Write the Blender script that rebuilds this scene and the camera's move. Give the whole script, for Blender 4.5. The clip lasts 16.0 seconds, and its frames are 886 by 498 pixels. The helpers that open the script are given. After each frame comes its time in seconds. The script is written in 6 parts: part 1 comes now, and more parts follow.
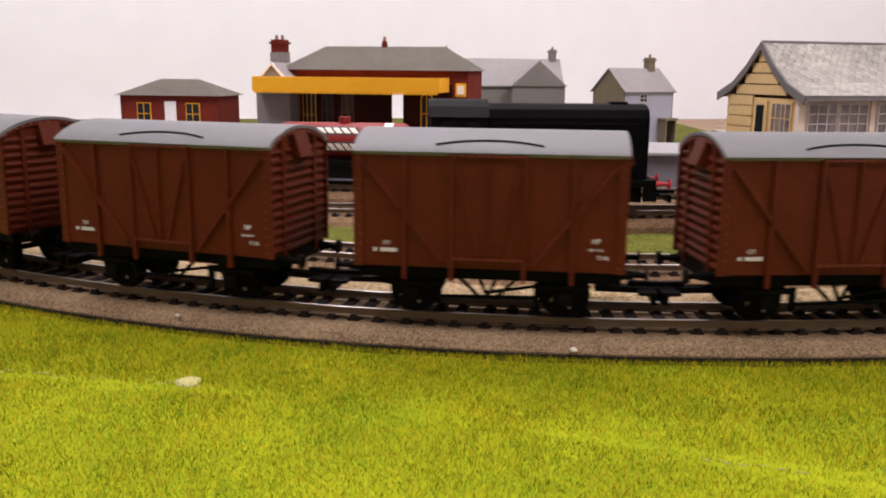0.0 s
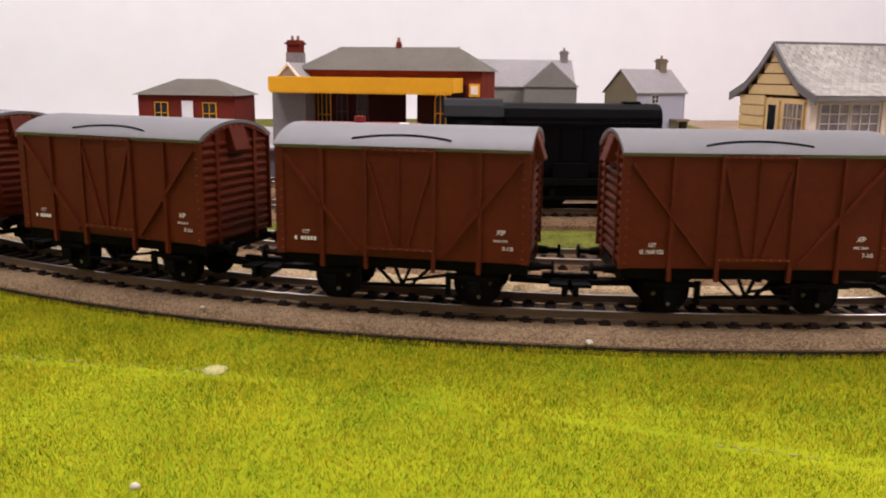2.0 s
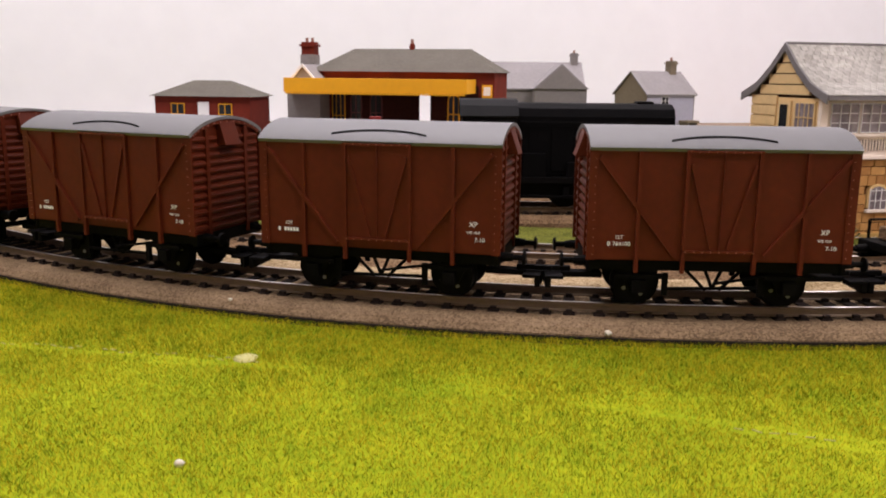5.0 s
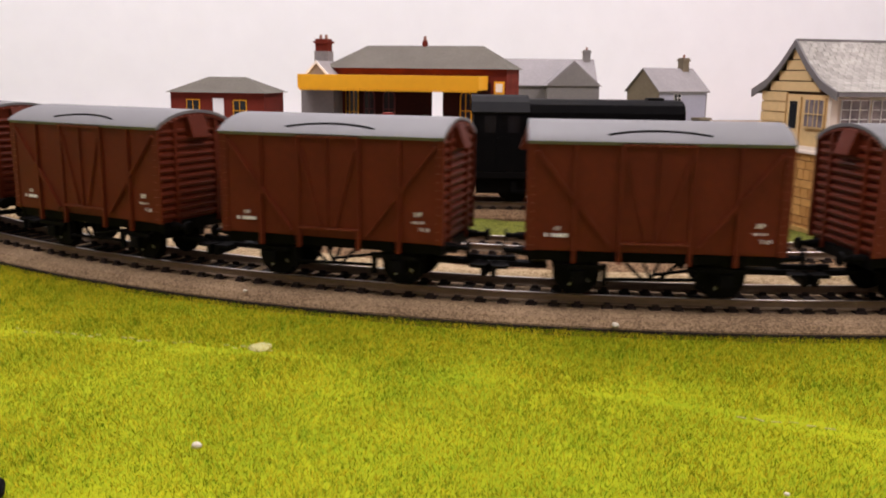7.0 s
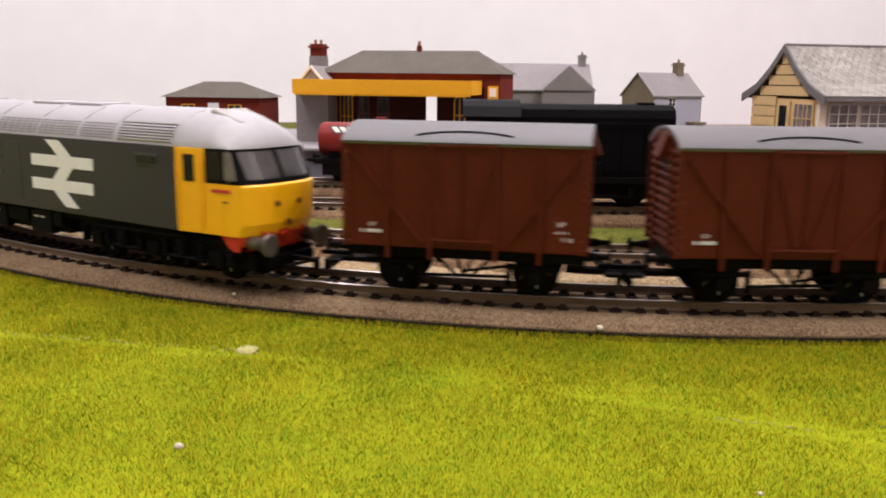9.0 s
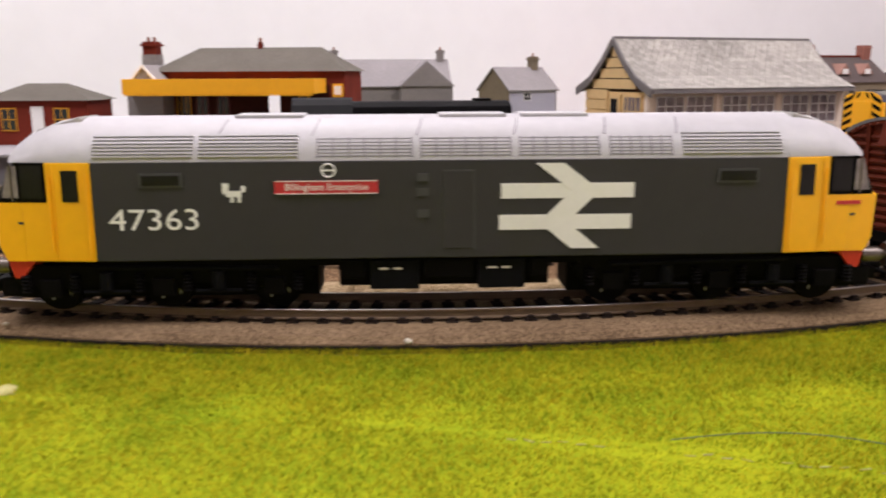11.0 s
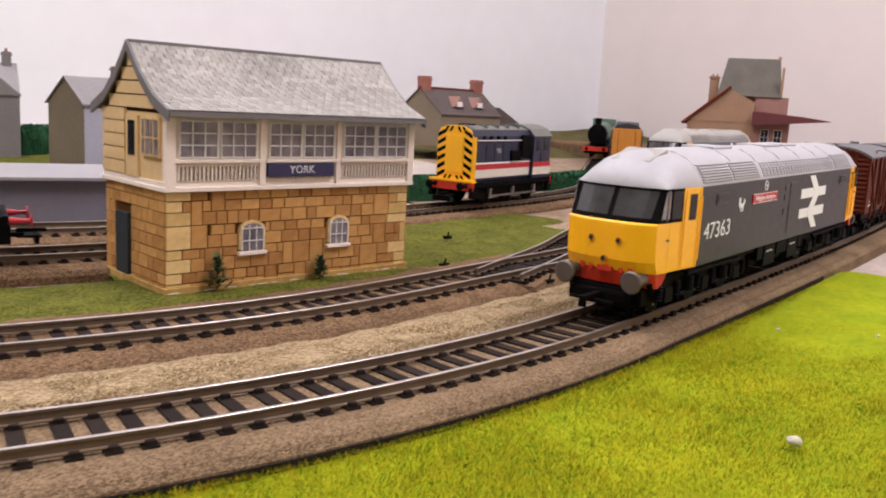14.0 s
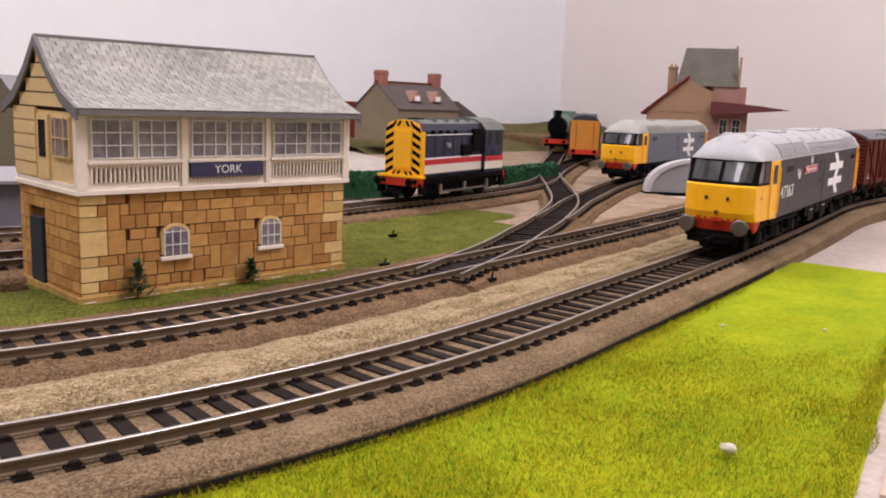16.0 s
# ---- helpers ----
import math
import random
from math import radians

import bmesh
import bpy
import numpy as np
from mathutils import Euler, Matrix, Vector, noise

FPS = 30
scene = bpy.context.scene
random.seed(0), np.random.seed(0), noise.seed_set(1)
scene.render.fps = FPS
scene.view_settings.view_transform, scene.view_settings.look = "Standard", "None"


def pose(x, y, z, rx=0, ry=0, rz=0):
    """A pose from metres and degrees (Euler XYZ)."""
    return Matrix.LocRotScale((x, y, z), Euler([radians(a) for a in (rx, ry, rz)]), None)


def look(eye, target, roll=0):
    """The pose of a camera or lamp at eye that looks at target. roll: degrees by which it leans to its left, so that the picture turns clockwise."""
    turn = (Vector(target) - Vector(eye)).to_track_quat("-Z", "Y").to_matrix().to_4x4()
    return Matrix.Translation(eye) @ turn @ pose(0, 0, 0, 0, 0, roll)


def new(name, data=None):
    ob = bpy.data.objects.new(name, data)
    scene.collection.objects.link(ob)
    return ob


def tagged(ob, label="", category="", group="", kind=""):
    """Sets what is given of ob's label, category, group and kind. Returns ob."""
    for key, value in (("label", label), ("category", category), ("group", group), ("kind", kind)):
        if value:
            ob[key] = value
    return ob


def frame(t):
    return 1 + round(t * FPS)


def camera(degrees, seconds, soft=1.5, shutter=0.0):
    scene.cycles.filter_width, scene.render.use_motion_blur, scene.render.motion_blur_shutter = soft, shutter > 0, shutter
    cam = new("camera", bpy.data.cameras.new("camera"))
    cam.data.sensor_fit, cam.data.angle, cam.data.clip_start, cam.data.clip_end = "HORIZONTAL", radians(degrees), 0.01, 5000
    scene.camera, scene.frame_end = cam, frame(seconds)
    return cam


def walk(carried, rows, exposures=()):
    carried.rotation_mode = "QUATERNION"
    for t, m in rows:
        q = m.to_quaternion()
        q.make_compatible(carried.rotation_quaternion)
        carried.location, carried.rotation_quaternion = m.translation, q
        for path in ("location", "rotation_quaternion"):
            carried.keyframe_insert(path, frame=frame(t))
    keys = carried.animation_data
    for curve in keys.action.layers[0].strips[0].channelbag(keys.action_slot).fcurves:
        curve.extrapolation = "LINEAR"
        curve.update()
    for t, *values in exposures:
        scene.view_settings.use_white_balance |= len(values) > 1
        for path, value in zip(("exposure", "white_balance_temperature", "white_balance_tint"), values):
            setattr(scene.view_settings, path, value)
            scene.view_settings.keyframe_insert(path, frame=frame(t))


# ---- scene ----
cam = camera(54.30, 16.0, soft=1.9, shutter=0.5)
PATH = [
    (0.0, (0.01403, 0.00141, 0.06913), (0.00585, 0.49101, -0.03201), 0.51),
    (0.5, (0.01397, 0.00030, 0.06947), (0.00456, 0.48988, -0.03164), 0.38),
    (1.0, (0.01229, -0.00262, 0.07016), (-0.00066, 0.48725, -0.02915), 0.48),
    (1.5, (0.01226, -0.00390, 0.06902), (-0.00122, 0.48608, -0.02965), 0.52),
    (2.0, (0.01161, -0.00460, 0.06836), (-0.00189, 0.48504, -0.03201), 0.62),
    (2.5, (0.01029, -0.00481, 0.06657), (-0.00362, 0.48463, -0.03474), 0.91),
    (3.0, (0.00908, -0.00562, 0.06633), (-0.00629, 0.48395, -0.03409), 0.94),
    (3.5, (0.00914, -0.00779, 0.06733), (-0.00368, 0.48194, -0.03268), 0.92),
    (4.0, (0.00867, -0.00944, 0.06699), (-0.00561, 0.48018, -0.03335), 0.95),
    (4.2, (0.00746, -0.00982, 0.06654), (-0.00658, 0.48021, -0.03179), 0.80),
    (6.5, (0.00779, -0.01465, 0.06760), (-0.01592, 0.47476, -0.03197), 0.59),
    (7.0, (0.00830, -0.01615, 0.06655), (-0.01623, 0.47312, -0.03353), 0.66),
    (7.5, (0.00871, -0.01898, 0.06520), (-0.01540, 0.47071, -0.03291), 0.77),
    (8.0, (0.00967, -0.01823, 0.06567), (-0.01653, 0.47129, -0.03272), 0.88),
    (8.5, (0.01038, -0.01804, 0.06633), (-0.01544, 0.47177, -0.03069), 0.88),
    (9.0, (0.01203, -0.01778, 0.06664), (-0.01227, 0.47201, -0.03090), 0.63),
    (9.5, (0.01442, -0.01812, 0.06587), (-0.00612, 0.47200, -0.03086), 0.67),
    (9.7, (0.01564, -0.01749, 0.06564), (-0.00234, 0.47296, -0.02997), 0.73),
    (11.8, (0.05042, 0.02226, 0.06790), (0.16034, 0.49974, -0.03176), 1.66),
    (12.0, (0.05378, 0.02950, 0.06716), (0.18364, 0.50295, -0.02757), 2.68),
    (12.5, (0.06312, 0.04152, 0.06396), (0.23375, 0.50381, -0.02071), 3.75),
    (13.0, (0.08076, 0.05243, 0.06290), (0.27853, 0.50393, -0.02094), 3.60),
    (13.5, (0.09510, 0.06167, 0.06495), (0.31253, 0.50467, -0.01555), 3.44),
    (14.0, (0.10295, 0.06646, 0.06695), (0.32988, 0.50425, -0.01575), 3.12),
    (14.5, (0.11241, 0.07013, 0.06852), (0.34815, 0.50298, -0.01550), 2.49),
    (15.0, (0.11651, 0.07168, 0.06846), (0.35615, 0.50202, -0.01742), 2.21),
    (15.5, (0.11792, 0.07187, 0.06692), (0.35844, 0.50174, -0.01889), 2.19),
    (16.0, (0.11955, 0.07194, 0.06718), (0.36140, 0.50121, -0.01787), 2.27),
]
walk(cam, [(t, look(eye, target, roll)) for t, eye, target, roll in PATH], [(0.0, 0.0, 6500, 10), (9.7, 0.0, 6500, 10), (12.0, 0.02, 6380, 10), (13.5, 0.05, 6340, 10), (14.5, -0.08, 6340, 10), (16.0, -0.10, 6340, 10)])

# ---- world, lamps ----
world = bpy.data.worlds.new("world")
scene.world = world
world.use_nodes = True
world.node_tree.nodes["Background"].inputs[0].default_value = (0.9, 0.93, 1.0, 1)
world.node_tree.nodes["Background"].inputs[1].default_value = 0.3


def area_lamp(name, where, aim, sx, sy, watts, colour):
    data = bpy.data.lights.new(name, "AREA")
    data.shape, data.size, data.size_y = "RECTANGLE", sx, sy
    data.energy, data.color = watts, colour
    ob = new(name, data)
    ob.matrix_world = look(where, aim)
    return ob


area_lamp("ceiling_lamp", (0.95, -0.15, 1.38), (0.85, -0.10, 0), 0.7, 0.5, 20.2, (1.0, 0.915, 0.975))
area_lamp("ceiling_lamp", (-0.60, -0.04, 1.38), (-0.55, 0.0, 0), 0.7, 0.5, 18.4, (1.0, 0.915, 0.975))
area_lamp("ceiling_lamp", (-0.05, 0.97, 1.38), (-0.05, 0.92, 0), 0.7, 0.5, 14.6, (1.0, 0.915, 0.975))
scene.view_settings.exposure = 0.0


# ---- materials ----
def mat(name, colour, rough=0.6, metal=0.0, scale=300.0, vary=0.12, bump=0.0, fine=6.0, island=0.0, piece=0.0, tint=None, spec=0.5, coarse=0.15, grain=0.0):
    """A painted, plastic or mineral surface: base colour varied at two sizes, roughness varied, fine relief."""
    if rough >= 0.85 and spec == 0.5:
        spec = 0.1
    m = bpy.data.materials.new(name)
    m.use_nodes = True
    nt = m.node_tree
    nt.nodes.clear()
    out = nt.nodes.new("ShaderNodeOutputMaterial")
    b = nt.nodes.new("ShaderNodeBsdfPrincipled")
    nt.links.new(b.outputs[0], out.inputs[0])
    tc = nt.nodes.new("ShaderNodeTexCoord")

    def noise_at(s, detail):
        n = nt.nodes.new("ShaderNodeTexNoise")
        n.inputs["Scale"].default_value = s
        n.inputs["Detail"].default_value = detail
        nt.links.new(tc.outputs["Object"], n.inputs["Vector"])
        return n

    big, small = noise_at(scale * coarse, 3), noise_at(scale * fine / 3, 4)
    add = nt.nodes.new("ShaderNodeMath")
    add.operation = "ADD"
    nt.links.new(big.outputs["Fac"], add.inputs[0])
    nt.links.new(small.outputs["Fac"], add.inputs[1])
    fac = add.outputs[0]
    if island or piece:
        src = nt.nodes.new("ShaderNodeNewGeometry") if island else nt.nodes.new("ShaderNodeObjectInfo")
        mul = nt.nodes.new("ShaderNodeMath")
        mul.operation = "MULTIPLY_ADD"
        nt.links.new(src.outputs["Random Per Island" if island else "Random"], mul.inputs[0])
        mul.inputs[1].default_value = 1.0 * (island or piece)
        nt.links.new(fac, mul.inputs[2])
        sub = nt.nodes.new("ShaderNodeMath")
        sub.operation = "SUBTRACT"
        nt.links.new(mul.outputs[0], sub.inputs[0])
        sub.inputs[1].default_value = 0.5 * (island or piece)
        fac = sub.outputs[0]
    stones = None
    if grain:
        stones = nt.nodes.new("ShaderNodeTexVoronoi")
        stones.inputs["Scale"].default_value = grain
        nt.links.new(tc.outputs["Object"], stones.inputs["Vector"])
        sep = nt.nodes.new("ShaderNodeSeparateColor")
        nt.links.new(stones.outputs["Color"], sep.inputs[0])
        each = nt.nodes.new("ShaderNodeMath")
        each.operation = "MULTIPLY_ADD"
        each.inputs[1].default_value = 0.9
        nt.links.new(sep.outputs[0], each.inputs[0])
        nt.links.new(fac, each.inputs[2])
        less = nt.nodes.new("ShaderNodeMath")
        less.operation = "SUBTRACT"
        less.inputs[1].default_value = 0.45
        nt.links.new(each.outputs[0], less.inputs[0])
        fac = less.outputs[0]
    ramp = nt.nodes.new("ShaderNodeMapRange")
    ramp.inputs["From Min"].default_value, ramp.inputs["From Max"].default_value = 0.6, 1.4
    nt.links.new(fac, ramp.inputs["Value"])
    mix = nt.nodes.new("ShaderNodeMix")
    mix.data_type = "RGBA"
    nt.links.new(ramp.outputs[0], mix.inputs["Factor"])
    lo = [max(0.0, c * (1 - vary)) for c in colour]
    hi = list(tint) if tint else [min(1.0, c * (1 + vary)) for c in colour]
    mix.inputs["A"].default_value, mix.inputs["B"].default_value = (*lo, 1), (*hi, 1)
    nt.links.new(mix.outputs["Result"], b.inputs["Base Color"])
    rr = nt.nodes.new("ShaderNodeMapRange")
    rr.inputs["To Min"].default_value, rr.inputs["To Max"].default_value = max(0.05, rough - 0.08), min(1, rough + 0.08)
    nt.links.new(small.outputs["Fac"], rr.inputs["Value"])
    nt.links.new(rr.outputs[0], b.inputs["Roughness"])
    b.inputs["Metallic"].default_value = metal
    b.inputs["Specular IOR Level"].default_value = spec
    if bump:
        bn = nt.nodes.new("ShaderNodeBump")
        bn.inputs["Strength"].default_value = 0.8
        bn.inputs["Distance"].default_value = bump
        if stones:
            bn.invert = True
        nt.links.new(stones.outputs["Distance"] if stones else small.outputs["Fac"], bn.inputs["Height"])
        nt.links.new(bn.outputs[0], b.inputs["Normal"])
    return m


M_WALL = mat("backdrop_paint", (0.86, 0.875, 0.90), 0.8, scale=14, vary=0.03, bump=0.0004)
M_WALL2 = mat("side_wall_paint", (0.79, 0.725, 0.685), 0.8, scale=8, vary=0.03, bump=0.0004)
M_CEIL = mat("ceiling_paint", (0.8, 0.78, 0.75), 0.9, scale=8, vary=0.03)
M_BOARD = mat("baseboard_paint", (0.42, 0.355, 0.31), 0.85, scale=60, vary=0.22, bump=0.0006, fine=20)
M_CARPET = mat("floor_carpet", (0.22, 0.2, 0.19), 0.95, scale=60, vary=0.3, bump=0.002)
M_TURF = mat("lawn_backing", (0.20, 0.30, 0.005), 0.95, scale=220, vary=0.25, bump=0.0004, tint=(0.34, 0.36, 0.008))
M_BLADE = mat("grass_fibre", (0.147, 0.268, 0.010), 0.85, scale=80, vary=0.4, island=1.35, tint=(0.505, 0.388, 0.019), spec=0.02, coarse=0.6)
M_GREEN = mat("scatter_green", (0.075, 0.092, 0.012), 0.95, scale=500, vary=0.4, bump=0.0006, tint=(0.155, 0.155, 0.025), grain=1600)
M_HILL = mat("hill_scatter", (0.07, 0.066, 0.02), 0.95, scale=300, vary=0.4, bump=0.001, tint=(0.15, 0.125, 0.05))
M_BALLAST = mat("ballast_foam", (0.165, 0.108, 0.060), 0.9, scale=900, vary=0.3, bump=0.0004, fine=4, tint=(0.285, 0.198, 0.114), coarse=0.06, grain=2600)
M_SAND = mat("sand_scatter", (0.27, 0.19, 0.095), 0.95, scale=700, vary=0.2, bump=0.0008, fine=4, tint=(0.42, 0.32, 0.19), coarse=0.08, grain=1300)
M_EARTH = mat("earth_scatter", (0.145, 0.085, 0.043), 0.95, scale=600, vary=0.35, bump=0.0007, fine=5, tint=(0.26, 0.165, 0.09), grain=2000)
M_TANGROUND = mat("tan_plaster_ground", (0.23, 0.155, 0.10), 0.95, scale=120, vary=0.3, bump=0.0006, tint=(0.38, 0.28, 0.20), coarse=0.3)
M_YARD = mat("pale_yard_plaster", (0.34, 0.30, 0.26), 0.95, scale=60, vary=0.15, bump=0.0004, tint=(0.44, 0.39, 0.34))
M_SLEEPER = mat("sleeper_plastic", (0.022, 0.0155, 0.0125), 0.85, scale=500, vary=0.35, bump=0.0001, piece=0.5)
M_RAIL = mat("rail_side_rust", (0.13, 0.086, 0.048), 0.6, metal=0.2, scale=200, vary=0.25)
M_STEEL = mat("rail_head_steel", (0.50, 0.465, 0.44), 0.34, metal=1.0, scale=300, vary=0.1)
M_BLACK = mat("black_plastic", (0.0035, 0.003, 0.003), 0.6, scale=400, vary=0.3, spec=0.05)
M_BLACKLOCO = mat("satin_black_paint", (0.0030, 0.0028, 0.0030), 0.6, scale=200, vary=0.3, spec=0.04)
M_VAN = mat("bauxite_brown_paint", (0.088, 0.0137, 0.0043), 0.5, scale=250, vary=0.18, bump=0.00003, spec=0.14)
M_VAN_ROOF = mat("van_roof_grey", (0.122, 0.122, 0.125), 0.6, scale=120, vary=0.12)
M_WHITE = mat("white_lettering", (0.8, 0.8, 0.78), 0.6, scale=300, vary=0.04)
M_TYRE = mat("wheel_steel", (0.16, 0.155, 0.15), 0.45, metal=0.4, scale=300, vary=0.15)
M_YELLOW = mat("warning_yellow_paint", (0.93, 0.46, 0.006), 0.35, scale=150, vary=0.06)
M_GREY = mat("rail_grey_paint", (0.037, 0.0355, 0.0385), 0.45, scale=150, vary=0.08, spec=0.25)
M_ROOFGREY = mat("loco_roof_grey", (0.375, 0.37, 0.38), 0.5, scale=150, vary=0.09)
M_RED = mat("buffer_beam_red", (0.50, 0.035, 0.014), 0.5, scale=200, vary=0.12, spec=0.3)
M_BUFFER = mat("buffer_metal", (0.13, 0.11, 0.095), 0.4, metal=0.6, scale=300, vary=0.15)
M_LOUVRE = mat("louvre_dark", (0.045, 0.045, 0.05), 0.5, scale=300, vary=0.15)
M_WINDARK = mat("dark_window", (0.02, 0.022, 0.025), 0.12, scale=200, vary=0.2)
M_SCREEN = mat("cab_screen_glass", (0.04, 0.038, 0.038), 0.15, scale=90, vary=0.25)
M_CREAM = mat("cream_card", (0.84, 0.74, 0.63), 0.75, scale=160, vary=0.07)
M_BUFFWOOD = mat("buff_weatherboard", (0.70, 0.50, 0.24), 0.75, scale=200, vary=0.1)
M_GROOVE = mat("dark_gap_brown", (0.06, 0.03, 0.015), 0.85, scale=200, vary=0.2)
M_STONE = mat("sandstone_print", (0.40, 0.170, 0.036), 0.8, scale=130, vary=0.2, bump=0.0001, piece=0.55, tint=(0.61, 0.335, 0.098))
M_QUOIN = mat("pale_quoin_print", (0.62, 0.40, 0.13), 0.8, scale=200, vary=0.14, bump=0.0001, piece=0.6, tint=(0.78, 0.56, 0.24))
M_BUSH = mat("lichen_foliage", (0.06, 0.115, 0.06), 0.9, scale=300, vary=0.4, island=0.8)
M_MORTAR = mat("mortar_print", (0.10, 0.042, 0.013), 0.85, scale=200, vary=0.2)
M_SLATE = mat("slate_print", (0.21, 0.20, 0.175), 0.75, scale=250, vary=0.12, piece=0.35, tint=(0.41, 0.39, 0.35))
M_SLATE_COURSE = mat("slate_course_print", (0.21, 0.20, 0.175), 0.75, scale=250, vary=0.12, island=0.35, tint=(0.41, 0.39, 0.35))
M_SLATEDK = mat("slate_joint", (0.09, 0.085, 0.075), 0.85, scale=250, vary=0.2)
M_FASCIA = mat("grey_bargeboard", (0.15, 0.14, 0.14), 0.6, scale=250, vary=0.15)
# pale mottling in the pane colour stands in for light on the glass
M_PANE = mat("mottled_reflection_pane", (0.09, 0.075, 0.10), 0.2, scale=120, vary=0.4, tint=(0.36, 0.31, 0.31))
M_NAVY = mat("sign_navy", (0.03, 0.028, 0.08), 0.5, scale=200, vary=0.1)
M_DOOR = mat("slate_blue_door", (0.02, 0.028, 0.035), 0.6, scale=200, vary=0.2)
M_BRICK = mat("red_brick_print", (0.15, 0.024, 0.014), 0.85, scale=500, vary=0.3, bump=0.0001)
M_PINKBRICK = mat("pale_brick_print", (0.30, 0.17, 0.135), 0.85, scale=300, vary=0.15)
M_GREENSLATE = mat("green_grey_slate", (0.118, 0.108, 0.090), 0.85, scale=300, vary=0.2)
M_AMBER = mat("canopy_amber_paint", (0.80, 0.385, 0.002), 0.7, scale=150, vary=0.06)
M_RENDER = mat("grey_render", (0.21, 0.195, 0.185), 0.85, scale=200, vary=0.12)
M_RENDERLT = mat("pale_lilac_render", (0.40, 0.40, 0.48), 0.85, scale=200, vary=0.08)
M_RENDERBR = mat("olive_brown_render", (0.20, 0.165, 0.115), 0.85, scale=200, vary=0.14)
M_HOUSEROOF = mat("pale_slate_roof", (0.23, 0.215, 0.215), 0.8, scale=200, vary=0.14)
M_PLATTOP = mat("platform_top_white", (0.26, 0.25, 0.255), 0.8, scale=150, vary=0.07)
M_PLATWALL = mat("platform_wall_grey", (0.13, 0.125, 0.145), 0.8, scale=200, vary=0.12)
M_HEDGE = mat("hedge_foliage", (0.016, 0.062, 0.026), 0.95, scale=400, vary=0.4, bump=0.0008, tint=(0.035, 0.11, 0.05))
M_BLUE = mat("rail_blue_paint", (0.012, 0.016, 0.042), 0.4, scale=150, vary=0.15)
M_DULLGREY = mat("faded_grey_paint", (0.12, 0.122, 0.135), 0.5, scale=150, vary=0.12)
M_ORANGE = mat("orange_paint", (0.48, 0.19, 0.02), 0.5, scale=150, vary=0.12)
M_LOCOGREEN = mat("loco_green_paint", (0.10, 0.16, 0.12), 0.5, scale=200, vary=0.2)
M_STRIPEWHITE = mat("cream_stripe", (0.72, 0.66, 0.56), 0.5, scale=200, vary=0.08)
M_STRIPERED = mat("red_stripe", (0.50, 0.02, 0.03), 0.5, scale=200, vary=0.08)
M_TANBRICK = mat("tan_brick_print", (0.31, 0.195, 0.12), 0.85, scale=300, vary=0.14)
M_UNDERCANOPY = mat("canopy_shade_maroon", (0.035, 0.010, 0.007), 0.9, scale=300, vary=0.3)
M_MAROON = mat("maroon_tile", (0.10, 0.018, 0.018), 0.7, scale=200, vary=0.2)
M_BROWNROOF = mat("brown_tile", (0.10, 0.08, 0.075), 0.85, scale=200, vary=0.2)
M_DULLBLACK = mat("dusty_black_roof", (0.010, 0.010, 0.0105), 0.75, scale=200, vary=0.25, spec=0.1)
M_CHIMNEY = mat("pinkish_brick_print", (0.30, 0.13, 0.10), 0.85, scale=300, vary=0.2)
M_TANKRED = mat("dull_tank_red", (0.20, 0.014, 0.011), 0.5, scale=200, vary=0.15, spec=0.3)
M_PLINTH = mat("stained_buff_card", (0.40, 0.24, 0.07), 0.85, scale=150, vary=0.3, tint=(0.58, 0.38, 0.13))
M_PALECOPING = mat("pale_coping_paint", (0.50, 0.49, 0.50), 0.7, scale=150, vary=0.12)
M_GRILLE = mat("grille_grey", (0.20, 0.195, 0.20), 0.5, scale=200, vary=0.15)
M_SIDEPANE = mat("dark_cab_pane", (0.010, 0.009, 0.010), 0.2, scale=90, vary=0.3, spec=0.2)
M_ROOFTOP = mat("dull_bonnet_top", (0.13, 0.135, 0.12), 0.5, scale=150, vary=0.2)
M_STONEGREY = mat("grey_stone_print", (0.24, 0.22, 0.21), 0.85, scale=300, vary=0.2)
M_BLUEGREY = mat("faded_blue_grey_paint", (0.10, 0.118, 0.155), 0.5, scale=150, vary=0.12)
M_CLASSROOF = mat("dusty_roof_grey", (0.33, 0.32, 0.29), 0.6, scale=150, vary=0.12)
M_PLY = mat("bare_plywood", (0.50, 0.38, 0.29), 0.8, scale=120, vary=0.2, bump=0.0003)
M_VANWORN = mat("worn_brown_edge", (0.30, 0.11, 0.075), 0.5, scale=250, vary=0.2)
M_DARKBOX = mat("dark_grey_box", (0.0055, 0.0055, 0.0065), 0.6, scale=250, vary=0.2, spec=0.05)
M_GRAVEL = mat("ballast_grain", (0.165, 0.102, 0.057), 0.9, scale=400, vary=0.25, island=0.9, tint=(0.29, 0.195, 0.115))
M_GRIT = mat("sand_grain", (0.24, 0.165, 0.08), 0.9, scale=400, vary=0.3, island=0.9, tint=(0.43, 0.33, 0.18))
M_PEBBLE = mat("pale_plaster_chip", (0.50, 0.46, 0.36), 0.8, scale=300, vary=0.08)
M_LUMP = mat("yellowed_plaster", (0.38, 0.36, 0.15), 0.9, scale=300, vary=0.2)
M_WIRE = mat("thread_grey", (0.10, 0.13, 0.06), 0.7, scale=300, vary=0.2)


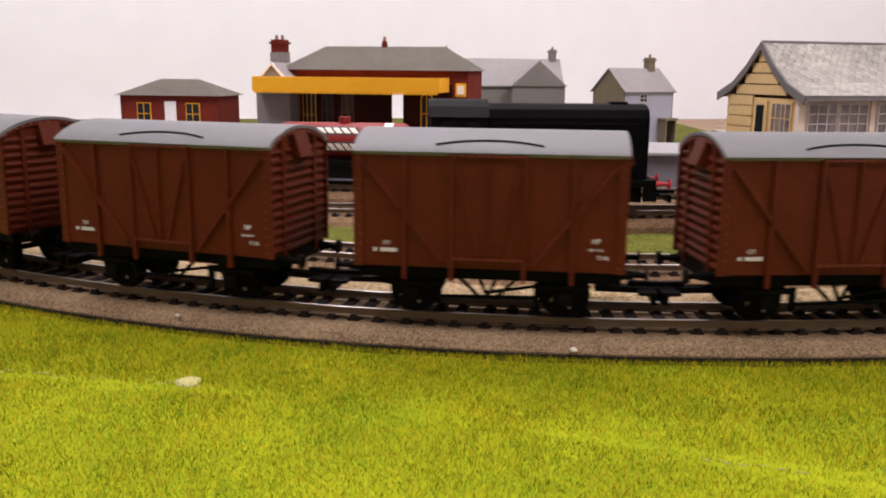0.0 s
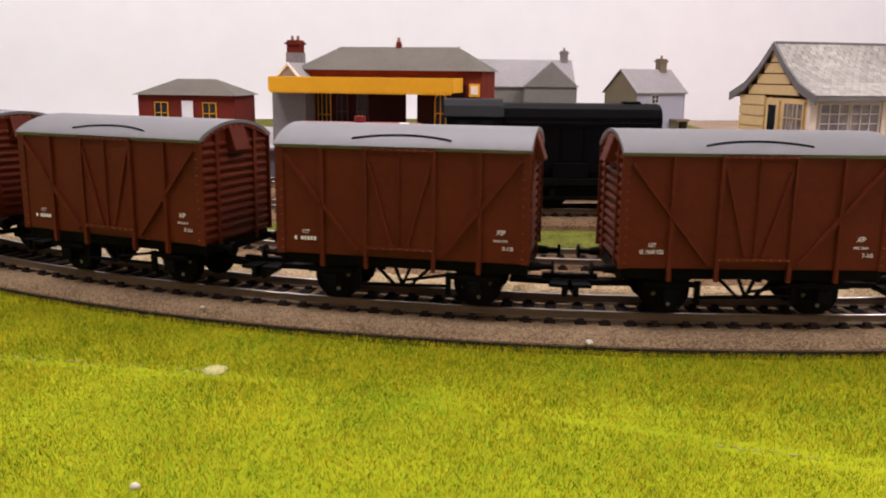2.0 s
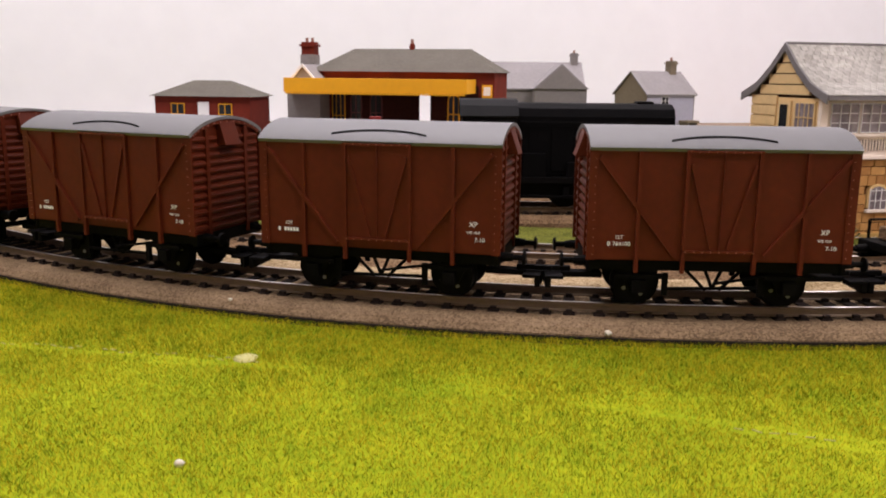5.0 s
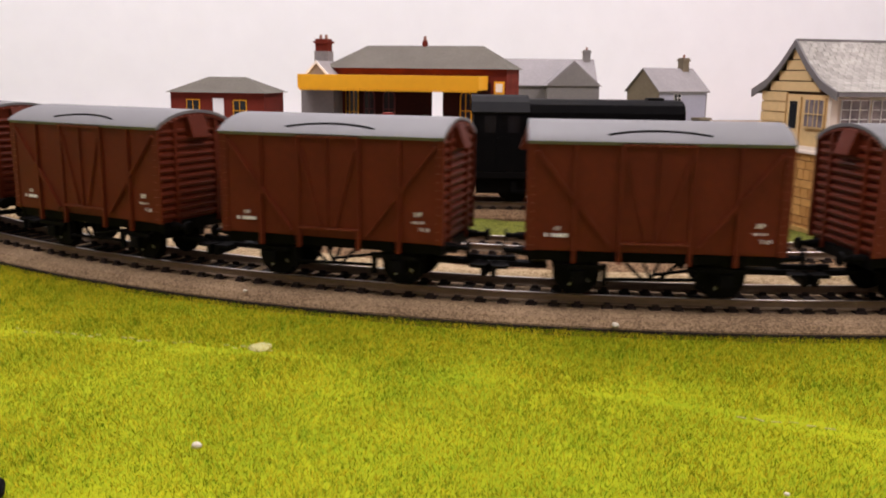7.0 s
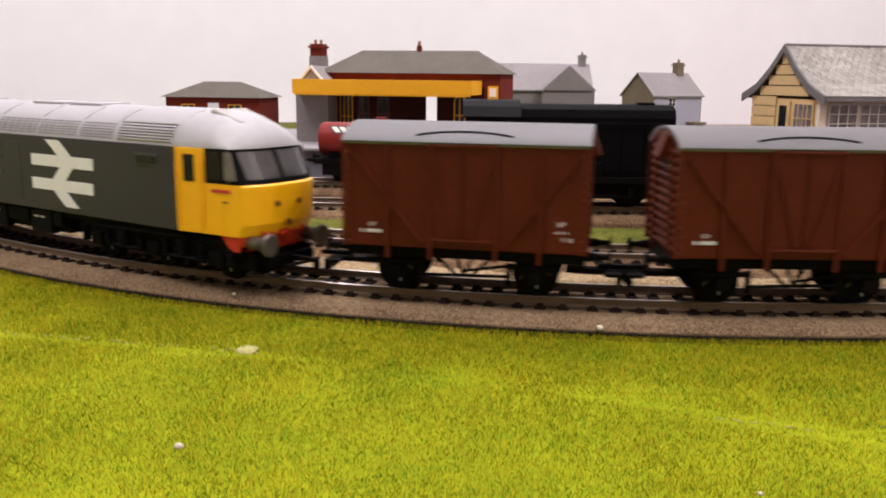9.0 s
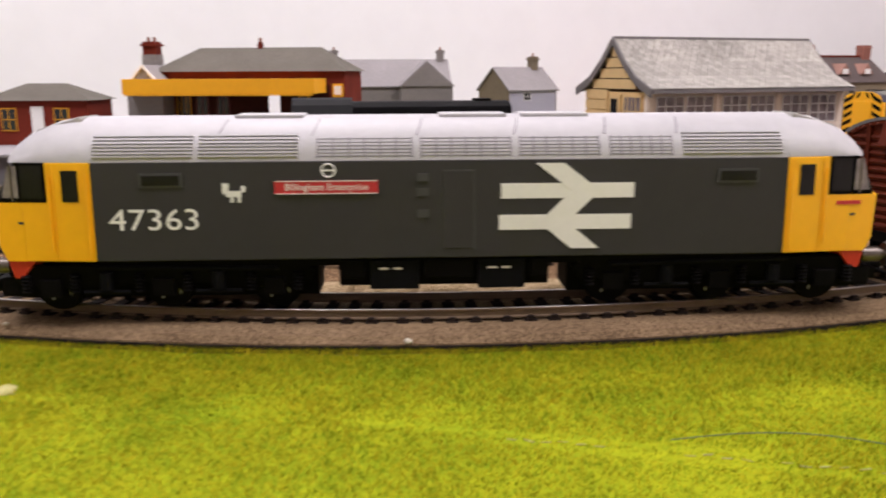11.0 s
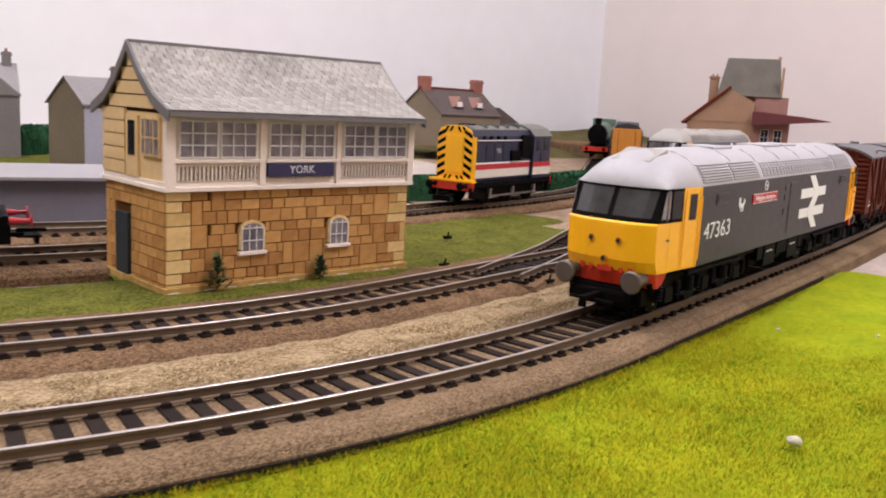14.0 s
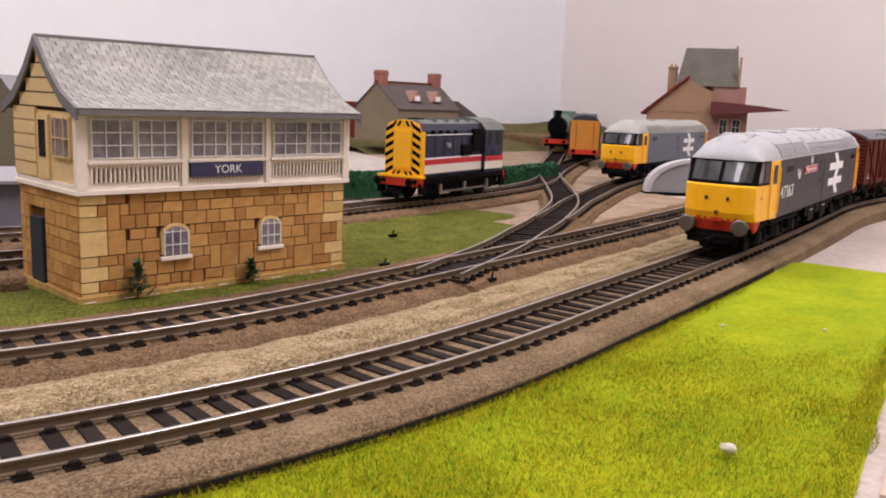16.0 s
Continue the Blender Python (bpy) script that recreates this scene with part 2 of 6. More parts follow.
# ---- mesh tools ----
def box(bm, x0, x1, y0, y1, z0, z1, m=None):
    vs = [bm.verts.new((x, y, z)) for z in (z0, z1) for y in (y0, y1) for x in (x0, x1)]
    if m is not None:
        for v in vs:
            v.co = m @ v.co
    for f in ((0, 2, 3, 1), (4, 5, 7, 6), (0, 1, 5, 4), (2, 6, 7, 3), (0, 4, 6, 2), (1, 3, 7, 5)):
        bm.faces.new([vs[i] for i in f])
    return vs


def tube(bm, p, q, r, n=12, r2=None):
    """A capped rod from p to q, of radius r at p and r2 at q."""
    p, q = Vector(p), Vector(q)
    turn = (q - p).to_track_quat("Z", "Y")
    rings = []
    for c, rad in ((p, r), (q, r if r2 is None else r2)):
        rings.append([bm.verts.new(c + turn @ Vector((rad * math.cos(2 * math.pi * i / n), rad * math.sin(2 * math.pi * i / n), 0))) for i in range(n)])
    for i in range(n):
        bm.faces.new((rings[0][i], rings[0][(i + 1) % n], rings[1][(i + 1) % n], rings[1][i]))
    bm.faces.new(rings[0][::-1])
    bm.faces.new(rings[1])


def loft(bm, sections, cap=True, closed=True):
    """Skin between polygons of equal length."""
    rows = [[bm.verts.new(p) for p in s] for s in sections]
    n = len(rows[0])
    for a, b in zip(rows, rows[1:]):
        for i in range(n if closed else n - 1):
            j = (i + 1) % n
            bm.faces.new((a[i], a[j], b[j], b[i]))
    if cap and closed:
        bm.faces.new(rows[0][::-1])
        bm.faces.new(rows[-1])


def finish(bm, bevel=0.0, smooth=False):
    bmesh.ops.recalc_face_normals(bm, faces=bm.faces)
    if bevel:
        edges = [e for e in bm.edges if len(e.link_faces) == 2 and e.calc_face_angle(0) > 0.5]
        bmesh.ops.bevel(bm, geom=edges, offset=bevel, segments=2, profile=0.6, affect="EDGES", clamp_overlap=True)
    if smooth:
        for f in bm.faces:
            f.smooth = True


def mesh_of(name, bm, material, bevel=0.0, smooth=False):
    finish(bm, bevel, smooth)
    me = bpy.data.meshes.new(name)
    bm.to_mesh(me)
    bm.free()
    me.materials.append(material)
    if smooth:
        me.set_sharp_from_angle(angle=0.7)
    return me


def part(name, bm, material, parent, label="", bevel=0.0, smooth=False, m=None):
    ob = new(name, mesh_of(name, bm, material, bevel, smooth))
    ob.parent = parent
    if m is not None:
        ob.matrix_local = m
    if label:
        ob["label"] = label
    return ob


def piece(name, me, parent, m):
    ob = new(name, me)
    ob.parent = parent
    ob.matrix_local = m
    return ob


def thing(name, label, category, m=None, group="", kind=""):
    ob = new(name)
    ob.empty_display_size = 0.01
    if m is not None:
        ob.matrix_world = m
    return tagged(ob, label, category, group, kind)


def solid(name, bm, material, label, category, m=None, group="", kind="", bevel=0.0, smooth=False):
    ob = new(name, mesh_of(name, bm, material, bevel, smooth))
    if m is not None:
        ob.matrix_world = m
    return tagged(ob, label, category, group, kind)


def bx(*spans, m=None):
    bm = bmesh.new()
    for s in spans:
        box(bm, *s, m=m)
    return bm


def lettering(name, text, size, material, parent, m, label=""):
    """Raised letters of the built-in font, as a mesh."""
    cu = bpy.data.curves.new(name, "FONT")
    cu.body, cu.size, cu.extrude = text, size, 0.00004
    cu.align_x, cu.align_y = "CENTER", "CENTER"
    cu.resolution_u = 3
    tmp = bpy.data.objects.new(name, cu)
    me = bpy.data.meshes.new_from_object(tmp)
    bpy.data.objects.remove(tmp)
    bpy.data.curves.remove(cu)
    me.materials.clear()
    me.materials.append(material)
    ob = new(name, me)
    ob.parent = parent
    ob.matrix_local = m
    if label:
        ob["label"] = label
    return ob


# ---- the track plan ----
CX, CY, R1, BEND = 0.0731, 0.6723, 0.4421, 0.4215
RAIL_TOP = 0.0055
EASE_AT, EASE_R = 0.30, 5.0
TURN_AT, TURN_R = 0.56, -0.55


def on_curve(s, off=0.0):
    """A place and heading on the main line, s metres along it, off metres to its outer side."""
    a = min(s / R1, BEND)
    e = min(max(0.0, s - BEND * R1), EASE_AT - BEND * R1)
    x = CX + math.sin(a) * R1 + math.cos(a) * e
    y = CY - math.cos(a) * R1 + math.sin(a) * e
    if s > EASE_AT:
        b = a + (min(s, TURN_AT) - EASE_AT) / EASE_R
        x += EASE_R * (math.sin(b) - math.sin(a))
        y += EASE_R * (math.cos(a) - math.cos(b))
        a = b
    if s > TURN_AT:
        b = a + (s - TURN_AT) / TURN_R
        x += TURN_R * (math.sin(b) - math.sin(a))
        y += TURN_R * (math.cos(a) - math.cos(b))
        a = b
    rise = 0.009 * max(0.0, s - 0.2) if off > -0.03 else 0.0
    return Vector((x + math.sin(a) * off, y - math.cos(a) * off, rise)), a


def polyline(points, step=0.0016):
    """A smooth line through plan points (Catmull-Rom), as evenly spaced places and headings."""
    pts = [Vector((*p, 0)) for p in points]
    pts = [2 * pts[0] - pts[1]] + pts + [2 * pts[-1] - pts[-2]]
    dense = []
    for a, b, c, d in zip(pts, pts[1:], pts[2:], pts[3:]):
        for k in range(60):
            u = k / 60
            dense.append(0.5 * (2 * b + (c - a) * u + (2 * a - 5 * b + 4 * c - d) * u * u + (3 * b - a - 3 * c + d) * u ** 3))
    dense.append(pts[-2])
    out, left = [], 0.0
    for p, q in zip(dense, dense[1:]):
        seg = (q - p).length
        while left <= seg and seg > 0:
            out.append((p.lerp(q, left / seg), math.atan2(q.y - p.y, q.x - p.x)))
            left += step
        left -= seg
    return out


def main_line(s0, s1, off=0.0, step=0.0016):
    out, s = [], s0
    while s <= s1:
        k = (R1 + off) / R1 if s < BEND * R1 else 1
        out.append(on_curve(s, off))
        s += step / k
    return out


def sweep(bm, line, profile, every=3):
    rows = []
    for p, a in line[::every] + ([line[-1]] if (len(line) - 1) % every else []):
        n = Vector((math.sin(a), -math.cos(a), 0))
        rows.append([p + n * v + Vector((0, 0, z)) for v, z in profile])
    loft(bm, rows)


def sleeper_mesh():
    bm = bx((-0.0016, 0.0016, -0.0109, 0.0109, 0.0004, 0.0026))
    for v in (-0.00885, 0.00885):
        for k in (-1, 1):
            box(bm, -0.0009, 0.0009, v + k * 0.00135 - 0.0006, v + k * 0.00135 + 0.0006, 0.0027, 0.0036)
    return mesh_of("sleeper", bm, M_SLEEPER)


SLEEPER = sleeper_mesh()


def lay_track(name, line, label, pitch=0.0069, bright=M_RAIL, z=0.0, bare=0):
    t = thing(name, label, "railway track", pose(0, 0, z), kind="structure")
    for side in (-1, 1):
        v = side * 0.00885
        bm = bmesh.new()
        sweep(bm, line, [(v - 0.0007, 0.0028), (v + 0.0007, 0.0028), (v + 0.0007, 0.0031), (v + 0.0003, 0.0034), (v + 0.0003, 0.0047), (v + 0.00055, 0.0049), (v + 0.00055, 0.0054), (v - 0.00055, 0.0054), (v - 0.00055, 0.0049), (v - 0.0003, 0.0047), (v - 0.0003, 0.0034), (v - 0.0007, 0.0031)])
        rail = part("rail", bm, bright, t)
        bm = bmesh.new()
        sweep(bm, line, [(v - 0.00048, 0.00542), (v + 0.00048, 0.00542), (v + 0.0004, 0.0055), (v - 0.0004, 0.0055)])
        part("rail_head", bm, M_STEEL, rail, "worn bright steel running surface")
    for j in range(int((len(line) - 4) * 0.0016 / pitch)):
        i = 2 + round(j * pitch / 0.0016)
        if i >= bare:
            p, a = line[i]
            piece("sleeper", SLEEPER, t, Matrix.Translation(p) @ pose(0, 0, random.uniform(-0.0002, 0), 0, 0, math.degrees(a) + random.uniform(-1.2, 1.2)))
    return t


# ---- the room and the board ----
def north(x):
    """Where the back wall stands, by its distance along the room."""
    return 1.62 - 0.276 * (1.27 - x)


def slab(plan, z0, z1):
    """A flat slab over a plan outline."""
    bm = bmesh.new()
    loft(bm, [[(x, y, z) for x, y in plan] for z in (z0, z1)])
    return bm


def room():
    X0, X1, Y0, Y1, Z0, Z1 = -2.2, 1.27, -1.9, 1.62, -0.95, 1.45
    for name, s, m in (("wall_south", (X0, X1, Y0 - 0.1, Y0, Z0, Z1), M_WALL2),
                       ("wall_east", (X1, X1 + 0.1, Y0 - 0.1, Y1 + 0.1, Z0, Z1), M_WALL2), ("wall_west", (X0 - 0.1, X0, Y0 - 0.1, north(X0) + 0.1, Z0, Z1), M_WALL2)):
        solid(name, bx(s), m, "plain pale painted room wall", "wall", kind="structure")
    plan = [(X0, Y0), (X1, Y0), (X1, north(X1)), (X0, north(X0))]
    solid("floor", slab(plan, Z0 - 0.05, Z0), M_CARPET, "dark carpeted room floor under the board", "floor", kind="structure")
    solid("ceiling", slab(plan, Z1, Z1 + 0.05), M_CEIL, "plain white painted ceiling", "ceiling", kind="structure")
    solid("wall_north", slab([(X0, north(X0)), (X1, north(X1)), (X1, north(X1) + 0.1), (X0, north(X0) + 0.1)], Z0, Z1), M_WALL, "plain white painted room wall behind the layout", "wall", kind="structure")
    solid("baseboard", slab([(-1.5, -0.22), (1.265, -0.22), (1.265, north(1.265) - 0.004), (-1.5, north(-1.5) - 0.004)], -0.03, -0.0035), M_BOARD, "layout baseboard painted a grey brown earth colour", "baseboard", kind="structure", bevel=0.001)
    for x, y in ((-1.4, -0.15), (1.15, -0.15), (-1.4, 0.8), (1.15, 1.5)):
        solid("trestle_leg", bx((x - 0.03, x + 0.03, y - 0.03, y + 0.03, -0.95, -0.03)), M_TANBRICK, "plain wooden leg under the layout board", "leg", kind="structure")


room()


def strip(name, s0, s1, inner, outer, z, material, label, rough_in=0.0, rough_out=0.0, rise=0.0, seed=1.0):
    """A band of ground that follows the main line between two offsets, with uneven edges and surface."""
    bm = bmesh.new()
    line = main_line(s0, s1, 0, 0.003)
    cols = 9
    rows = []
    for i, (p, a) in enumerate(line):
        n = Vector((math.sin(a), -math.cos(a), 0))
        w = noise.noise((i * 0.11, seed, 0)) + 0.5 * noise.noise((i * 0.37, seed, 5))
        w2 = noise.noise((i * 0.13, seed + 9, 0)) + 0.5 * noise.noise((i * 0.41, seed, 7))
        a0, a1 = inner + rough_in * w, outer + rough_out * w2
        row = []
        for k in range(cols):
            u = k / (cols - 1)
            e = min(u, 1 - u) * 2
            q = p + n * (a0 + (a1 - a0) * u)
            zz = z + rise * min(1, e * 2.2) + 0.0004 * noise.noise(q * 260) + 0.0006 * noise.noise(q * 90)
            row.append((q.x, q.y, zz - (0.003 if k in (0, cols - 1) else 0)))
        rows.append(row)
    loft(bm, rows, closed=False)
    return solid(name, bm, material, label, "ground", kind="structure", smooth=True)


# ballast beds, sand and rough grass between the lines
strip("ground", -0.62, 0.40, -0.155, -0.098, -0.0012, M_GREEN, "dull green scatter grass between the sidings", 0.003, 0.003, 0.0006, 3.3)
strip("ground", 0.10, 0.44, -0.215, -0.145, -0.0014, M_GREEN, "dull green scatter grass behind the signal box", 0.003, 0.003, 0.0006, 4.4)
strip("ground", -0.62, 0.95, -0.0500, -0.0250, -0.0008, M_SAND, "pale sandy stone scatter between two tracks", 0.0028, 0.001, 0.0008, 5.1)
strip("ballast", -0.62, 0.95, -0.1040, -0.0425, -0.0004, M_EARTH, "brown ballast shoulder under the inner track", 0.003, 0.0022, 0.0026, 8.2)


def bed(name, line, label, w_in, w_out, top=0.0020, z=0.0, material=None):
    bm = bmesh.new()
    sweep(bm, line, [(-w_in, -0.0075), (w_out, -0.0075), (w_out, -0.0006), (w_out - 0.0015, 0.0010), (0.0145, top), (-0.0145, top), (-w_in + 0.002, 0.0004), (-w_in, -0.001)], 2)
    return solid(name, bm, material or M_BALLAST, label, "ballast", pose(0, 0, z), kind="structure")


LINE1 = main_line(-0.62, 1.0)
LINE2 = main_line(-0.62, 1.02, -0.0665)
LINE_A = polyline([(-0.9, 0.47), (-0.6, 0.448), (-0.35, 0.428), (-0.15, 0.412), (-0.018, 0.4085), (0.06, 0.4115), (0.1365, 0.4185), (0.19, 0.440), (0.25, 0.478)])
LINE_B = polyline([(-0.9, 0.503), (-0.5, 0.503), (-0.2, 0.501), (-0.06, 0.495), (0.04, 0.485), (0.13, 0.478), (0.25, 0.502), (0.349, 0.543), (0.444, 0.587), (0.53, 0.645), (0.62, 0.745), (0.72, 0.85), (0.83, 0.95)])
LINE_C = polyline([(0.270, 0.342), (0.326, 0.386), (0.361, 0.418), (0.394, 0.448), (0.444, 0.500), (0.480, 0.545), (0.525, 0.614), (0.58, 0.70), (0.66, 0.81), (0.78, 0.96), (0.85, 1.05)])
LINE_D = polyline([(0.405, 0.458), (0.436, 0.487), (0.475, 0.525), (0.52, 0.564), (0.57, 0.607), (0.64, 0.659), (0.709, 0.699), (0.85, 0.775), (1.0, 0.85)])
bed("ballast", LINE1, "brown grey granular foam ballast bed under the main line", 0.0235, 0.0205)
bed("ballast", LINE_A, "brown ballast bed under the siding", 0.022, 0.022, material=M_EARTH)
bed("ballast", LINE_B, "brown ballast bed under the back siding", 0.021, 0.021, z=-0.0002, material=M_EARTH)
bed("ballast", LINE_C, "brown ballast bed under the branch track", 0.0165, 0.0165, z=-0.0004, material=M_EARTH)
bed("ballast", LINE_D, "sandy ballast bed under the loop track", 0.0165, 0.0165, z=-0.0008, material=M_EARTH)
# underlay edge coloured dark to draw the shadow line between ballast and lawn
bm = bmesh.new()
sweep(bm, main_line(-0.62, 0.37), [(0.0203, -0.003), (0.0208, -0.003), (0.0208, -0.0012), (0.0203, -0.0009)], 2)
solid("underlay_edge", bm, M_SLEEPER, "cut edge of the foam underlay, dark for the shadow line along the lawn", "trim", kind="structure")
lay_track("track_1", LINE1, "curved main line of weathered rails on dark plastic sleepers")
lay_track("track_2", LINE2, "inner line of weathered rails on dark plastic sleepers")
lay_track("track_3", LINE_A, "siding of weathered rails under the black shunter")
lay_track("track_4", LINE_B, "back siding beside the grey platform")
lay_track("track_5", LINE_C, "branch track leaving the inner line through points", z=0.0002)
lay_track("track_6", LINE_D, "loop track curving away through points", z=-0.0002, bare=24)


def grains(name, s0, s1, bands, count, size, material, label, seed):
    """Loose stones strewn over bands beside the main line: (inner offset, outer offset, height)."""
    rng = np.random.default_rng(seed)
    verts, faces = [], []
    for r in rng.random((count, 9)):
        a0, a1, z = bands[int(r[0] * len(bands))]
        p, a = on_curve(s0 + (s1 - s0) * r[1], a0 + (a1 - a0) * r[2])
        h = size * (0.5 + r[3])
        i = len(verts)
        t = r[4] * 6.283
        for k in range(3):
            verts.append((p.x + h * math.cos(t + k * 2.1), p.y + h * math.sin(t + k * 2.1) * (0.6 + 0.4 * r[5]), p.z + z - h * 0.5))
        verts.append((p.x + h * (r[6] - 0.5), p.y + h * (r[7] - 0.5), p.z + z + h * (0.35 + 0.5 * r[8])))
        faces += [(i, i + 1, i + 3), (i + 1, i + 2, i + 3), (i + 2, i, i + 3)]
    me = bpy.data.meshes.new(name)
    me.from_pydata(verts, [], faces)
    me.materials.append(material)
    tagged(new(name, me), label, "gravel", kind="stuff")


grains("ballast_stones", -0.32, 0.42, [(0.0128, 0.0150, 0.0019), (0.0150, 0.0190, 0.0013), (-0.0150, -0.0122, 0.0019), (-0.0078, 0.0078, 0.0019)], 30000, 0.00019, M_GRAVEL, "fine brown granular ballast stones", 11)
grains("bank_stones", 0.0, 0.42, [(-0.0520, -0.0440, 0.0010), (-0.0745, -0.0585, 0.0022)], 18000, 0.00019, M_GRAVEL, "fine brown granular ballast stones", 12)
grains("sand_stones", -0.05, 0.42, [(-0.0420, -0.0270, 0.0000)], 20000, 0.00024, M_GRIT, "pale loose sandy grit", 13)


# ---- the lawn ----
def lawn():
    """Backing sheet and upright fibres between the ballast edge and the front of the board."""
    def inside(x, y):
        dx, dy = x - CX, y - CY
        a = math.atan2(dx, -dy)
        off = math.hypot(dx, dy) - R1 if a <= BEND else dx * math.sin(BEND) - dy * math.cos(BEND) - R1
        if off < 0.0212 + 0.0005 * noise.noise((x * 60, y * 60, 0)):
            return False
        if x > 0.463 - 0.5 * (y - 0.32) + 0.003 * noise.noise((x * 40, y * 40, 3)):
            return False
        if x > 0.2 and y < 0.1665 + 0.57 * (x - 0.264) + 0.004 * noise.noise((x * 50, 1, 2)):
            return False
        return y > -0.2
    bm = bmesh.new()
    line = main_line(-0.62, 0.40, 0.0204, 0.006)
    grid_rows = []
    for p, a in line:
        n = Vector((math.sin(a), -math.cos(a), 0))
        reach = (p.y + 0.2) / max(0.05, math.cos(a)) if p.x < 0.2 else max(0.004, (p.y - (0.1665 + 0.57 * (p.x - 0.264))) / (math.cos(a) + 0.57 * math.sin(a)))
        if p.x < 0.2:
            reach = min(reach, 0.46)
        grid_rows.append([p + n * (reach * k / 10) + Vector((0, 0, -0.0021 - (0.0012 if k in (0, 10) else 0) + 0.0004 * noise.noise((p.x * 50, k, 0)))) for k in range(11)])
    loft(bm, grid_rows, closed=False)
    solid("lawn", bm, M_TURF, "bright yellow green grass mat laid on the board", "lawn", kind="structure")
    rng = np.random.default_rng(4)
    verts, faces = [], []
    # bald seams in the mat
    seams = [((-0.17, 0.205), (-0.045, 0.186)), ((0.03, 0.165), (0.105, 0.142)), ((0.06, 0.152), (0.2, 0.105)), ((-0.07, 0.186), (-0.03, 0.184))]

    def seam_gap(x, y):
        best = 1.0
        for (x0, y0), (x1, y1) in seams:
            dx, dy = x1 - x0, y1 - y0
            u = min(1, max(0, ((x - x0) * dx + (y - y0) * dy) / (dx * dx + dy * dy)))
            best = min(best, math.hypot(x - x0 - u * dx, y - y0 - u * dy))
        return best
    for x0, x1, y0, y1, per, long in ((-0.30, 0.48, 0.085, 0.36, 6.6e6, 0.0015), (-0.30, 0.20, 0.0, 0.085, 2.5e5, 0.003)):
        count = int((x1 - x0) * (y1 - y0) * per)
        pts = rng.random((count, 8))
        for r in pts:
            x, y = x0 + (x1 - x0) * r[0], y0 + (y1 - y0) * r[1]
            if not inside(x, y):
                continue
            g = seam_gap(x, y)
            if g < 0.0011 and r[7] > 0.45:
                continue
            h = long * (0.55 + 0.6 * r[2]) * (0.85 + 0.22 * noise.noise((x * 35, y * 35, 0))) * (0.8 if g < 0.003 else 1)
            a = r[3] * 6.283
            lean = 1.1 * r[4] * h
            w = 0.00006 + 0.00004 * r[5]
            ca, sa = math.cos(a), math.sin(a)
            b = r[6] * 6.283
            i = len(verts)
            verts += [(x - w * ca, y - w * sa, -0.0023), (x + w * ca, y + w * sa, -0.0023), (x + lean * math.cos(b), y + lean * math.sin(b), -0.0023 + h)]
            faces.append((i, i + 1, i + 2))
    me = bpy.data.meshes.new("grass")
    me.from_pydata(verts, [], faces)
    me.materials.append(M_BLADE)
    tagged(new("grass", me), "short upright yellow green static grass fibres", "grass", kind="stuff")


lawn()


def chip(x, y, r, label, z=0.0):
    bm = bmesh.new()
    bmesh.ops.create_icosphere(bm, subdivisions=2, radius=r)
    for v in bm.verts:
        v.co *= 1 + 0.35 * noise.noise(v.co * 900 + Vector((x * 99, y * 99, 0)))
        v.co.z *= 0.7 if r < 0.002 else 0.3
    solid("plaster_chip", bm, M_LUMP if r > 0.002 else M_PEBBLE, label, "chip", pose(x, y, z, 0, 0, 360 * x), group="loose chips", smooth=True)


for x, y, r in ((0.0437, 0.2106, 0.0010), (-0.0430, 0.1270, 0.0009), (0.0580, 0.1160, 0.0005), (0.2523, 0.1871, 0.0016), (0.3283, 0.2601, 0.0007), (0.356, 0.2439, 0.0007)):
    chip(x, y, r, "tiny white plaster chip lying in the grass", 0.0002)
chip(-0.0480, 0.1905, 0.0030, "flat pale plaster lump in a bald patch of the lawn", -0.0022)
chip(0.1915, 0.1060, 0.0032, "flat pale torn patch where the grass mat ends", -0.0018)
chip(-0.0632, 0.2310, 0.0007, "tiny white chip on the ballast shoulder", 0.0020)
chip(0.1555, 0.3170, 0.0010, "tiny white chip lying between the rails", 0.0024)


def dark_stone(x, y, r):
    bm = bmesh.new()
    bmesh.ops.create_icosphere(bm, subdivisions=3, radius=r)
    for v in bm.verts:
        v.co *= 1 + 0.25 * noise.noise(v.co * 400)
        v.co.z *= 0.8
    solid("dark_stone", bm, M_DARKBOX, "small rounded dark stone lying on the lawn", "stone", pose(x, y, 0.0), smooth=True)


dark_stone(-0.0710, 0.1085, 0.0026)
solid("bare_board", bx((0.0, 0.16, -0.06, 0.0, 0.0, 0.0006), m=Matrix.Translation((0.268, 0.164, -0.0034)) @ pose(0, 0, 0, 0, 0, 30)), M_PLY, "bare pale plywood strip beside the lawn", "board", kind="structure")


def stray_thread():
    bm = bmesh.new()
    pts = [Vector((0.088 + 0.055 * u, 0.141 - 0.030 * u + 0.012 * math.sin(u * 2.6), 0.0022 + 0.0012 * math.sin(u * 3))) for u in [k / 14 for k in range(15)]]
    for p, q in zip(pts, pts[1:]):
        tube(bm, p, q, 0.00011, 5)
    solid("stray_thread", bm, M_WIRE, "fine dark stray thread lying on the lawn", "thread")


stray_thread()


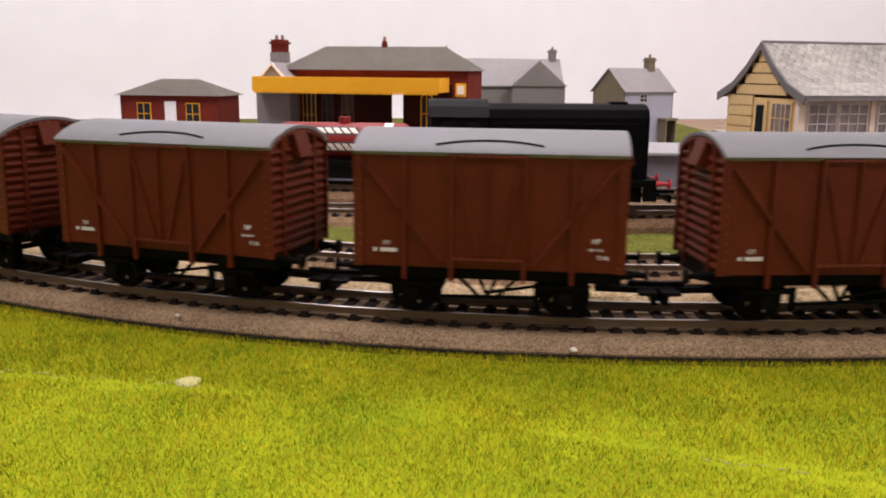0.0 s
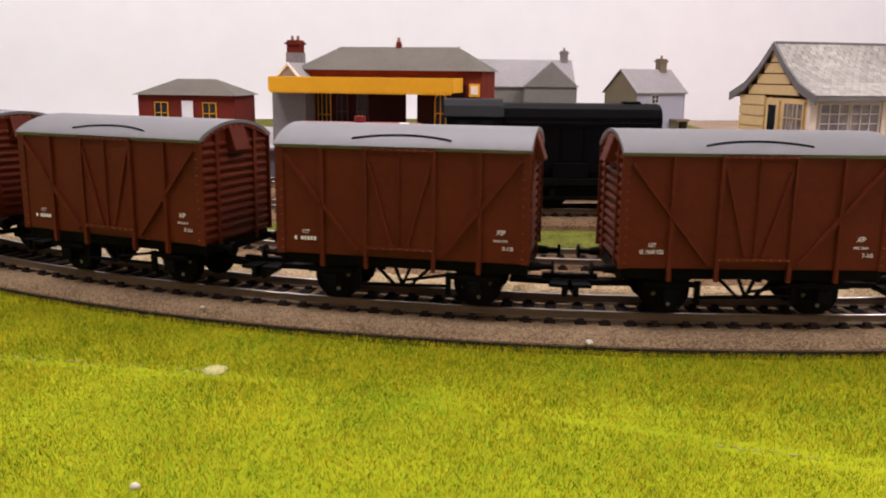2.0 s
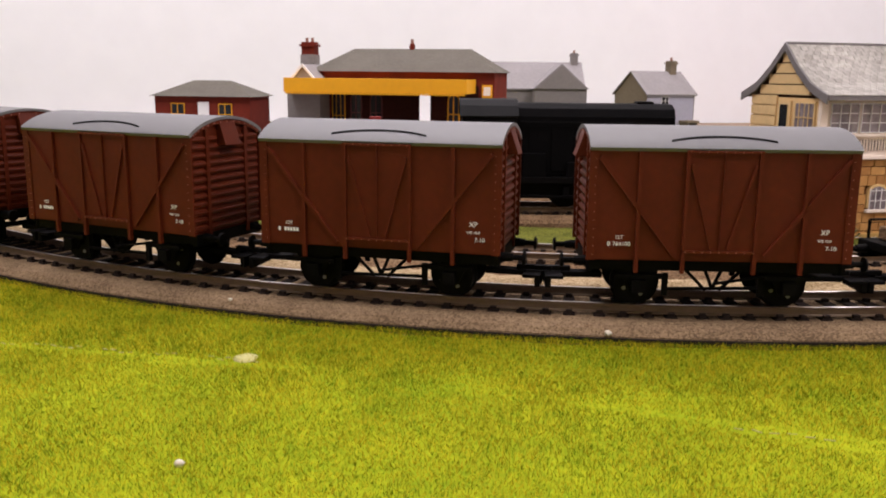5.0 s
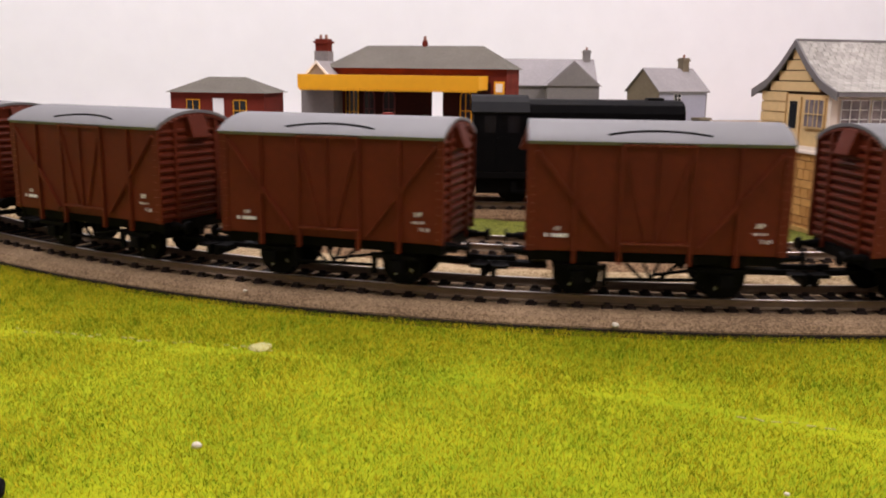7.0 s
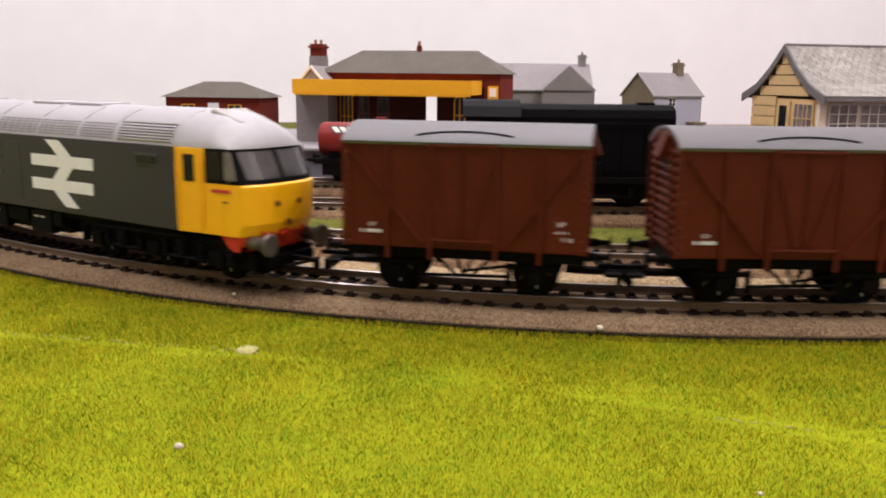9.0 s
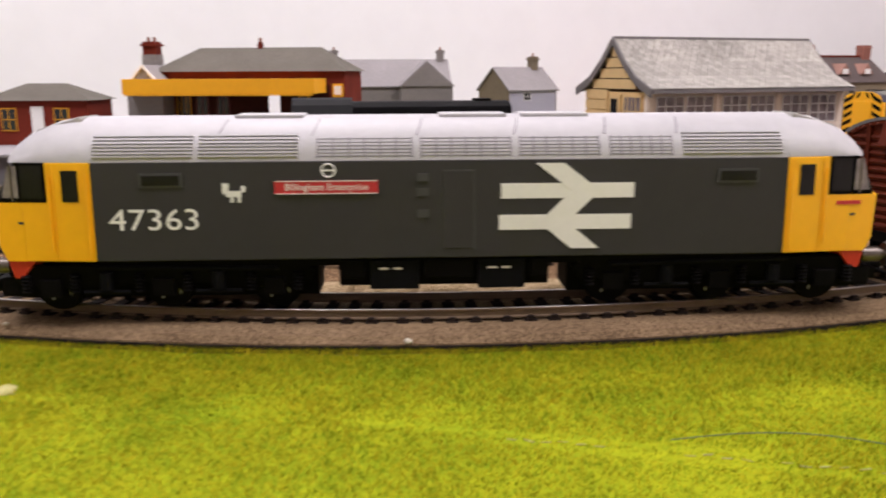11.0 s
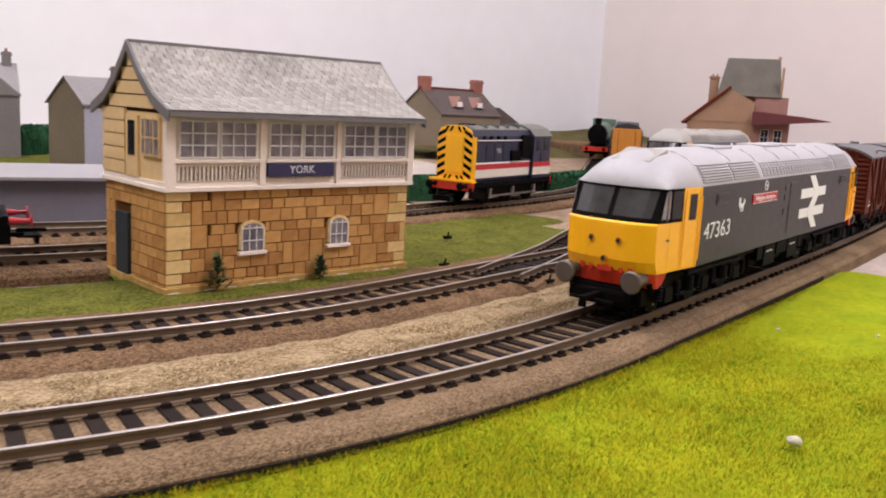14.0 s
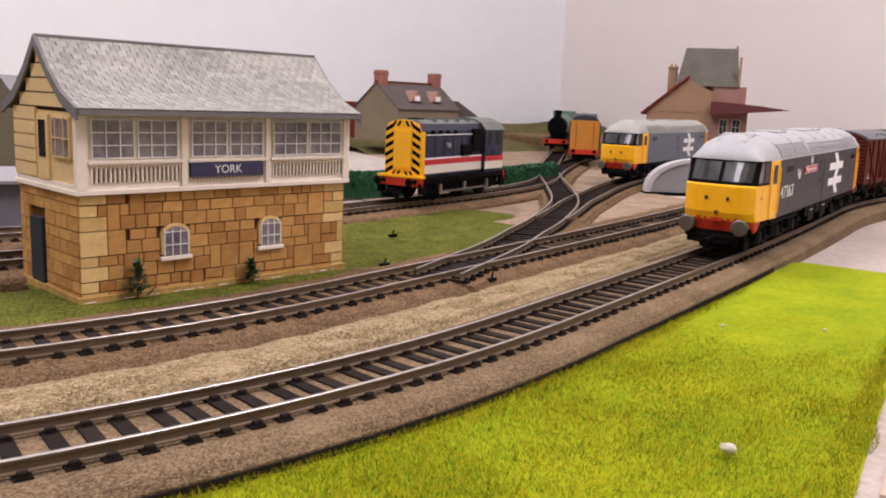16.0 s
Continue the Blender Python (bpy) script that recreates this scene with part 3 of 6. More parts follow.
def torn_seam(x0, y0, x1, y1, seed):
    """Pale torn backing that shows where two pieces of the mat meet."""
    bm = bmesh.new()
    rng = random.Random(seed)
    for k in range(46):
        u = k / 45
        if noise.noise((u * 9, seed, 0)) < -0.15:
            continue
        p = Vector((x0 + (x1 - x0) * u, y0 + (y1 - y0) * u + 0.0008 * noise.noise((u * 14, seed, 2)), -0.0015 + 0.0008 * rng.random()))
        q = p + Vector(((x1 - x0) / 80, (y1 - y0) / 80 + rng.uniform(-0.0004, 0.0004), rng.uniform(-0.0003, 0.0003)))
        tube(bm, p, q, rng.uniform(0.00005, 0.00017), 5)
    solid("torn_seam", bm, M_LUMP, "pale torn backing along a seam of the grass mat", "seam", kind="structure")


torn_seam(0.06, 0.152, 0.2, 0.105, 3)
torn_seam(-0.15, 0.202, -0.045, 0.186, 5)


# ---- goods vans ----
VAN_L, VAN_W = 0.034, 0.0165     # half length, half width of the body
V0, V1, VTOP = 0.0138, 0.0440, 0.0486


def wheelset(parent, u):
    """An axle with two spoked-looking disc wheels; its poses are in the wagon's space."""
    bm = bmesh.new()
    tube(bm, (0, -0.0115, 0), (0, 0.0115, 0), 0.0010, 8)
    ws = new("wheelset", mesh_of("wheelset", bm, M_BLACK))
    ws.parent = parent
    ws.matrix_local = pose(u, 0, 0.0062)
    for side in (-1, 1):
        bm = bmesh.new()
        tube(bm, (0, side * 0.0072, 0), (0, side * 0.0078, 0), 0.0068, 20)
        tube(bm, (0, side * 0.0078, 0), (0, side * 0.0094, 0), 0.0061, 20)
        w = part("wheel", bm, M_BLACK, ws)
        bm = bmesh.new()
        tube(bm, (0, side * 0.0094, 0), (0, side * 0.0097, 0), 0.0060, 20)
        tube(bm, (0, side * 0.0097, 0), (0, side * 0.0103, 0), 0.0014, 10, 0.0010)
        part("tyre_face", bm, M_BLACK, w)
        bm = bmesh.new()
        for k in range(4):
            a = k * math.pi / 2 + 0.4
            tube(bm, (0.0035 * math.cos(a), side * 0.0096, 0.0035 * math.sin(a)), (0.0035 * math.cos(a), side * 0.00985, 0.0035 * math.sin(a)), 0.0006, 8)
        part("wheel_hole_rim", bm, M_TYRE, w, "small bright metal disc on the wheel")
    return ws


def buffers(parent, u_end, z, v, reach=0.0062, head=0.0021, material=None):
    for sign in (-1, 1):
        for side in (-1, 1):
            bm = bmesh.new()
            tube(bm, (sign * u_end, side * v, z), (sign * (u_end + reach * 0.55), side * v, z), 0.0014, 10, 0.0011)
            tube(bm, (sign * (u_end + reach * 0.5), side * v, z), (sign * (u_end + reach), side * v, z), 0.0008, 8)
            tube(bm, (sign * (u_end + reach), side * v, z), (sign * (u_end + reach + 0.0007), side * v, z), head, 16, head * 0.85)
            part("buffer", bm, material or M_BLACK, parent)


def tension_hook(parent, u_end, sign, reach=0.0095):
    bm = bmesh.new()
    box(bm, *sorted((sign * (u_end - 0.006), sign * (u_end + reach * 0.6))), -0.0022, 0.0022, 0.0056, 0.0072)
    box(bm, *sorted((sign * (u_end + reach * 0.55), sign * (u_end + reach))), -0.0062, 0.0062, 0.0058, 0.0068)
    box(bm, *sorted((sign * (u_end + reach - 0.0008), sign * (u_end + reach + 0.0008))), -0.0062, 0.0062, 0.0034, 0.0068)
    box(bm, *sorted((sign * (u_end + reach * 0.3), sign * (u_end + reach + 0.0035))), -0.0010, 0.0010, 0.0072, 0.0086)
    part("coupling_hook", bm, M_BLACK, parent, bevel=0.0003)


def roof_z(v, half=None):
    half = half or VAN_W
    return V1 + (VTOP - V1) * (1 - (v / half) ** 2) ** 0.85


def goods_van(label, number):
    van = thing("goods_van", label, "railway van", group="brown vans of the train")
    L, W = VAN_L, VAN_W
    bm = bmesh.new()
    prof = [(-W + 0.0005, V0), (W - 0.0005, V0), (W - 0.0005, V1 - 0.0002)]
    n = 14
    prof += [(W * (1 - 2 * k / n) * 0.97, roof_z(W * (1 - 2 * k / n)) - 0.0009) for k in range(1, n)]
    prof += [(-W + 0.0005, V1 - 0.0002)]
    loft(bm, [[(u, v, z) for v, z in prof] for u in (-L + 0.0006, L - 0.0006)])
    body = part("body", bm, M_VAN, van)
    # roof skin with a small overhang
    bm = bmesh.new()
    k = 20
    vs = [(W + 0.0007) * math.cos(math.pi * i / k) for i in range(k + 1)]
    up = [(v, V1 - 0.0004 + (VTOP - V1 + 0.0004) * math.sin(math.pi * i / k) ** 1.6) for i, v in enumerate(vs)]
    dn = [(v * 0.965, z - 0.0009) for v, z in up[::-1]]
    loft(bm, [[(u, v, z) for v, z in up + dn] for u in (-L - 0.0007, L + 0.0007)])
    roof = part("roof", bm, M_VAN_ROOF, van, "plain grey arched roof", smooth=True)
    # rain strips over the doors: a shallow bow on each slope
    for side in (-1, 1):
        bm = bmesh.new()
        pts = []
        for i in range(15):
            u = -0.0135 + 0.027 * i / 14
            v = 0.0150 - 0.0022 * (1 - (u / 0.0135) ** 2)
            ang = math.acos(v / (W + 0.0007))
            pts.append(Vector((u, side * v, V1 - 0.0004 + (VTOP - V1 + 0.0004) * math.sin(ang) ** 1.6 + 0.00015)))
        loft(bm, [[p + Vector((0, side * d, h)) for d, h in ((-0.0003, 0), (0, -0.0002), (0.0003, 0), (0, 0.0003))] for p in pts])
        part("rain_strip", bm, M_BLACK, roof, "thin dark bowed rain strip")
    # side framing
    for side in (-1, 1):
        y0, y1 = sorted((side * (W - 0.0005), side * (W + 0.0007)))
        bm = bmesh.new()
        box(bm, -L + 0.001, L - 0.001, *sorted((side * (W - 0.0006), side * (W - 0.0002))), V0 + 0.0003, V1 - 0.0010)
        part("ply_side", bm, M_VAN, body)
        for u in (-0.0215, -0.0093, 0.0093, 0.0215):
            part("stanchion", bx((u - 0.0005, u + 0.0005, y0, y1, V0 - 0.0032, V1 - 0.0014)), M_VAN, body)
        for u0, u1 in ((-0.0320, -0.0118), (0.0320, 0.0118)):
            bm = bmesh.new()
            a, b = Vector((u0, 0, V1 - 0.003)), Vector((u1, 0, V0 + 0.0016))
            d = (b - a).normalized() * 0.0005
            nrm = Vector((-d.z, 0, d.x))
            loft(bm, [[Vector((0, y, 0)) + p for p in (a + nrm, b + nrm, b - nrm, a - nrm)] for y in (y0, y1 - side * 0.0001)])
            part("diagonal_brace", bm, M_VAN, body)
        door = part("door", bx((-0.0090, 0.0090, *sorted((side * (W - 0.0004), side * (W + 0.0001))), V0 + 0.0030, V1 - 0.0016)), M_VAN, body, "pair of planked double doors")
        bm = bx((-0.0098, 0.0098, y0, y1, V1 - 0.0016, V1 - 0.0009), (-0.0098, 0.0098, y0, y1, V0 + 0.0022, V0 + 0.0030), (-0.00012, 0.00012, y0, y1 - 0.0003 * (side > 0), V0 + 0.003, V1 - 0.0016))
        part("door_rail", bm, M_VAN, door)
        for u0, u1 in ((-0.0083, -0.0022), (0.0083, 0.0022)):
            bm = bmesh.new()
            a, b = Vector((u0, 0, V1 - 0.0045)), Vector((u1, 0, V0 + 0.0035))
            d = (b - a).normalized() * 0.0004
            nrm = Vector((-d.z, 0, d.x))
            loft(bm, [[Vector((0, y, 0)) + p for p in (a + nrm, b + nrm, b - nrm, a - nrm)] for y in (y0, y1 - side * 0.0002)])
            part("door_brace", bm, M_VAN, door)
        bm = bmesh.new()
        for i in range(9):
            for z in (V1 - 0.0012, V0 + 0.0026):
                tube(bm, (-0.0088 + 0.0022 * i, side * (W + 0.0004), z), (-0.0088 + 0.0022 * i, side * (W + 0.0008), z), 0.00018, 5)
        part("rivets", bm, M_VANWORN, door, "row of tiny worn rivets")
        for u in (-L + 0.0005, L - 0.0005):
            bm = bmesh.new()
            for j in range(12):
                z = V0 + 0.0015 + j * 0.0023
                tube(bm, (u * 0.985, side * (W + 0.0001), z), (u * 0.985, side * (W + 0.00035), z), 0.00013, 5)
            part("rivets", bm, M_VANWORN, body)
            part("corner_plate", bx((u - 0.0012, u + 0.0012, *sorted((side * (W - 0.0005), side * (W + 0.00015))), V0, V1 - 0.0012)), M_VAN, body)
        # small white lettering
        rot = pose(0, 0, 0, 90, 0, 0) if side < 0 else pose(0, 0, 0, 90, 0, 180)
        put = lambda u, z: Matrix.Translation((u, side * (W + 0.0001), z)) @ rot
        s = -1 if side < 0 else 1
        lettering("load_mark", "12T", 0.0014, M_WHITE, body, put(s * 0.0262, V0 + 0.0062))
        if number:
            lettering("wagon_number", number, 0.0016, M_WHITE, body, put(s * 0.0262, V0 + 0.0044))
        else:
            part("wagon_number", bx(*[(-0.0032 + 0.0009 * i, -0.0026 + 0.0009 * i, -0.0005, 0.0005, -0.00005, 0.00005) for i in range(7) if i != 1]), M_WHITE, body, m=put(s * 0.0262, V0 + 0.0044))
        lettering("fitting_mark", "XP", 0.0019, M_WHITE, body, put(-s * 0.0272, V0 + 0.0082))
        lettering("wheelbase_mark", "WB 10-0", 0.0010, M_WHITE, body, put(-s * 0.0272, V0 + 0.0060))
        lettering("tare_mark", "7-10", 0.0016, M_WHITE, body, put(-s * 0.0290, V0 + 0.0040))
    # corrugated ends with a vent hood
    for sign in (-1, 1):
        ue = sign * (L - 0.0006)
        e0, e1 = sorted((ue, ue + sign * 0.0011))
        for j in range(12):
            z = V0 + 0.0016 + j * 0.00242
            for v0, v1 in (((-W + 0.0012, W - 0.0012),) if z < V1 - 0.004 else ((-W + 0.0012, -0.0042), (0.0042, W - 0.0012))):
                bm = bmesh.new()
                tube(bm, (ue, v0, z), (ue, v1, z), 0.00085, 8)
                part("end_rib", bm, M_VAN, body)
        arch = bmesh.new()
        rows = []
        for i in range(17):
            v = (W - 0.0004) * math.cos(math.pi * i / 16)
            z = V1 - 0.0006 + (VTOP - V1 - 0.0004) * math.sin(math.pi * i / 16) ** 1.6
            rows.append([(x, v * q, V1 - 0.0006 + (z - V1 + 0.0006) * q - (0.0 if q == 1 else 0.0008)) for x, q in ((e0, 1), (e1, 1), (e1, 0.93), (e0, 0.93))])
        loft(arch, rows)
        part("end_arch", arch, M_VAN, body)
        bm = bmesh.new()
        for i in range(1, 16):
            v = (W - 0.0010) * math.cos(math.pi * i / 16)
            z = V1 - 0.0009 + (VTOP - V1 - 0.0007) * math.sin(math.pi * i / 16) ** 1.6
            tube(bm, (ue + sign * 0.0010, v, z), (ue + sign * 0.0014, v, z), 0.0002, 5)
        part("rivets", bm, M_VANWORN, body)
        bm = bmesh.new()
        x = lambda d: ue + sign * d
        loft(bm, [[(x(0.0), v, V1 + 0.0030), (x(0.0012), v, V1 + 0.0030), (x(0.0036), v, V1 - 0.0040), (x(0.0), v, V1 - 0.0040)] for v in (-0.0036, 0.0036)])
        part("vent_hood", bm, M_VAN, body, "sloping ventilator hood on the corrugated end", bevel=0.0002)
        for v in (-0.0090, 0.0090):
            part("end_post", bx((e0, e1, v - 0.0007, v + 0.0007, V0 - 0.002, V1 + 0.0012)), M_VAN, body)
    # underframe
    frame_part = part("underframe", bx((-L + 0.001, L - 0.001, -0.0135, 0.0135, V0 - 0.0012, V0)), M_BLACK, van)
    for k in (-1, 1):
        part("solebar", bx((-L, L, *sorted((k * 0.0135, k * 0.0148)), V0 - 0.0030, V0)), M_BLACK, frame_part)
        part("headstock", bx((*sorted((k * L, k * (L - 0.0012))), -0.0150, 0.0150, V0 - 0.0034, V0 - 0.0001)), M_BLACK, frame_part)
    for side in (-1, 1):
        y = side * 0.0128
        for u in (-0.020, 0.020):
            bm = bmesh.new()
            loft(bm, [[(u - 0.0060, yy, V0 - 0.002), (u + 0.0060, yy, V0 - 0.002), (u + 0.0022, yy, 0.0042), (u - 0.0022, yy, 0.0042)] for yy in (y - 0.0004, y + 0.0004)])
            box(bm, u - 0.0018, u + 0.0018, *sorted((y, y + side * 0.0022)), 0.0046, 0.0080)
            box(bm, u - 0.0064, u + 0.0064, *sorted((y, y + side * 0.0016)), 0.0084, 0.0096)
            part("axle_guard", bm, M_BLACK, frame_part)
        bm = bmesh.new()
        for p, q in (((-0.0075, 0.0108), (-0.0018, 0.0052)), ((0.0075, 0.0108), (0.0018, 0.0052)), ((-0.0022, 0.0108), (0.0, 0.0056)), ((0.0022, 0.0108), (0.0, 0.0056))):
            tube(bm, (p[0], y, p[1]), (q[0], y, q[1]), 0.0005, 6)
        tube(bm, (-0.013, y, 0.0054), (0.013, y, 0.0060), 0.0005, 6)
        tube(bm, (0.0, y + side * 0.001, 0.0072), (0.0215, y + side * 0.001, 0.0108), 0.00045, 6)
        box(bm, -0.0135, -0.0120, y - 0.0006, y + 0.0006, 0.0036, 0.0098)
        box(bm, 0.0120, 0.0135, y - 0.0006, y + 0.0006, 0.0036, 0.0098)
        part("brake_gear", bm, M_BLACK, frame_part)
    buffers(van, L, V0 - 0.0012, 0.0112)
    for sign in (-1, 1):
        tension_hook(van, L, sign)
    van["axles"] = 2
    sets = [wheelset(van, u) for u in (-0.020, 0.020)]
    return van, sets


def low_wagon():
    """A low dark wagon with a short planked load bed."""
    w = thing("flat_wagon", "low black flat wagon with brown timber baulk and stanchions", "flat wagon")
    L = 0.034
    part("deck", bx((-L, L, -0.0155, 0.0155, 0.0125, 0.0150)), M_BLACK, w, bevel=0.0003)
    fr = part("underframe", bx((-L, L, -0.0148, -0.0132, 0.0095, 0.0125), (-L, L, 0.0132, 0.0148, 0.0095, 0.0125)), M_BLACK, w)
    for u in (-0.020, 0.020):
        for side in (-1, 1):
            part("axle_guard", bx((u - 0.003, u + 0.003, side * 0.0128 - 0.0006, side * 0.0128 + 0.0006, 0.0042, 0.0098), (u - 0.0018, u + 0.0018, *sorted((side * 0.0128, side * 0.015)), 0.0046, 0.008)), M_BLACK, fr)
    for u in (-0.031, -0.012, 0.012, 0.031):
        for side in (-1, 1):
            bm = bmesh.new()
            tube(bm, (u, side * 0.0150, 0.012), (u, side * 0.0150, 0.0205), 0.0005, 6)
            part("stanchion", bm, M_BLACK, w)
    bm = bmesh.new()
    for side in (-1, 1):
        tube(bm, (-0.031, side * 0.015, 0.0205), (0.031, side * 0.015, 0.0205), 0.0004, 6)
    part("hand_rail", bm, M_BLACK, w)
    part("timber_baulk", bx((-0.030, 0.030, -0.004, 0.012, 0.0152, 0.0192)), M_EARTH, w, "brown timber baulk on the deck", bevel=0.0004)
    buffers(w, L, 0.0126, 0.0112)
    tension_hook(w, L, -1)
    tension_hook(w, L, 1)
    return w, [wheelset(w, u) for u in (-0.020, 0.020)]


# ---- main line diesel ----
LH, LW = 0.1165, 0.0175
CABU = 0.0897
ROOF = [(0.0173, 0.0400), (0.0169, 0.0416), (0.0158, 0.0440), (0.0138, 0.0464), (0.0108, 0.0485), (0.0066, 0.0502), (0.0, 0.0509)]


def loco_roof(v):
    v = abs(v)
    for (a, za), (b, zb) in zip(ROOF, ROOF[1:]):
        if b <= v <= a:
            return za + (zb - za) * (a - v) / (a - b)
    return ROOF[0][1]


def taper(v):
    return 0.0 if abs(v) < 0.006 else 0.0032 * ((abs(v) - 0.006) / 0.0115) ** 2


VS = [-0.0175, -0.0165, -0.0145, -0.0118, -0.008, -0.004, 0, 0.004, 0.008, 0.0118, 0.0145, 0.0165, 0.0175]


def diesel(label, paint, group="", front=None, top=None, lettered=True, bogie_u=0.074, named=True):
    front, top = front or M_YELLOW, top or M_ROOFGREY
    lo = thing("diesel_locomotive", label, "locomotive", group=group)
    # body side and roof
    bm = bx((-CABU, CABU, -LW, LW, 0.0145, 0.0400))
    body = part("body", bm, paint, lo, bevel=0.0003)
    bm = bmesh.new()
    prof = [(v, z) for v, z in ROOF] + [(-v, z) for v, z in ROOF[-2::-1]]
    loft(bm, [[(u, v, z) for v, z in prof] for u in (-CABU, CABU)])
    roof = part("roof", bm, top, lo, "smooth curved pale grey roof", smooth=True)

    def on_roof(u0, u1, za, zb, lift, thick):
        """A thin plate lying on both roof slopes between two heights."""
        out = []
        for side in (-1, 1):
            vs = []
            for z in (za, (za + zb) / 2, zb):
                for (a, z0), (b, z1) in zip(ROOF, ROOF[1:]):
                    if z0 <= z <= z1:
                        vs.append((a + (b - a) * (z - z0) / (z1 - z0), z))
            out.append([(side * (v + lift), z + lift) for v, z in vs] + [(side * (v + lift - thick), z + lift - thick) for v, z in vs[::-1]])
        return out

    for u0, u1 in ((-0.0890, -0.0640), (-0.0625, -0.0375), (0.0620, 0.0880)):
        for j in range(7):
            z = 0.0409 + 0.00085 * j
            for sec in on_roof(u0, u1, z, z + 0.00042, 0.00035, 0.0006):
                bm = bmesh.new()
                loft(bm, [[(u, v, zz) for v, zz in sec] for u in (u0, u1)])
                part("louvre", bm, top, roof)
    for u0, u1 in ((-0.0325, -0.0085), (-0.0060, 0.0170), (0.0195, 0.0400), (0.0430, 0.0590)):
        for j in range(6):
            z = 0.0410 + 0.00085 * j
            for sec in on_roof(u0, u1, z, z + 0.00020, 0.0001, 0.0003):
                bm = bmesh.new()
                loft(bm, [[(u, v, zz) for v, zz in sec] for u in (u0, u1)])
                part("grille_bar", bm, M_GRILLE, roof)
        for j in range(7):
            u = u0 + (u1 - u0) * j / 6
            for sec in on_roof(u, u, 0.0408, 0.0456, 0.00015, 0.0003):
                bm = bmesh.new()
                loft(bm, [[(u + d, v, zz) for v, zz in sec] for d in (-0.0002, 0.0002)])
                part("grille_bar", bm, M_GRILLE, roof)
    for u in (-0.058, -0.034, -0.0072, 0.018, 0.0415, 0.0605):
        for sec in on_roof(u, u, 0.0462, 0.0500, 0.00012, 0.0003):
            bm = bmesh.new()
            loft(bm, [[(u + d + (zz - 0.046) * 0.4, v, zz) for v, zz in sec] for d in (-0.0002, 0.0002)])
            part("roof_seam", bm, M_GRILLE, roof)
    for u in (-0.046, 0.03, 0.008):
        part("roof_hatch", bx((u - 0.009, u + 0.009, -0.006, 0.006, 0.0500, 0.0512)), top, roof, bevel=0.0004)
    # cabs at both ends
    for sign in (-1, 1):
        X = lambda e: sign * (CABU + float(np.interp(e, [0, 0.009, 0.0151, 0.0248, 0.045], [0, 0.0100, 0.0185, 0.0290, 0.0485])))
        cab = part("cab", bx((*sorted((X(0), X(0.0150))), -LW - 0.0001, LW + 0.0001, 0.0145, 0.0400)), front, lo, "bright yellow cab end", bevel=0.0003)
        bm = bmesh.new()
        loft(bm, [[(X(0.0150), v, 0.0145), (X(0.0228 - taper(v)), v, 0.0145), (X(0.0243 - taper(v)), v, 0.0180), (X(0.0248 - taper(v)), v, 0.0285), (X(0.0248 - taper(v)), v, 0.0293), (X(0.0240 - taper(v)), v, 0.0298), (X(0.0150), v, 0.0298)] for v in VS])
        nose = part("nose", bm, front, cab)
        bm = bmesh.new()
        screen = lambda z: 0.0238 - (z - 0.0298) * 0.46
        loft(bm, [[(X(0.0148), v, 0.0298), (X(screen(0.0298) - taper(v)), v, 0.0298), (X(screen(0.0401) - taper(v)), v, 0.0401), (X(0.0148), v, 0.0401)] for v in [0.995 * q for q in VS]])
        band = part("window_surround", bm, M_BLACK, cab, "black painted surround of the cab windows")
        for v0, v1 in ((-0.0148, -0.0010), (0.0010, 0.0148)):
            bm = bmesh.new()
            secs = []
            for i in range(6):
                v = v0 + (v1 - v0) * i / 5
                d = 0.00018
                secs.append([(X(screen(0.0312) - taper(v) + d), v, 0.0312), (X(screen(0.0392) - taper(v) + d), v, 0.0392), (X(screen(0.0392) - taper(v) - d), v, 0.0392), (X(screen(0.0312) - taper(v) - d), v, 0.0312)])
            loft(bm, secs)
            part("windscreen", bm, M_SCREEN, band, "grey reflecting windscreen pane")
        for side in (-1, 1):
            y0, y1 = sorted((side * (LW - 0.0002), side * (LW + 0.00015)))
            bm = bmesh.new()
            loft(bm, [[(X(0.0156), y, 0.0310), (X(0.0196), y, 0.0310), (X(0.0176), y, 0.0392), (X(0.0156), y, 0.0392)] for y in (y0, y1)])
            # pale pane colour replaces the light showing in this window
            part("side_window", bm, M_PANE, band)
            part("quarter_pillar", bx((*sorted((X(0.0168), X(0.0172))), *sorted((side * LW, side * (LW + 0.0004))), 0.0302, 0.0396)), M_BUFFER, band)
            part("side_surround", bx((*sorted((X(0.0102), X(0.0151))), *sorted((side * (LW - 0.0002), side * (LW + 0.0002))), 0.0299, 0.0400)), M_BLACK, band)
            part("side_pane", bx((*sorted((X(0.0108), X(0.0148))), *sorted((side * LW, side * (LW + 0.0003))), 0.0308, 0.0393)), M_SIDEPANE, band)
            part("door_window", bx((*sorted((X(0.0030), X(0.0068))), *sorted((side * (LW + 0.0001), side * (LW + 0.0003))), 0.0300, 0.0380)), M_SIDEPANE, cab)
            bm = bmesh.new()
            for e in (0.0008, 0.0096):
                tube(bm, (X(e), side * (LW + 0.0006), 0.0170), (X(e), side * (LW + 0.0006), 0.0370), 0.00025, 6)
            part("grab_rail", bm, front, cab)
            part("door_edge", bx((*sorted((X(0.0012), X(0.0014))), *sorted((side * LW, side * (LW + 0.0003))), 0.0150, 0.0392), (*sorted((X(0.0088), X(0.0090))), *sorted((side * LW, side * (LW + 0.0003))), 0.0150, 0.0392)), front, cab)
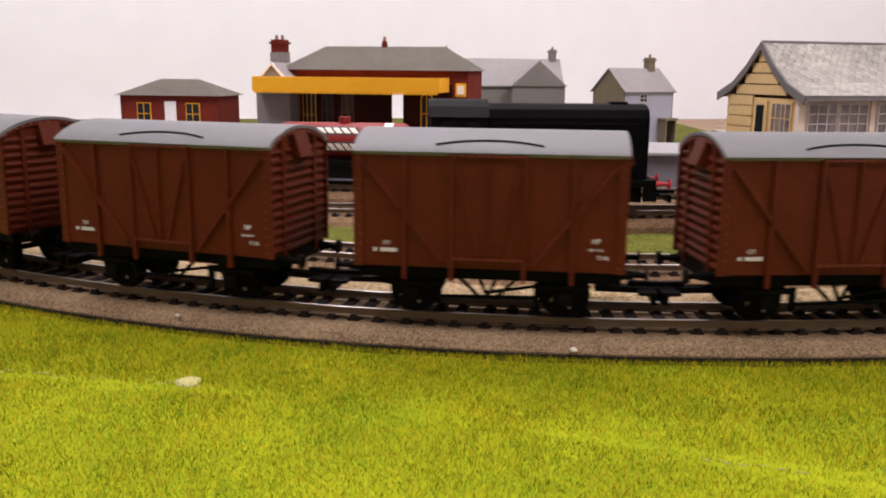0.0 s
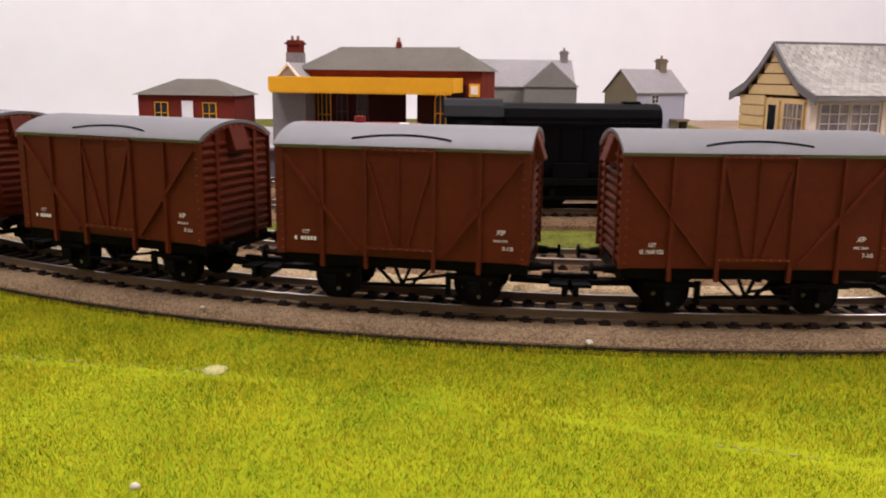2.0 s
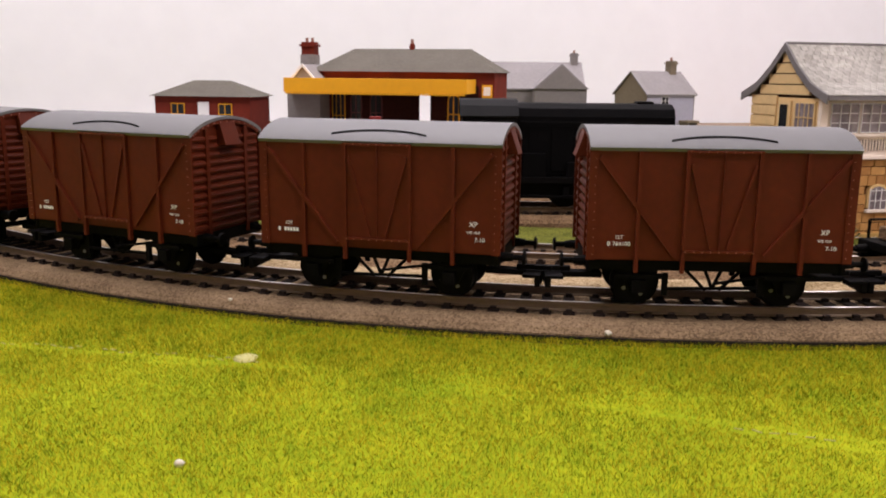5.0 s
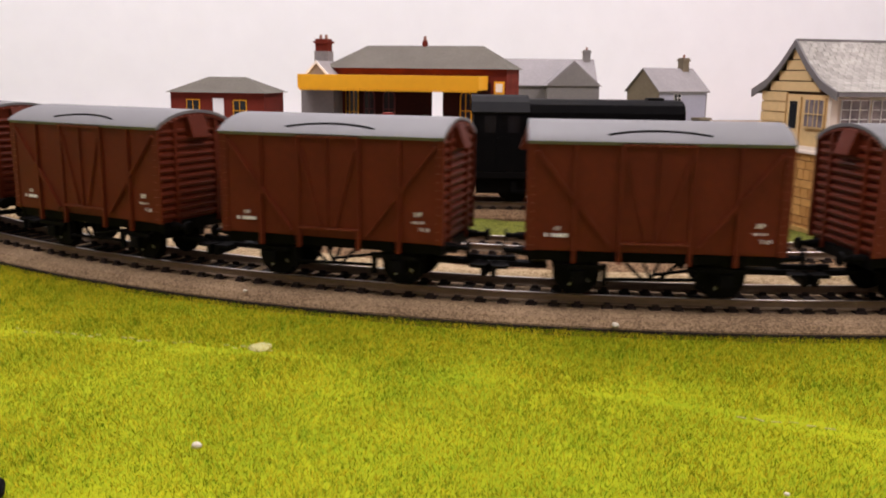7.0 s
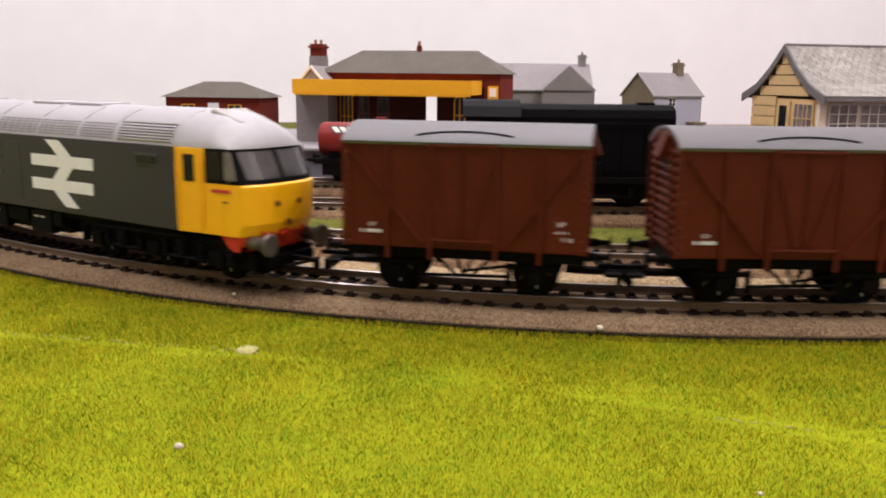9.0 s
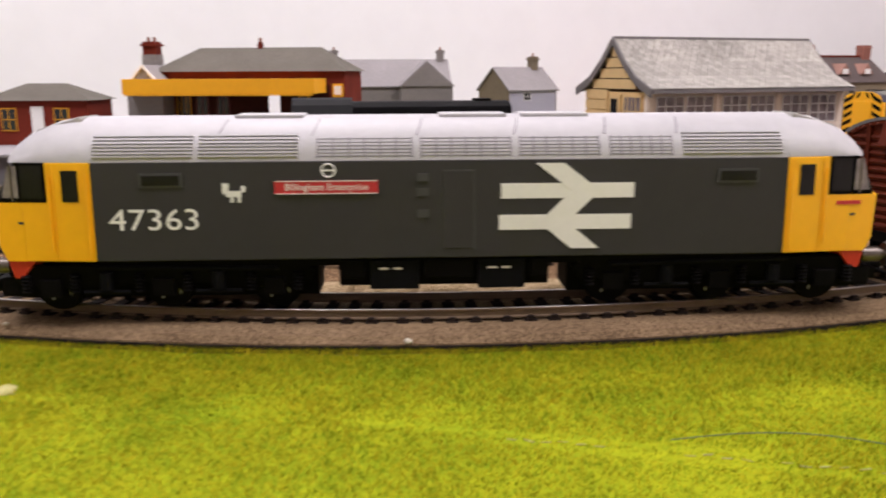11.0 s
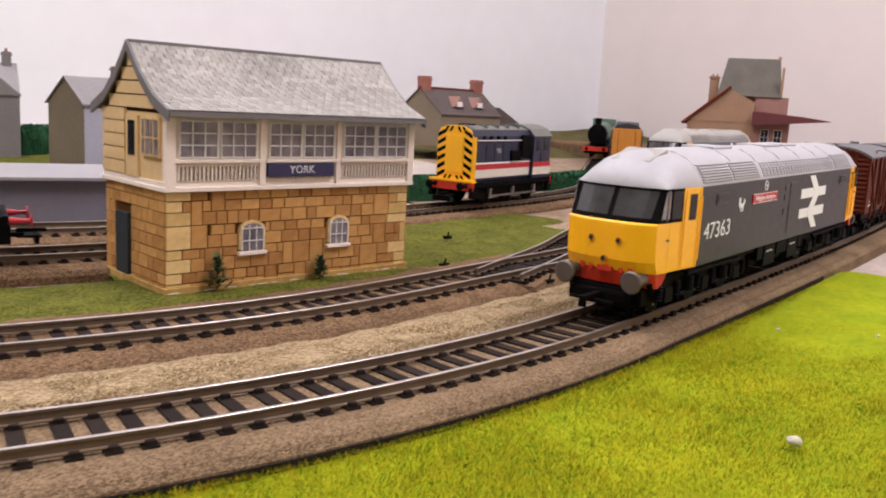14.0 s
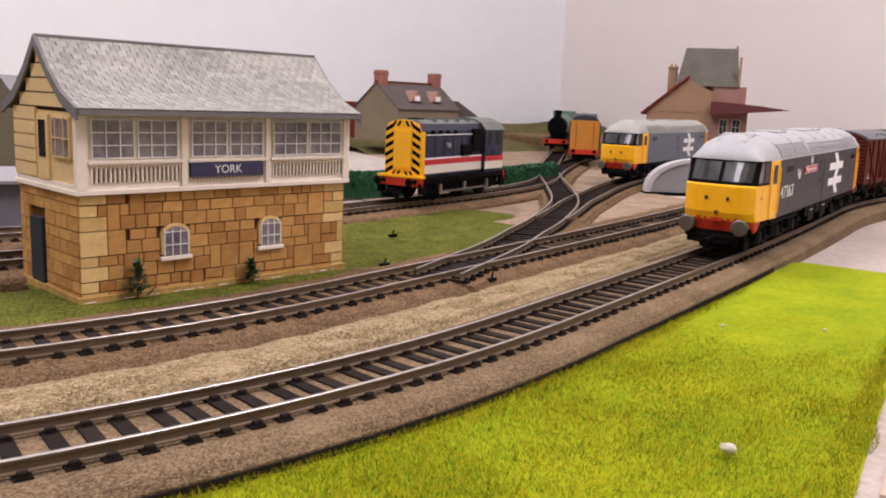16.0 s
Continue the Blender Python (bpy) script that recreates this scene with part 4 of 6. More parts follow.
            part("step_hole", bx((*sorted((X(0.0150), X(0.0162))), *sorted((side * (LW - 0.0002), side * (LW + 0.0002))), 0.0242, 0.0248)), M_LOUVRE, cab)
            if lettered and sign > 0:
                part("red_plate", bx((*sorted((X(0.0120), X(0.0175))), *sorted((side * LW, side * (LW + 0.0003))), 0.0272, 0.0282)), M_STRIPERED, cab, "small red plate with unreadable lettering")
        bm = bmesh.new()
        secs = []
        for v in [q * 0.995 for q in VS]:
            r = max(loco_roof(v), 0.0403)
            h = r - 0.0400
            t = taper(v)
            secs.append([(X(0), v, 0.0400), (X(0), v, r), (X(0.006), v, r - 0.02 * h), (X(0.0105), v, 0.0400 + 0.90 * h), (X(0.0145 - t * 0.6), v, 0.0400 + 0.70 * h), (X(0.0178 - t * 0.8), v, 0.0400 + 0.42 * h), (X(0.0200 - t), v, 0.0400 + 0.12 * h), (X(0.0202 - t), v, 0.0400)])
        loft(bm, secs)
        dome = part("cab_roof", bm, top, cab, "domed pale grey cab roof", smooth=True)
        bm = bmesh.new()
        loft(bm, [[(X(e), v, z) for e, z in ((0.0040, 0.0490), (0.0138, 0.0455), (0.0140, 0.0476), (0.0045, 0.0511))] for v in (-0.0072, 0.0072)])
        part("headcode_box", bm, M_CLASSROOF, dome, bevel=0.0006)
        # front fittings
        for v, z, r in ((-0.0055, 0.0240, 0.00105), (0.0055, 0.0240, 0.00105), (0.0, 0.0180, 0.0011)):
            bm = bmesh.new()
            tube(bm, (X(0.0240), v, z), (X(0.0253), v, z), r, 14)
            lamp = part("marker_light", bm, M_ORANGE, nose)
            bm = bmesh.new()
            tube(bm, (X(0.0250), v, z), (X(0.0255), v, z), r * 0.72, 12)
            part("lens", bm, M_WINDARK, lamp, "dark lens")
        bm = bmesh.new()
        loft(bm, [[(X(0.0135), v, 0.0146), (X(0.0226 - taper(v)), v, 0.0146), (X(0.0215 - taper(v)), v, 0.0098), (X(0.0165), v, 0.0098)] for v in [q * 0.97 for q in VS]])
        beam = part("buffer_beam", bm, M_RED, lo, "red buffer beam", bevel=0.0002)
        part("beam_fitting", bx((*sorted((X(0.0215), X(0.0240))), -0.0030, 0.0030, 0.0142, 0.0156), *[(*sorted((X(0.0215), X(0.0232))), v - 0.0008, v + 0.0008, 0.0140, 0.0158) for v in (-0.0095, -0.006, 0.006, 0.0095)]), M_RED, beam)
        # the cab narrows in plan towards the nose
        for ob in [cab, beam, *cab.children_recursive, *beam.children_recursive]:
            for p in ob.data.vertices:
                p.co.y *= 1 - 0.17 * max(0.0, abs(p.co.x) - CABU) / 0.029
        for v in (-0.0112, 0.0112):
            bm = bmesh.new()
            tube(bm, (X(0.0205), v, 0.0126), (X(0.0252), v, 0.0126), 0.0021, 14)
            tube(bm, (X(0.0250), v, 0.0126), (X(0.0275), v, 0.0126), 0.0013, 10)
            tube(bm, (X(0.0272), v, 0.0126), (X(0.0282), v, 0.0126), 0.0031, 22, 0.0035)
            tube(bm, (X(0.0282), v, 0.0126), (X(0.0287), v, 0.0126), 0.0035, 22, 0.0030)
            part("buffer", bm, M_BUFFER, lo, "large dull metal buffer", smooth=True)
        bm = bx((*sorted((X(0.0120), X(0.0230))), -0.0125, 0.0125, 0.0042, 0.0096), (*sorted((X(0.0230), X(0.0262))), -0.0098, 0.0098, 0.0052, 0.0086))
        part("skirt", bm, M_BLACK, lo, bevel=0.0008)
        bm = bx((*sorted((X(0.023), X(0.037))), -0.0011, 0.0011, 0.0068, 0.0080), (*sorted((X(0.0356), X(0.037))), -0.0011, 0.0011, 0.0046, 0.0078), (*sorted((X(0.030), X(0.0312))), -0.0075, 0.0075, 0.0056, 0.0066))
        part("coupling_hook", bm, M_BLACK, lo, bevel=0.0003)
    # side fittings
    for side in (-1, 1):
        k = 1 if side < 0 else -1
        Y = lambda d: side * (LW + d)
        flat = lambda a, b, z0, z1, d0=-0.0002, d1=0.0003: (*sorted((k * a, k * b)), *sorted((Y(d0), Y(d1))), z0, z1)
        for a in (-0.0722, 0.0765):
            w = part("side_window", bx(flat(a - 0.0055, a + 0.0055, 0.0335, 0.0372)), M_LOUVRE, body, "small framed engine room window")
            part("pane", bx(flat(a - 0.0047, a + 0.0047, 0.0341, 0.0366, 0.0001, 0.0005)), M_SIDEPANE, w)
        for z in (0.0356, 0.0318, 0.0262):
            w = part("fuse_box", bx(flat(-0.0072, -0.0042, z - 0.0010, z + 0.0010)), M_LOUVRE, body)
        part("body_door", bx(flat(-0.0005, 0.0075, 0.0170, 0.0372, -0.0002, 0.0002)), paint, body, bevel=0.0001)
        part("door_seam", bx(flat(-0.0008, -0.0004, 0.0168, 0.0374, 0, 0.0001), flat(0.0074, 0.0078, 0.0168, 0.0374, 0, 0.0001), flat(-0.0008, 0.0078, 0.0372, 0.0375, 0, 0.0001)), M_LOUVRE, body)
        if lettered:
            rot = pose(0, 0, 0, 90, 0, 0 if side < 0 else 180)
            put = lambda u, z: Matrix.Translation((k * u, Y(0.0001), z)) @ rot
            if named:
                lettering("running_number", "47363", 0.0078, M_WHITE, body, put(-0.0742, 0.0250) @ Matrix.Diagonal((1.2, 1, 1, 1)), "white painted numerals")
                plate = part("nameplate", bx(flat(-0.0435, -0.0172, 0.0316, 0.0350, 0, 0.0004)), M_STRIPERED, body, "red nameplate with white lettering")
                part("plate_border", bx(flat(-0.0434, -0.0173, 0.0348, 0.0350, 0.0004, 0.0005), flat(-0.0434, -0.0173, 0.0316, 0.0318, 0.0004, 0.0005)), M_WHITE, plate)
                lettering("loco_name", "Billingham Enterprise", 0.0025, M_WHITE, plate, Matrix.Translation((k * -0.03035, Y(0.00045), 0.0333)) @ rot)
                bm = bmesh.new()
                for j in range(18):
                    a0, a1 = 2 * math.pi * j / 18, 2 * math.pi * (j + 1) / 18
                    tube(bm, (k * -0.0298 + 0.0017 * math.cos(a0), Y(0.0001), 0.0376 + 0.0017 * math.sin(a0)), (k * -0.0298 + 0.0017 * math.cos(a1), Y(0.0001), 0.0376 + 0.0017 * math.sin(a1)), 0.0002, 4)
                box(bm, *flat(-0.0315, -0.0281, 0.0374, 0.0378, 0, 0.0002))
                part("round_emblem", bm, M_WHITE, body)
                bm = bx(flat(-0.0560, -0.0520, 0.0310, 0.0325, 0, 0.0002), flat(-0.0568, -0.0552, 0.0318, 0.0345, 0, 0.0002), flat(-0.0548, -0.0540, 0.0296, 0.0312, 0, 0.0002), flat(-0.0530, -0.0522, 0.0296, 0.0312, 0, 0.0002), flat(-0.0520, -0.0510, 0.0322, 0.0338, 0, 0.0002))
                part("small_emblem", bm, M_WHITE, body, "small white painted badge")
            # the double bar and zigzag sign
            bm = bmesh.new()
            box(bm, *flat(0.0145, 0.0492, 0.0299, 0.0338, 0, 0.0002))
            box(bm, *flat(0.0140, 0.0486, 0.0217, 0.0256, 0, 0.0002))
            for (a0, z0), (a1, z1) in (((0.0272, 0.0390), (0.0366, 0.0318)), ((0.0366, 0.0318), (0.0282, 0.0236)), ((0.0282, 0.0236), (0.0366, 0.0166))):
                loft(bm, [[(k * (a0 - 0.0037), Y(d), z0), (k * (a0 + 0.0037), Y(d), z0), (k * (a1 + 0.0037), Y(d), z1), (k * (a1 - 0.0037), Y(d), z1)] for d in (0.0001, 0.00028)])
            part("double_arrow", bm, M_WHITE, body, "large white painted zigzag and bars sign")
    # underframe boxes
    part("underframe", bx((-CABU, CABU, -0.0150, 0.0150, 0.0122, 0.0146)), M_BLACK, lo)
    tank = part("fuel_tank", bx((-0.028, 0.028, -0.0135, 0.0135, 0.0062, 0.0146)), M_BLACK, lo, bevel=0.0006)
    for side in (-1, 1):
        for a, b in ((-0.0198, -0.0068), (0.0088, 0.0212), (0.0225, 0.0275), (-0.0055, 0.0075), (-0.0275, -0.0210)):
            y0, y1 = sorted((side * 0.0130, side * 0.0162))
            bxo = part("battery_box", bx((a, b, y0, y1, 0.0058 + 0.003 * (a not in (-0.0198, 0.0088)), 0.0138)), M_DARKBOX if a in (-0.0198, 0.0088) else M_BLACK, tank, bevel=0.0004)
            if a in (-0.0198, 0.0088):
                part("lid_mark", bx((a + 0.0025, a + 0.0050, *sorted((side * 0.0161, side * 0.0164)), 0.0112, 0.0117), (a + 0.0062, a + 0.0085, *sorted((side * 0.0161, side * 0.0164)), 0.0112, 0.0117)), M_STRIPEWHITE, bxo)
    sets = []
    for sign in (-1, 1):
        c = sign * bogie_u
        bog = part("bogie", bx((c - 0.0400, c + 0.0400, -0.0070, 0.0070, 0.0026, 0.0124)), M_BLACK, lo)
        for side in (-1, 1):
            bm = bmesh.new()
            y0, y1 = sorted((side * 0.0118, side * 0.0140))
            top_z, n = 0.0128, 12
            loft(bm, [[(c - 0.040, y, 0.0112), (c - 0.036, y, top_z), (c + 0.036, y, top_z), (c + 0.040, y, 0.0112), (c + 0.038, y, 0.0076), (c + 0.020, y, 0.0062), (c + 0.008, y, 0.0078), (c - 0.008, y, 0.0078), (c - 0.020, y, 0.0062), (c - 0.038, y, 0.0076)] for y in (y0, y1)])
            side_frame = part("bogie_side", bm, M_BLACK, bog, bevel=0.0003)
            for a in (-0.029, 0.0, 0.029):
                bm = bx((c + a - 0.0028, c + a + 0.0028, *sorted((side * 0.0125, side * 0.0152)), 0.0046, 0.0092))
                part("axle_box", bm, M_BLACK, side_frame, bevel=0.0002)
                for d in (-0.0062, 0.0062):
                    bm = bmesh.new()
                    rings = [(z, 0.0015 if j % 2 else 0.0010) for j, z in enumerate([0.0056 + 0.0005 * q for q in range(11)])]
                    loft(bm, [[(c + a + d + r * math.cos(q * 0.7854), side * 0.0145 + r * math.sin(q * 0.7854), z) for q in range(8)] for z, r in rings])
                    part("coil_spring", bm, M_BLACK, side_frame)
            bm = bmesh.new()
            for a in (-0.0145, 0.0145):
                tube(bm, (c + a, side * 0.0150, 0.0066), (c + a, side * 0.0150, 0.0112), 0.0018, 10)
                tube(bm, (c + a - 0.006, side * 0.0148, 0.0058), (c + a + 0.006, side * 0.0148, 0.0058), 0.0006, 6)
            tube(bm, (c - sign * 0.030, side * 0.0156, 0.0118), (c + sign * 0.018, side * 0.0156, 0.0126), 0.0007, 6)
            part("brake_cylinder", bm, M_DARKBOX, side_frame)
        for a in (-0.029, 0.0, 0.029):
            ws = wheelset(lo, c + a)
            sets.append(ws)
    return lo, sets


# ---- shunting engine ----
def shunter(label, paint, striped, m):
    """Six-wheeled shunter: long bonnet to +x end, cab at -x end."""
    sh = thing("shunting_locomotive", label, "locomotive", m)
    fr = part("running_plate", bx((-0.052, 0.052, -0.0160, 0.0160, 0.0118, 0.0150)), M_BLACK, sh, bevel=0.0003)
    for y in (-0.0125, 0.0125):
        part("frame_plate", bx((-0.048, 0.048, y - 0.0007, y + 0.0007, 0.0045, 0.0119)), M_BLACK, fr)
    bm = bmesh.new()
    prof = [(-0.0128, 0.0150), (0.0128, 0.0150), (0.0128, 0.0430), (0.0112, 0.0468), (0.006, 0.0488), (0, 0.0492), (-0.006, 0.0488), (-0.0112, 0.0468), (-0.0128, 0.0430)]
    loft(bm, [[(u, v, z) for v, z in prof] for u in (-0.024, 0.0505)])
    bon = part("bonnet", bm, paint, sh, bevel=0.0008)
    bm = bmesh.new()
    prof2 = [(-0.0158, 0.0150), (0.0158, 0.0150), (0.0158, 0.0428), (0.012, 0.0474), (0.006, 0.0498), (0, 0.0505), (-0.006, 0.0498), (-0.012, 0.0474), (-0.0158, 0.0428)]
    loft(bm, [[(u, v, z) for v, z in prof2] for u in (-0.0495, -0.024)])
    cab = part("cab", bm, paint, sh, bevel=0.0004)
    bm = bmesh.new()
    pr = [(v * 1.04, z + 0.0004) for v, z in prof2[2:]]
    loft(bm, [[(u, v, z) for v, z in pr + [(v * 0.96, z - 0.0008) for v, z in pr[::-1]]] for u in (-0.0507, -0.0232)])
    part("cab_roof", bm, M_DULLBLACK if not striped else M_ROOFTOP, sh)
    if striped:
        bm = bmesh.new()
        pt = [(v, z + 0.0003) for v, z in prof[3:8]]
        loft(bm, [[(u, v, z) for v, z in pt + [(v * 0.96, z - 0.0008) for v, z in pt[::-1]]] for u in (-0.0232, 0.0470)])
        part("bonnet_top", bm, M_ROOFTOP, bon, "dull grey top of the bonnet")
        for u in (-0.012, 0.002, 0.016, 0.030):
            part("bonnet_strap", bx((u - 0.0006, u + 0.0006, -0.010, 0.010, 0.0480, 0.0497)), M_ROOFTOP, bon)
    for side in (-1, 1):
        for a in (-0.0445, -0.0335):
            part("cab_window", bx((a, a + 0.0055, *sorted((side * 0.0157, side * 0.0160)), 0.0335, 0.0412)), M_SIDEPANE, cab)
        part("cab_door", bx((-0.0385, -0.0345, *sorted((side * 0.0157, side * 0.0161)), 0.0155, 0.0315)), paint, cab)
        for j in range(6):
            a = -0.018 + j * 0.0108
            part("bonnet_door", bx((a, a + 0.0100, *sorted((side * 0.0127, side * 0.0131)), 0.0175, 0.0385)), paint, bon, bevel=0.0002)
        bm = bmesh.new()
        tube(bm, (-0.022, side * 0.0140, 0.0405), (0.047, side * 0.0140, 0.0405), 0.0003, 6)
        part("hand_rail", bm, M_WHITE if striped else M_BLACK, bon)
        if not striped:
            part("tool_box", bx((0.000, 0.016, *sorted((side * 0.0128, side * 0.0156)), 0.0150, 0.0220), (-0.021, -0.010, *sorted((side * 0.0128, side * 0.0156)), 0.0150, 0.0260)), paint, fr, bevel=0.0004)
        bm = bx((-0.031, 0.031, *sorted((side * 0.0150, side * 0.0156)), 0.0052, 0.0063))
        part("side_rod", bm, M_STEEL if striped else M_BLACKLOCO, fr)
        if striped:
            part("stripe", bx((-0.024, 0.0470, *sorted((side * 0.0131, side * 0.0133)), 0.0172, 0.0225)), M_STRIPEWHITE, bon)
            part("stripe", bx((-0.024, 0.0470, *sorted((side * 0.0132, side * 0.0134)), 0.0225, 0.0258)), M_STRIPERED, bon)
            part("stripe", bx((-0.024, 0.0470, *sorted((side * 0.0132, side * 0.0134)), 0.0258, 0.0268)), M_WHITE, bon)
            part("stripe", bx((-0.0495, -0.024, *sorted((side * 0.0159, side * 0.0162)), 0.0172, 0.0225)), M_STRIPEWHITE, cab)
            part("stripe", bx((-0.0495, -0.024, *sorted((side * 0.0160, side * 0.0163)), 0.0225, 0.0258)), M_STRIPERED, cab)
            part("emblem", bx((0.0165, 0.0205, *sorted((side * 0.0131, side * 0.0134)), 0.0325, 0.0340), (0.0172, 0.0222, *sorted((side * 0.0131, side * 0.0134)), 0.0340, 0.0355)), M_PLATTOP, bon)
            part("end_band", bx((0.0470, 0.0506, *sorted((side * 0.0126, side * 0.0132)), 0.0152, 0.0425)), M_YELLOW, bon, "yellow painted edge of the bonnet")
            part("air_tank", bx((-0.022, -0.009, *sorted((side * 0.0128, side * 0.0152)), 0.0290, 0.0440), (-0.009, 0.004, *sorted((side * 0.0128, side * 0.0146)), 0.0270, 0.0340)), M_BLACK, bon, "black pipework and air tank", bevel=0.0008)
            for j in range(4):
                part("louvre", bx((0.010 + 0.009 * j, 0.013 + 0.009 * j, *sorted((side * 0.0128, side * 0.0134)), 0.0400, 0.0432)), M_BLACK, bon)
        for a in (-0.030, 0.0, 0.030):
            bm = bmesh.new()
            tube(bm, (a, side * 0.0080, 0.0086), (a, side * 0.0098, 0.0086), 0.0086, 22)
            w = part("wheel", bm, M_BLACK, sh)
            bm = bmesh.new()
            tube(bm, (a, side * 0.0098, 0.0086), (a, side * 0.0142, 0.0086), 0.0016, 12)
            box(bm, a - 0.0014, a + 0.0014, *sorted((side * 0.0140, side * 0.0152)), 0.0050, 0.0104)
            part("crank", bm, M_STEEL if striped else M_BLACKLOCO, w, bevel=0.0003)
        for a in (-0.0515, 0.0515):
            part("footstep", bx((a - 0.003, a + 0.003, *sorted((side * 0.0135, side * 0.0158)), 0.0052, 0.0118)), M_BLACK, fr)
    if striped:
        bm = bmesh.new()
        loft(bm, [[(x, v * 0.99, z) for v, z in prof] for x in (0.0505, 0.0513)])
        end = part("warning_panel", bm, M_YELLOW, bon, "yellow end panel with black chevrons", bevel=0.0002)
        for side in (-1, 1):
            for j in range(6):
                z = 0.0165 + j * 0.0050
                bm = bmesh.new()
                loft(bm, [[(x, side * 0.0068, z + 0.0030), (x, side * 0.0124, z), (x, side * 0.0124, z + 0.0024), (x, side * 0.0068, z + 0.0054)] for x in (0.0512, 0.0515)])
                part("chevron", bm, M_BLACK, end)
            for j, z in ((0, 0.0154), (1, 0.0452)):
                for v in (0.0012, 0.0046):
                    bm = bmesh.new()
                    loft(bm, [[(x, side * v, z + 0.0032), (x, side * (v + 0.0018), z), (x, side * (v + 0.0034), z), (x, side * (v + 0.0016), z + 0.0032)] for x in (0.0512, 0.0515)])
                    part("chevron", bm, M_BLACK, end)
        part("radiator", bx((0.0511, 0.0519, -0.0062, 0.0062, 0.0200, 0.0430)), M_YELLOW, end, bevel=0.0003)
        part("front_step", bx((0.0500, 0.0545, -0.0160, 0.0160, 0.0148, 0.0162)), M_YELLOW, fr, "yellow painted front edge of the footplate")
    for a in (-0.053, 0.053):
        part("buffer_beam", bx((a - 0.0010, a + 0.0010, -0.0158, 0.0158, 0.0098, 0.0152)), M_RED if striped else M_BLACK, sh)
    part("exhaust", bx((0.034, 0.042, -0.004, 0.004, 0.0480, 0.0502)), M_BLACK, bon, bevel=0.0006)
    buffers(sh, 0.054, 0.0128, 0.0112, 0.007, 0.0026, M_STRIPERED if not striped else M_BLACK)
    tension_hook(sh, 0.054, 1)
    tension_hook(sh, 0.054, -1)
    return sh


# ---- the train ----
TRAIN = []
loco, loco_sets = diesel("grey diesel locomotive with yellow cab ends and pale roof", M_GREY)
TRAIN.append((loco, loco_sets, 0.0, 0.074))
for i in range(5):
    v, sets = goods_van("bauxite brown planked goods van with grey roof and white lettering", "B 764100" if i == 4 else "")
    TRAIN.append((v, sets, 0.1715 + 0.0887 * i, 0.020))
w, sets = low_wagon()
TRAIN.append((w, sets, 0.1715 + 0.0887 * 5 - 0.001, 0.020))

shunter("plain black shunting locomotive standing on the siding", M_BLACKLOCO, False, Matrix.Translation((0.0505, 0.4115, RAIL_TOP)) @ pose(0, 0, 0, 0, 0, 2.0))
shunter("dark blue shunter with cream and red stripes and yellow chevron end", M_BLUE, True, Matrix.Translation((0.3969, 0.5650, RAIL_TOP)) @ pose(0, 0, 0, 0, 0, 210.0))


def coach(m):
    c = thing("coach", "dark blue grey coach with ribbed grey roof on the inner line", "coach", m)
    part("body", bx((-0.12, 0.12, -0.0165, 0.0165, 0.0120, 0.0400)), M_BLUE, c, bevel=0.0006)
    bm = bmesh.new()
    prof = [(-0.0165, 0.0398), (0.0165, 0.0398)] + [(0.0165 * math.cos(math.pi * k / 12), 0.0400 + 0.0075 * math.sin(math.pi * k / 12)) for k in range(13)]
    loft(bm, [[(u, v, z) for v, z in prof[2:]] for u in (-0.12, 0.12)])
    roof = part("roof", bm, M_VAN_ROOF, c, smooth=True)
    for u in (-0.09, -0.045, 0.0, 0.045, 0.09):
        part("roof_vent", bx((u - 0.003, u + 0.003, -0.002, 0.002, 0.0470, 0.0492)), M_VAN_ROOF, roof)
    for side in (-1, 1):
        for k in range(8):
            u = -0.105 + k * 0.028
            part("window", bx((u, u + 0.016, *sorted((side * 0.0163, side * 0.0167)), 0.0265, 0.0350)), M_WINDARK, c)
    part("underframe", bx((-0.118, 0.118, -0.012, 0.012, 0.0080, 0.0120)), M_BLACK, c)
    for a in (-0.08, 0.08):
        for u in (-0.016, 0.016):
            wheelset(c, a + u)


spot, heading = on_curve(0.80, -0.0665)
coach(Matrix.Translation((spot.x, spot.y, RAIL_TOP)) @ pose(0, 0, 0, 0, 0, math.degrees(heading)))


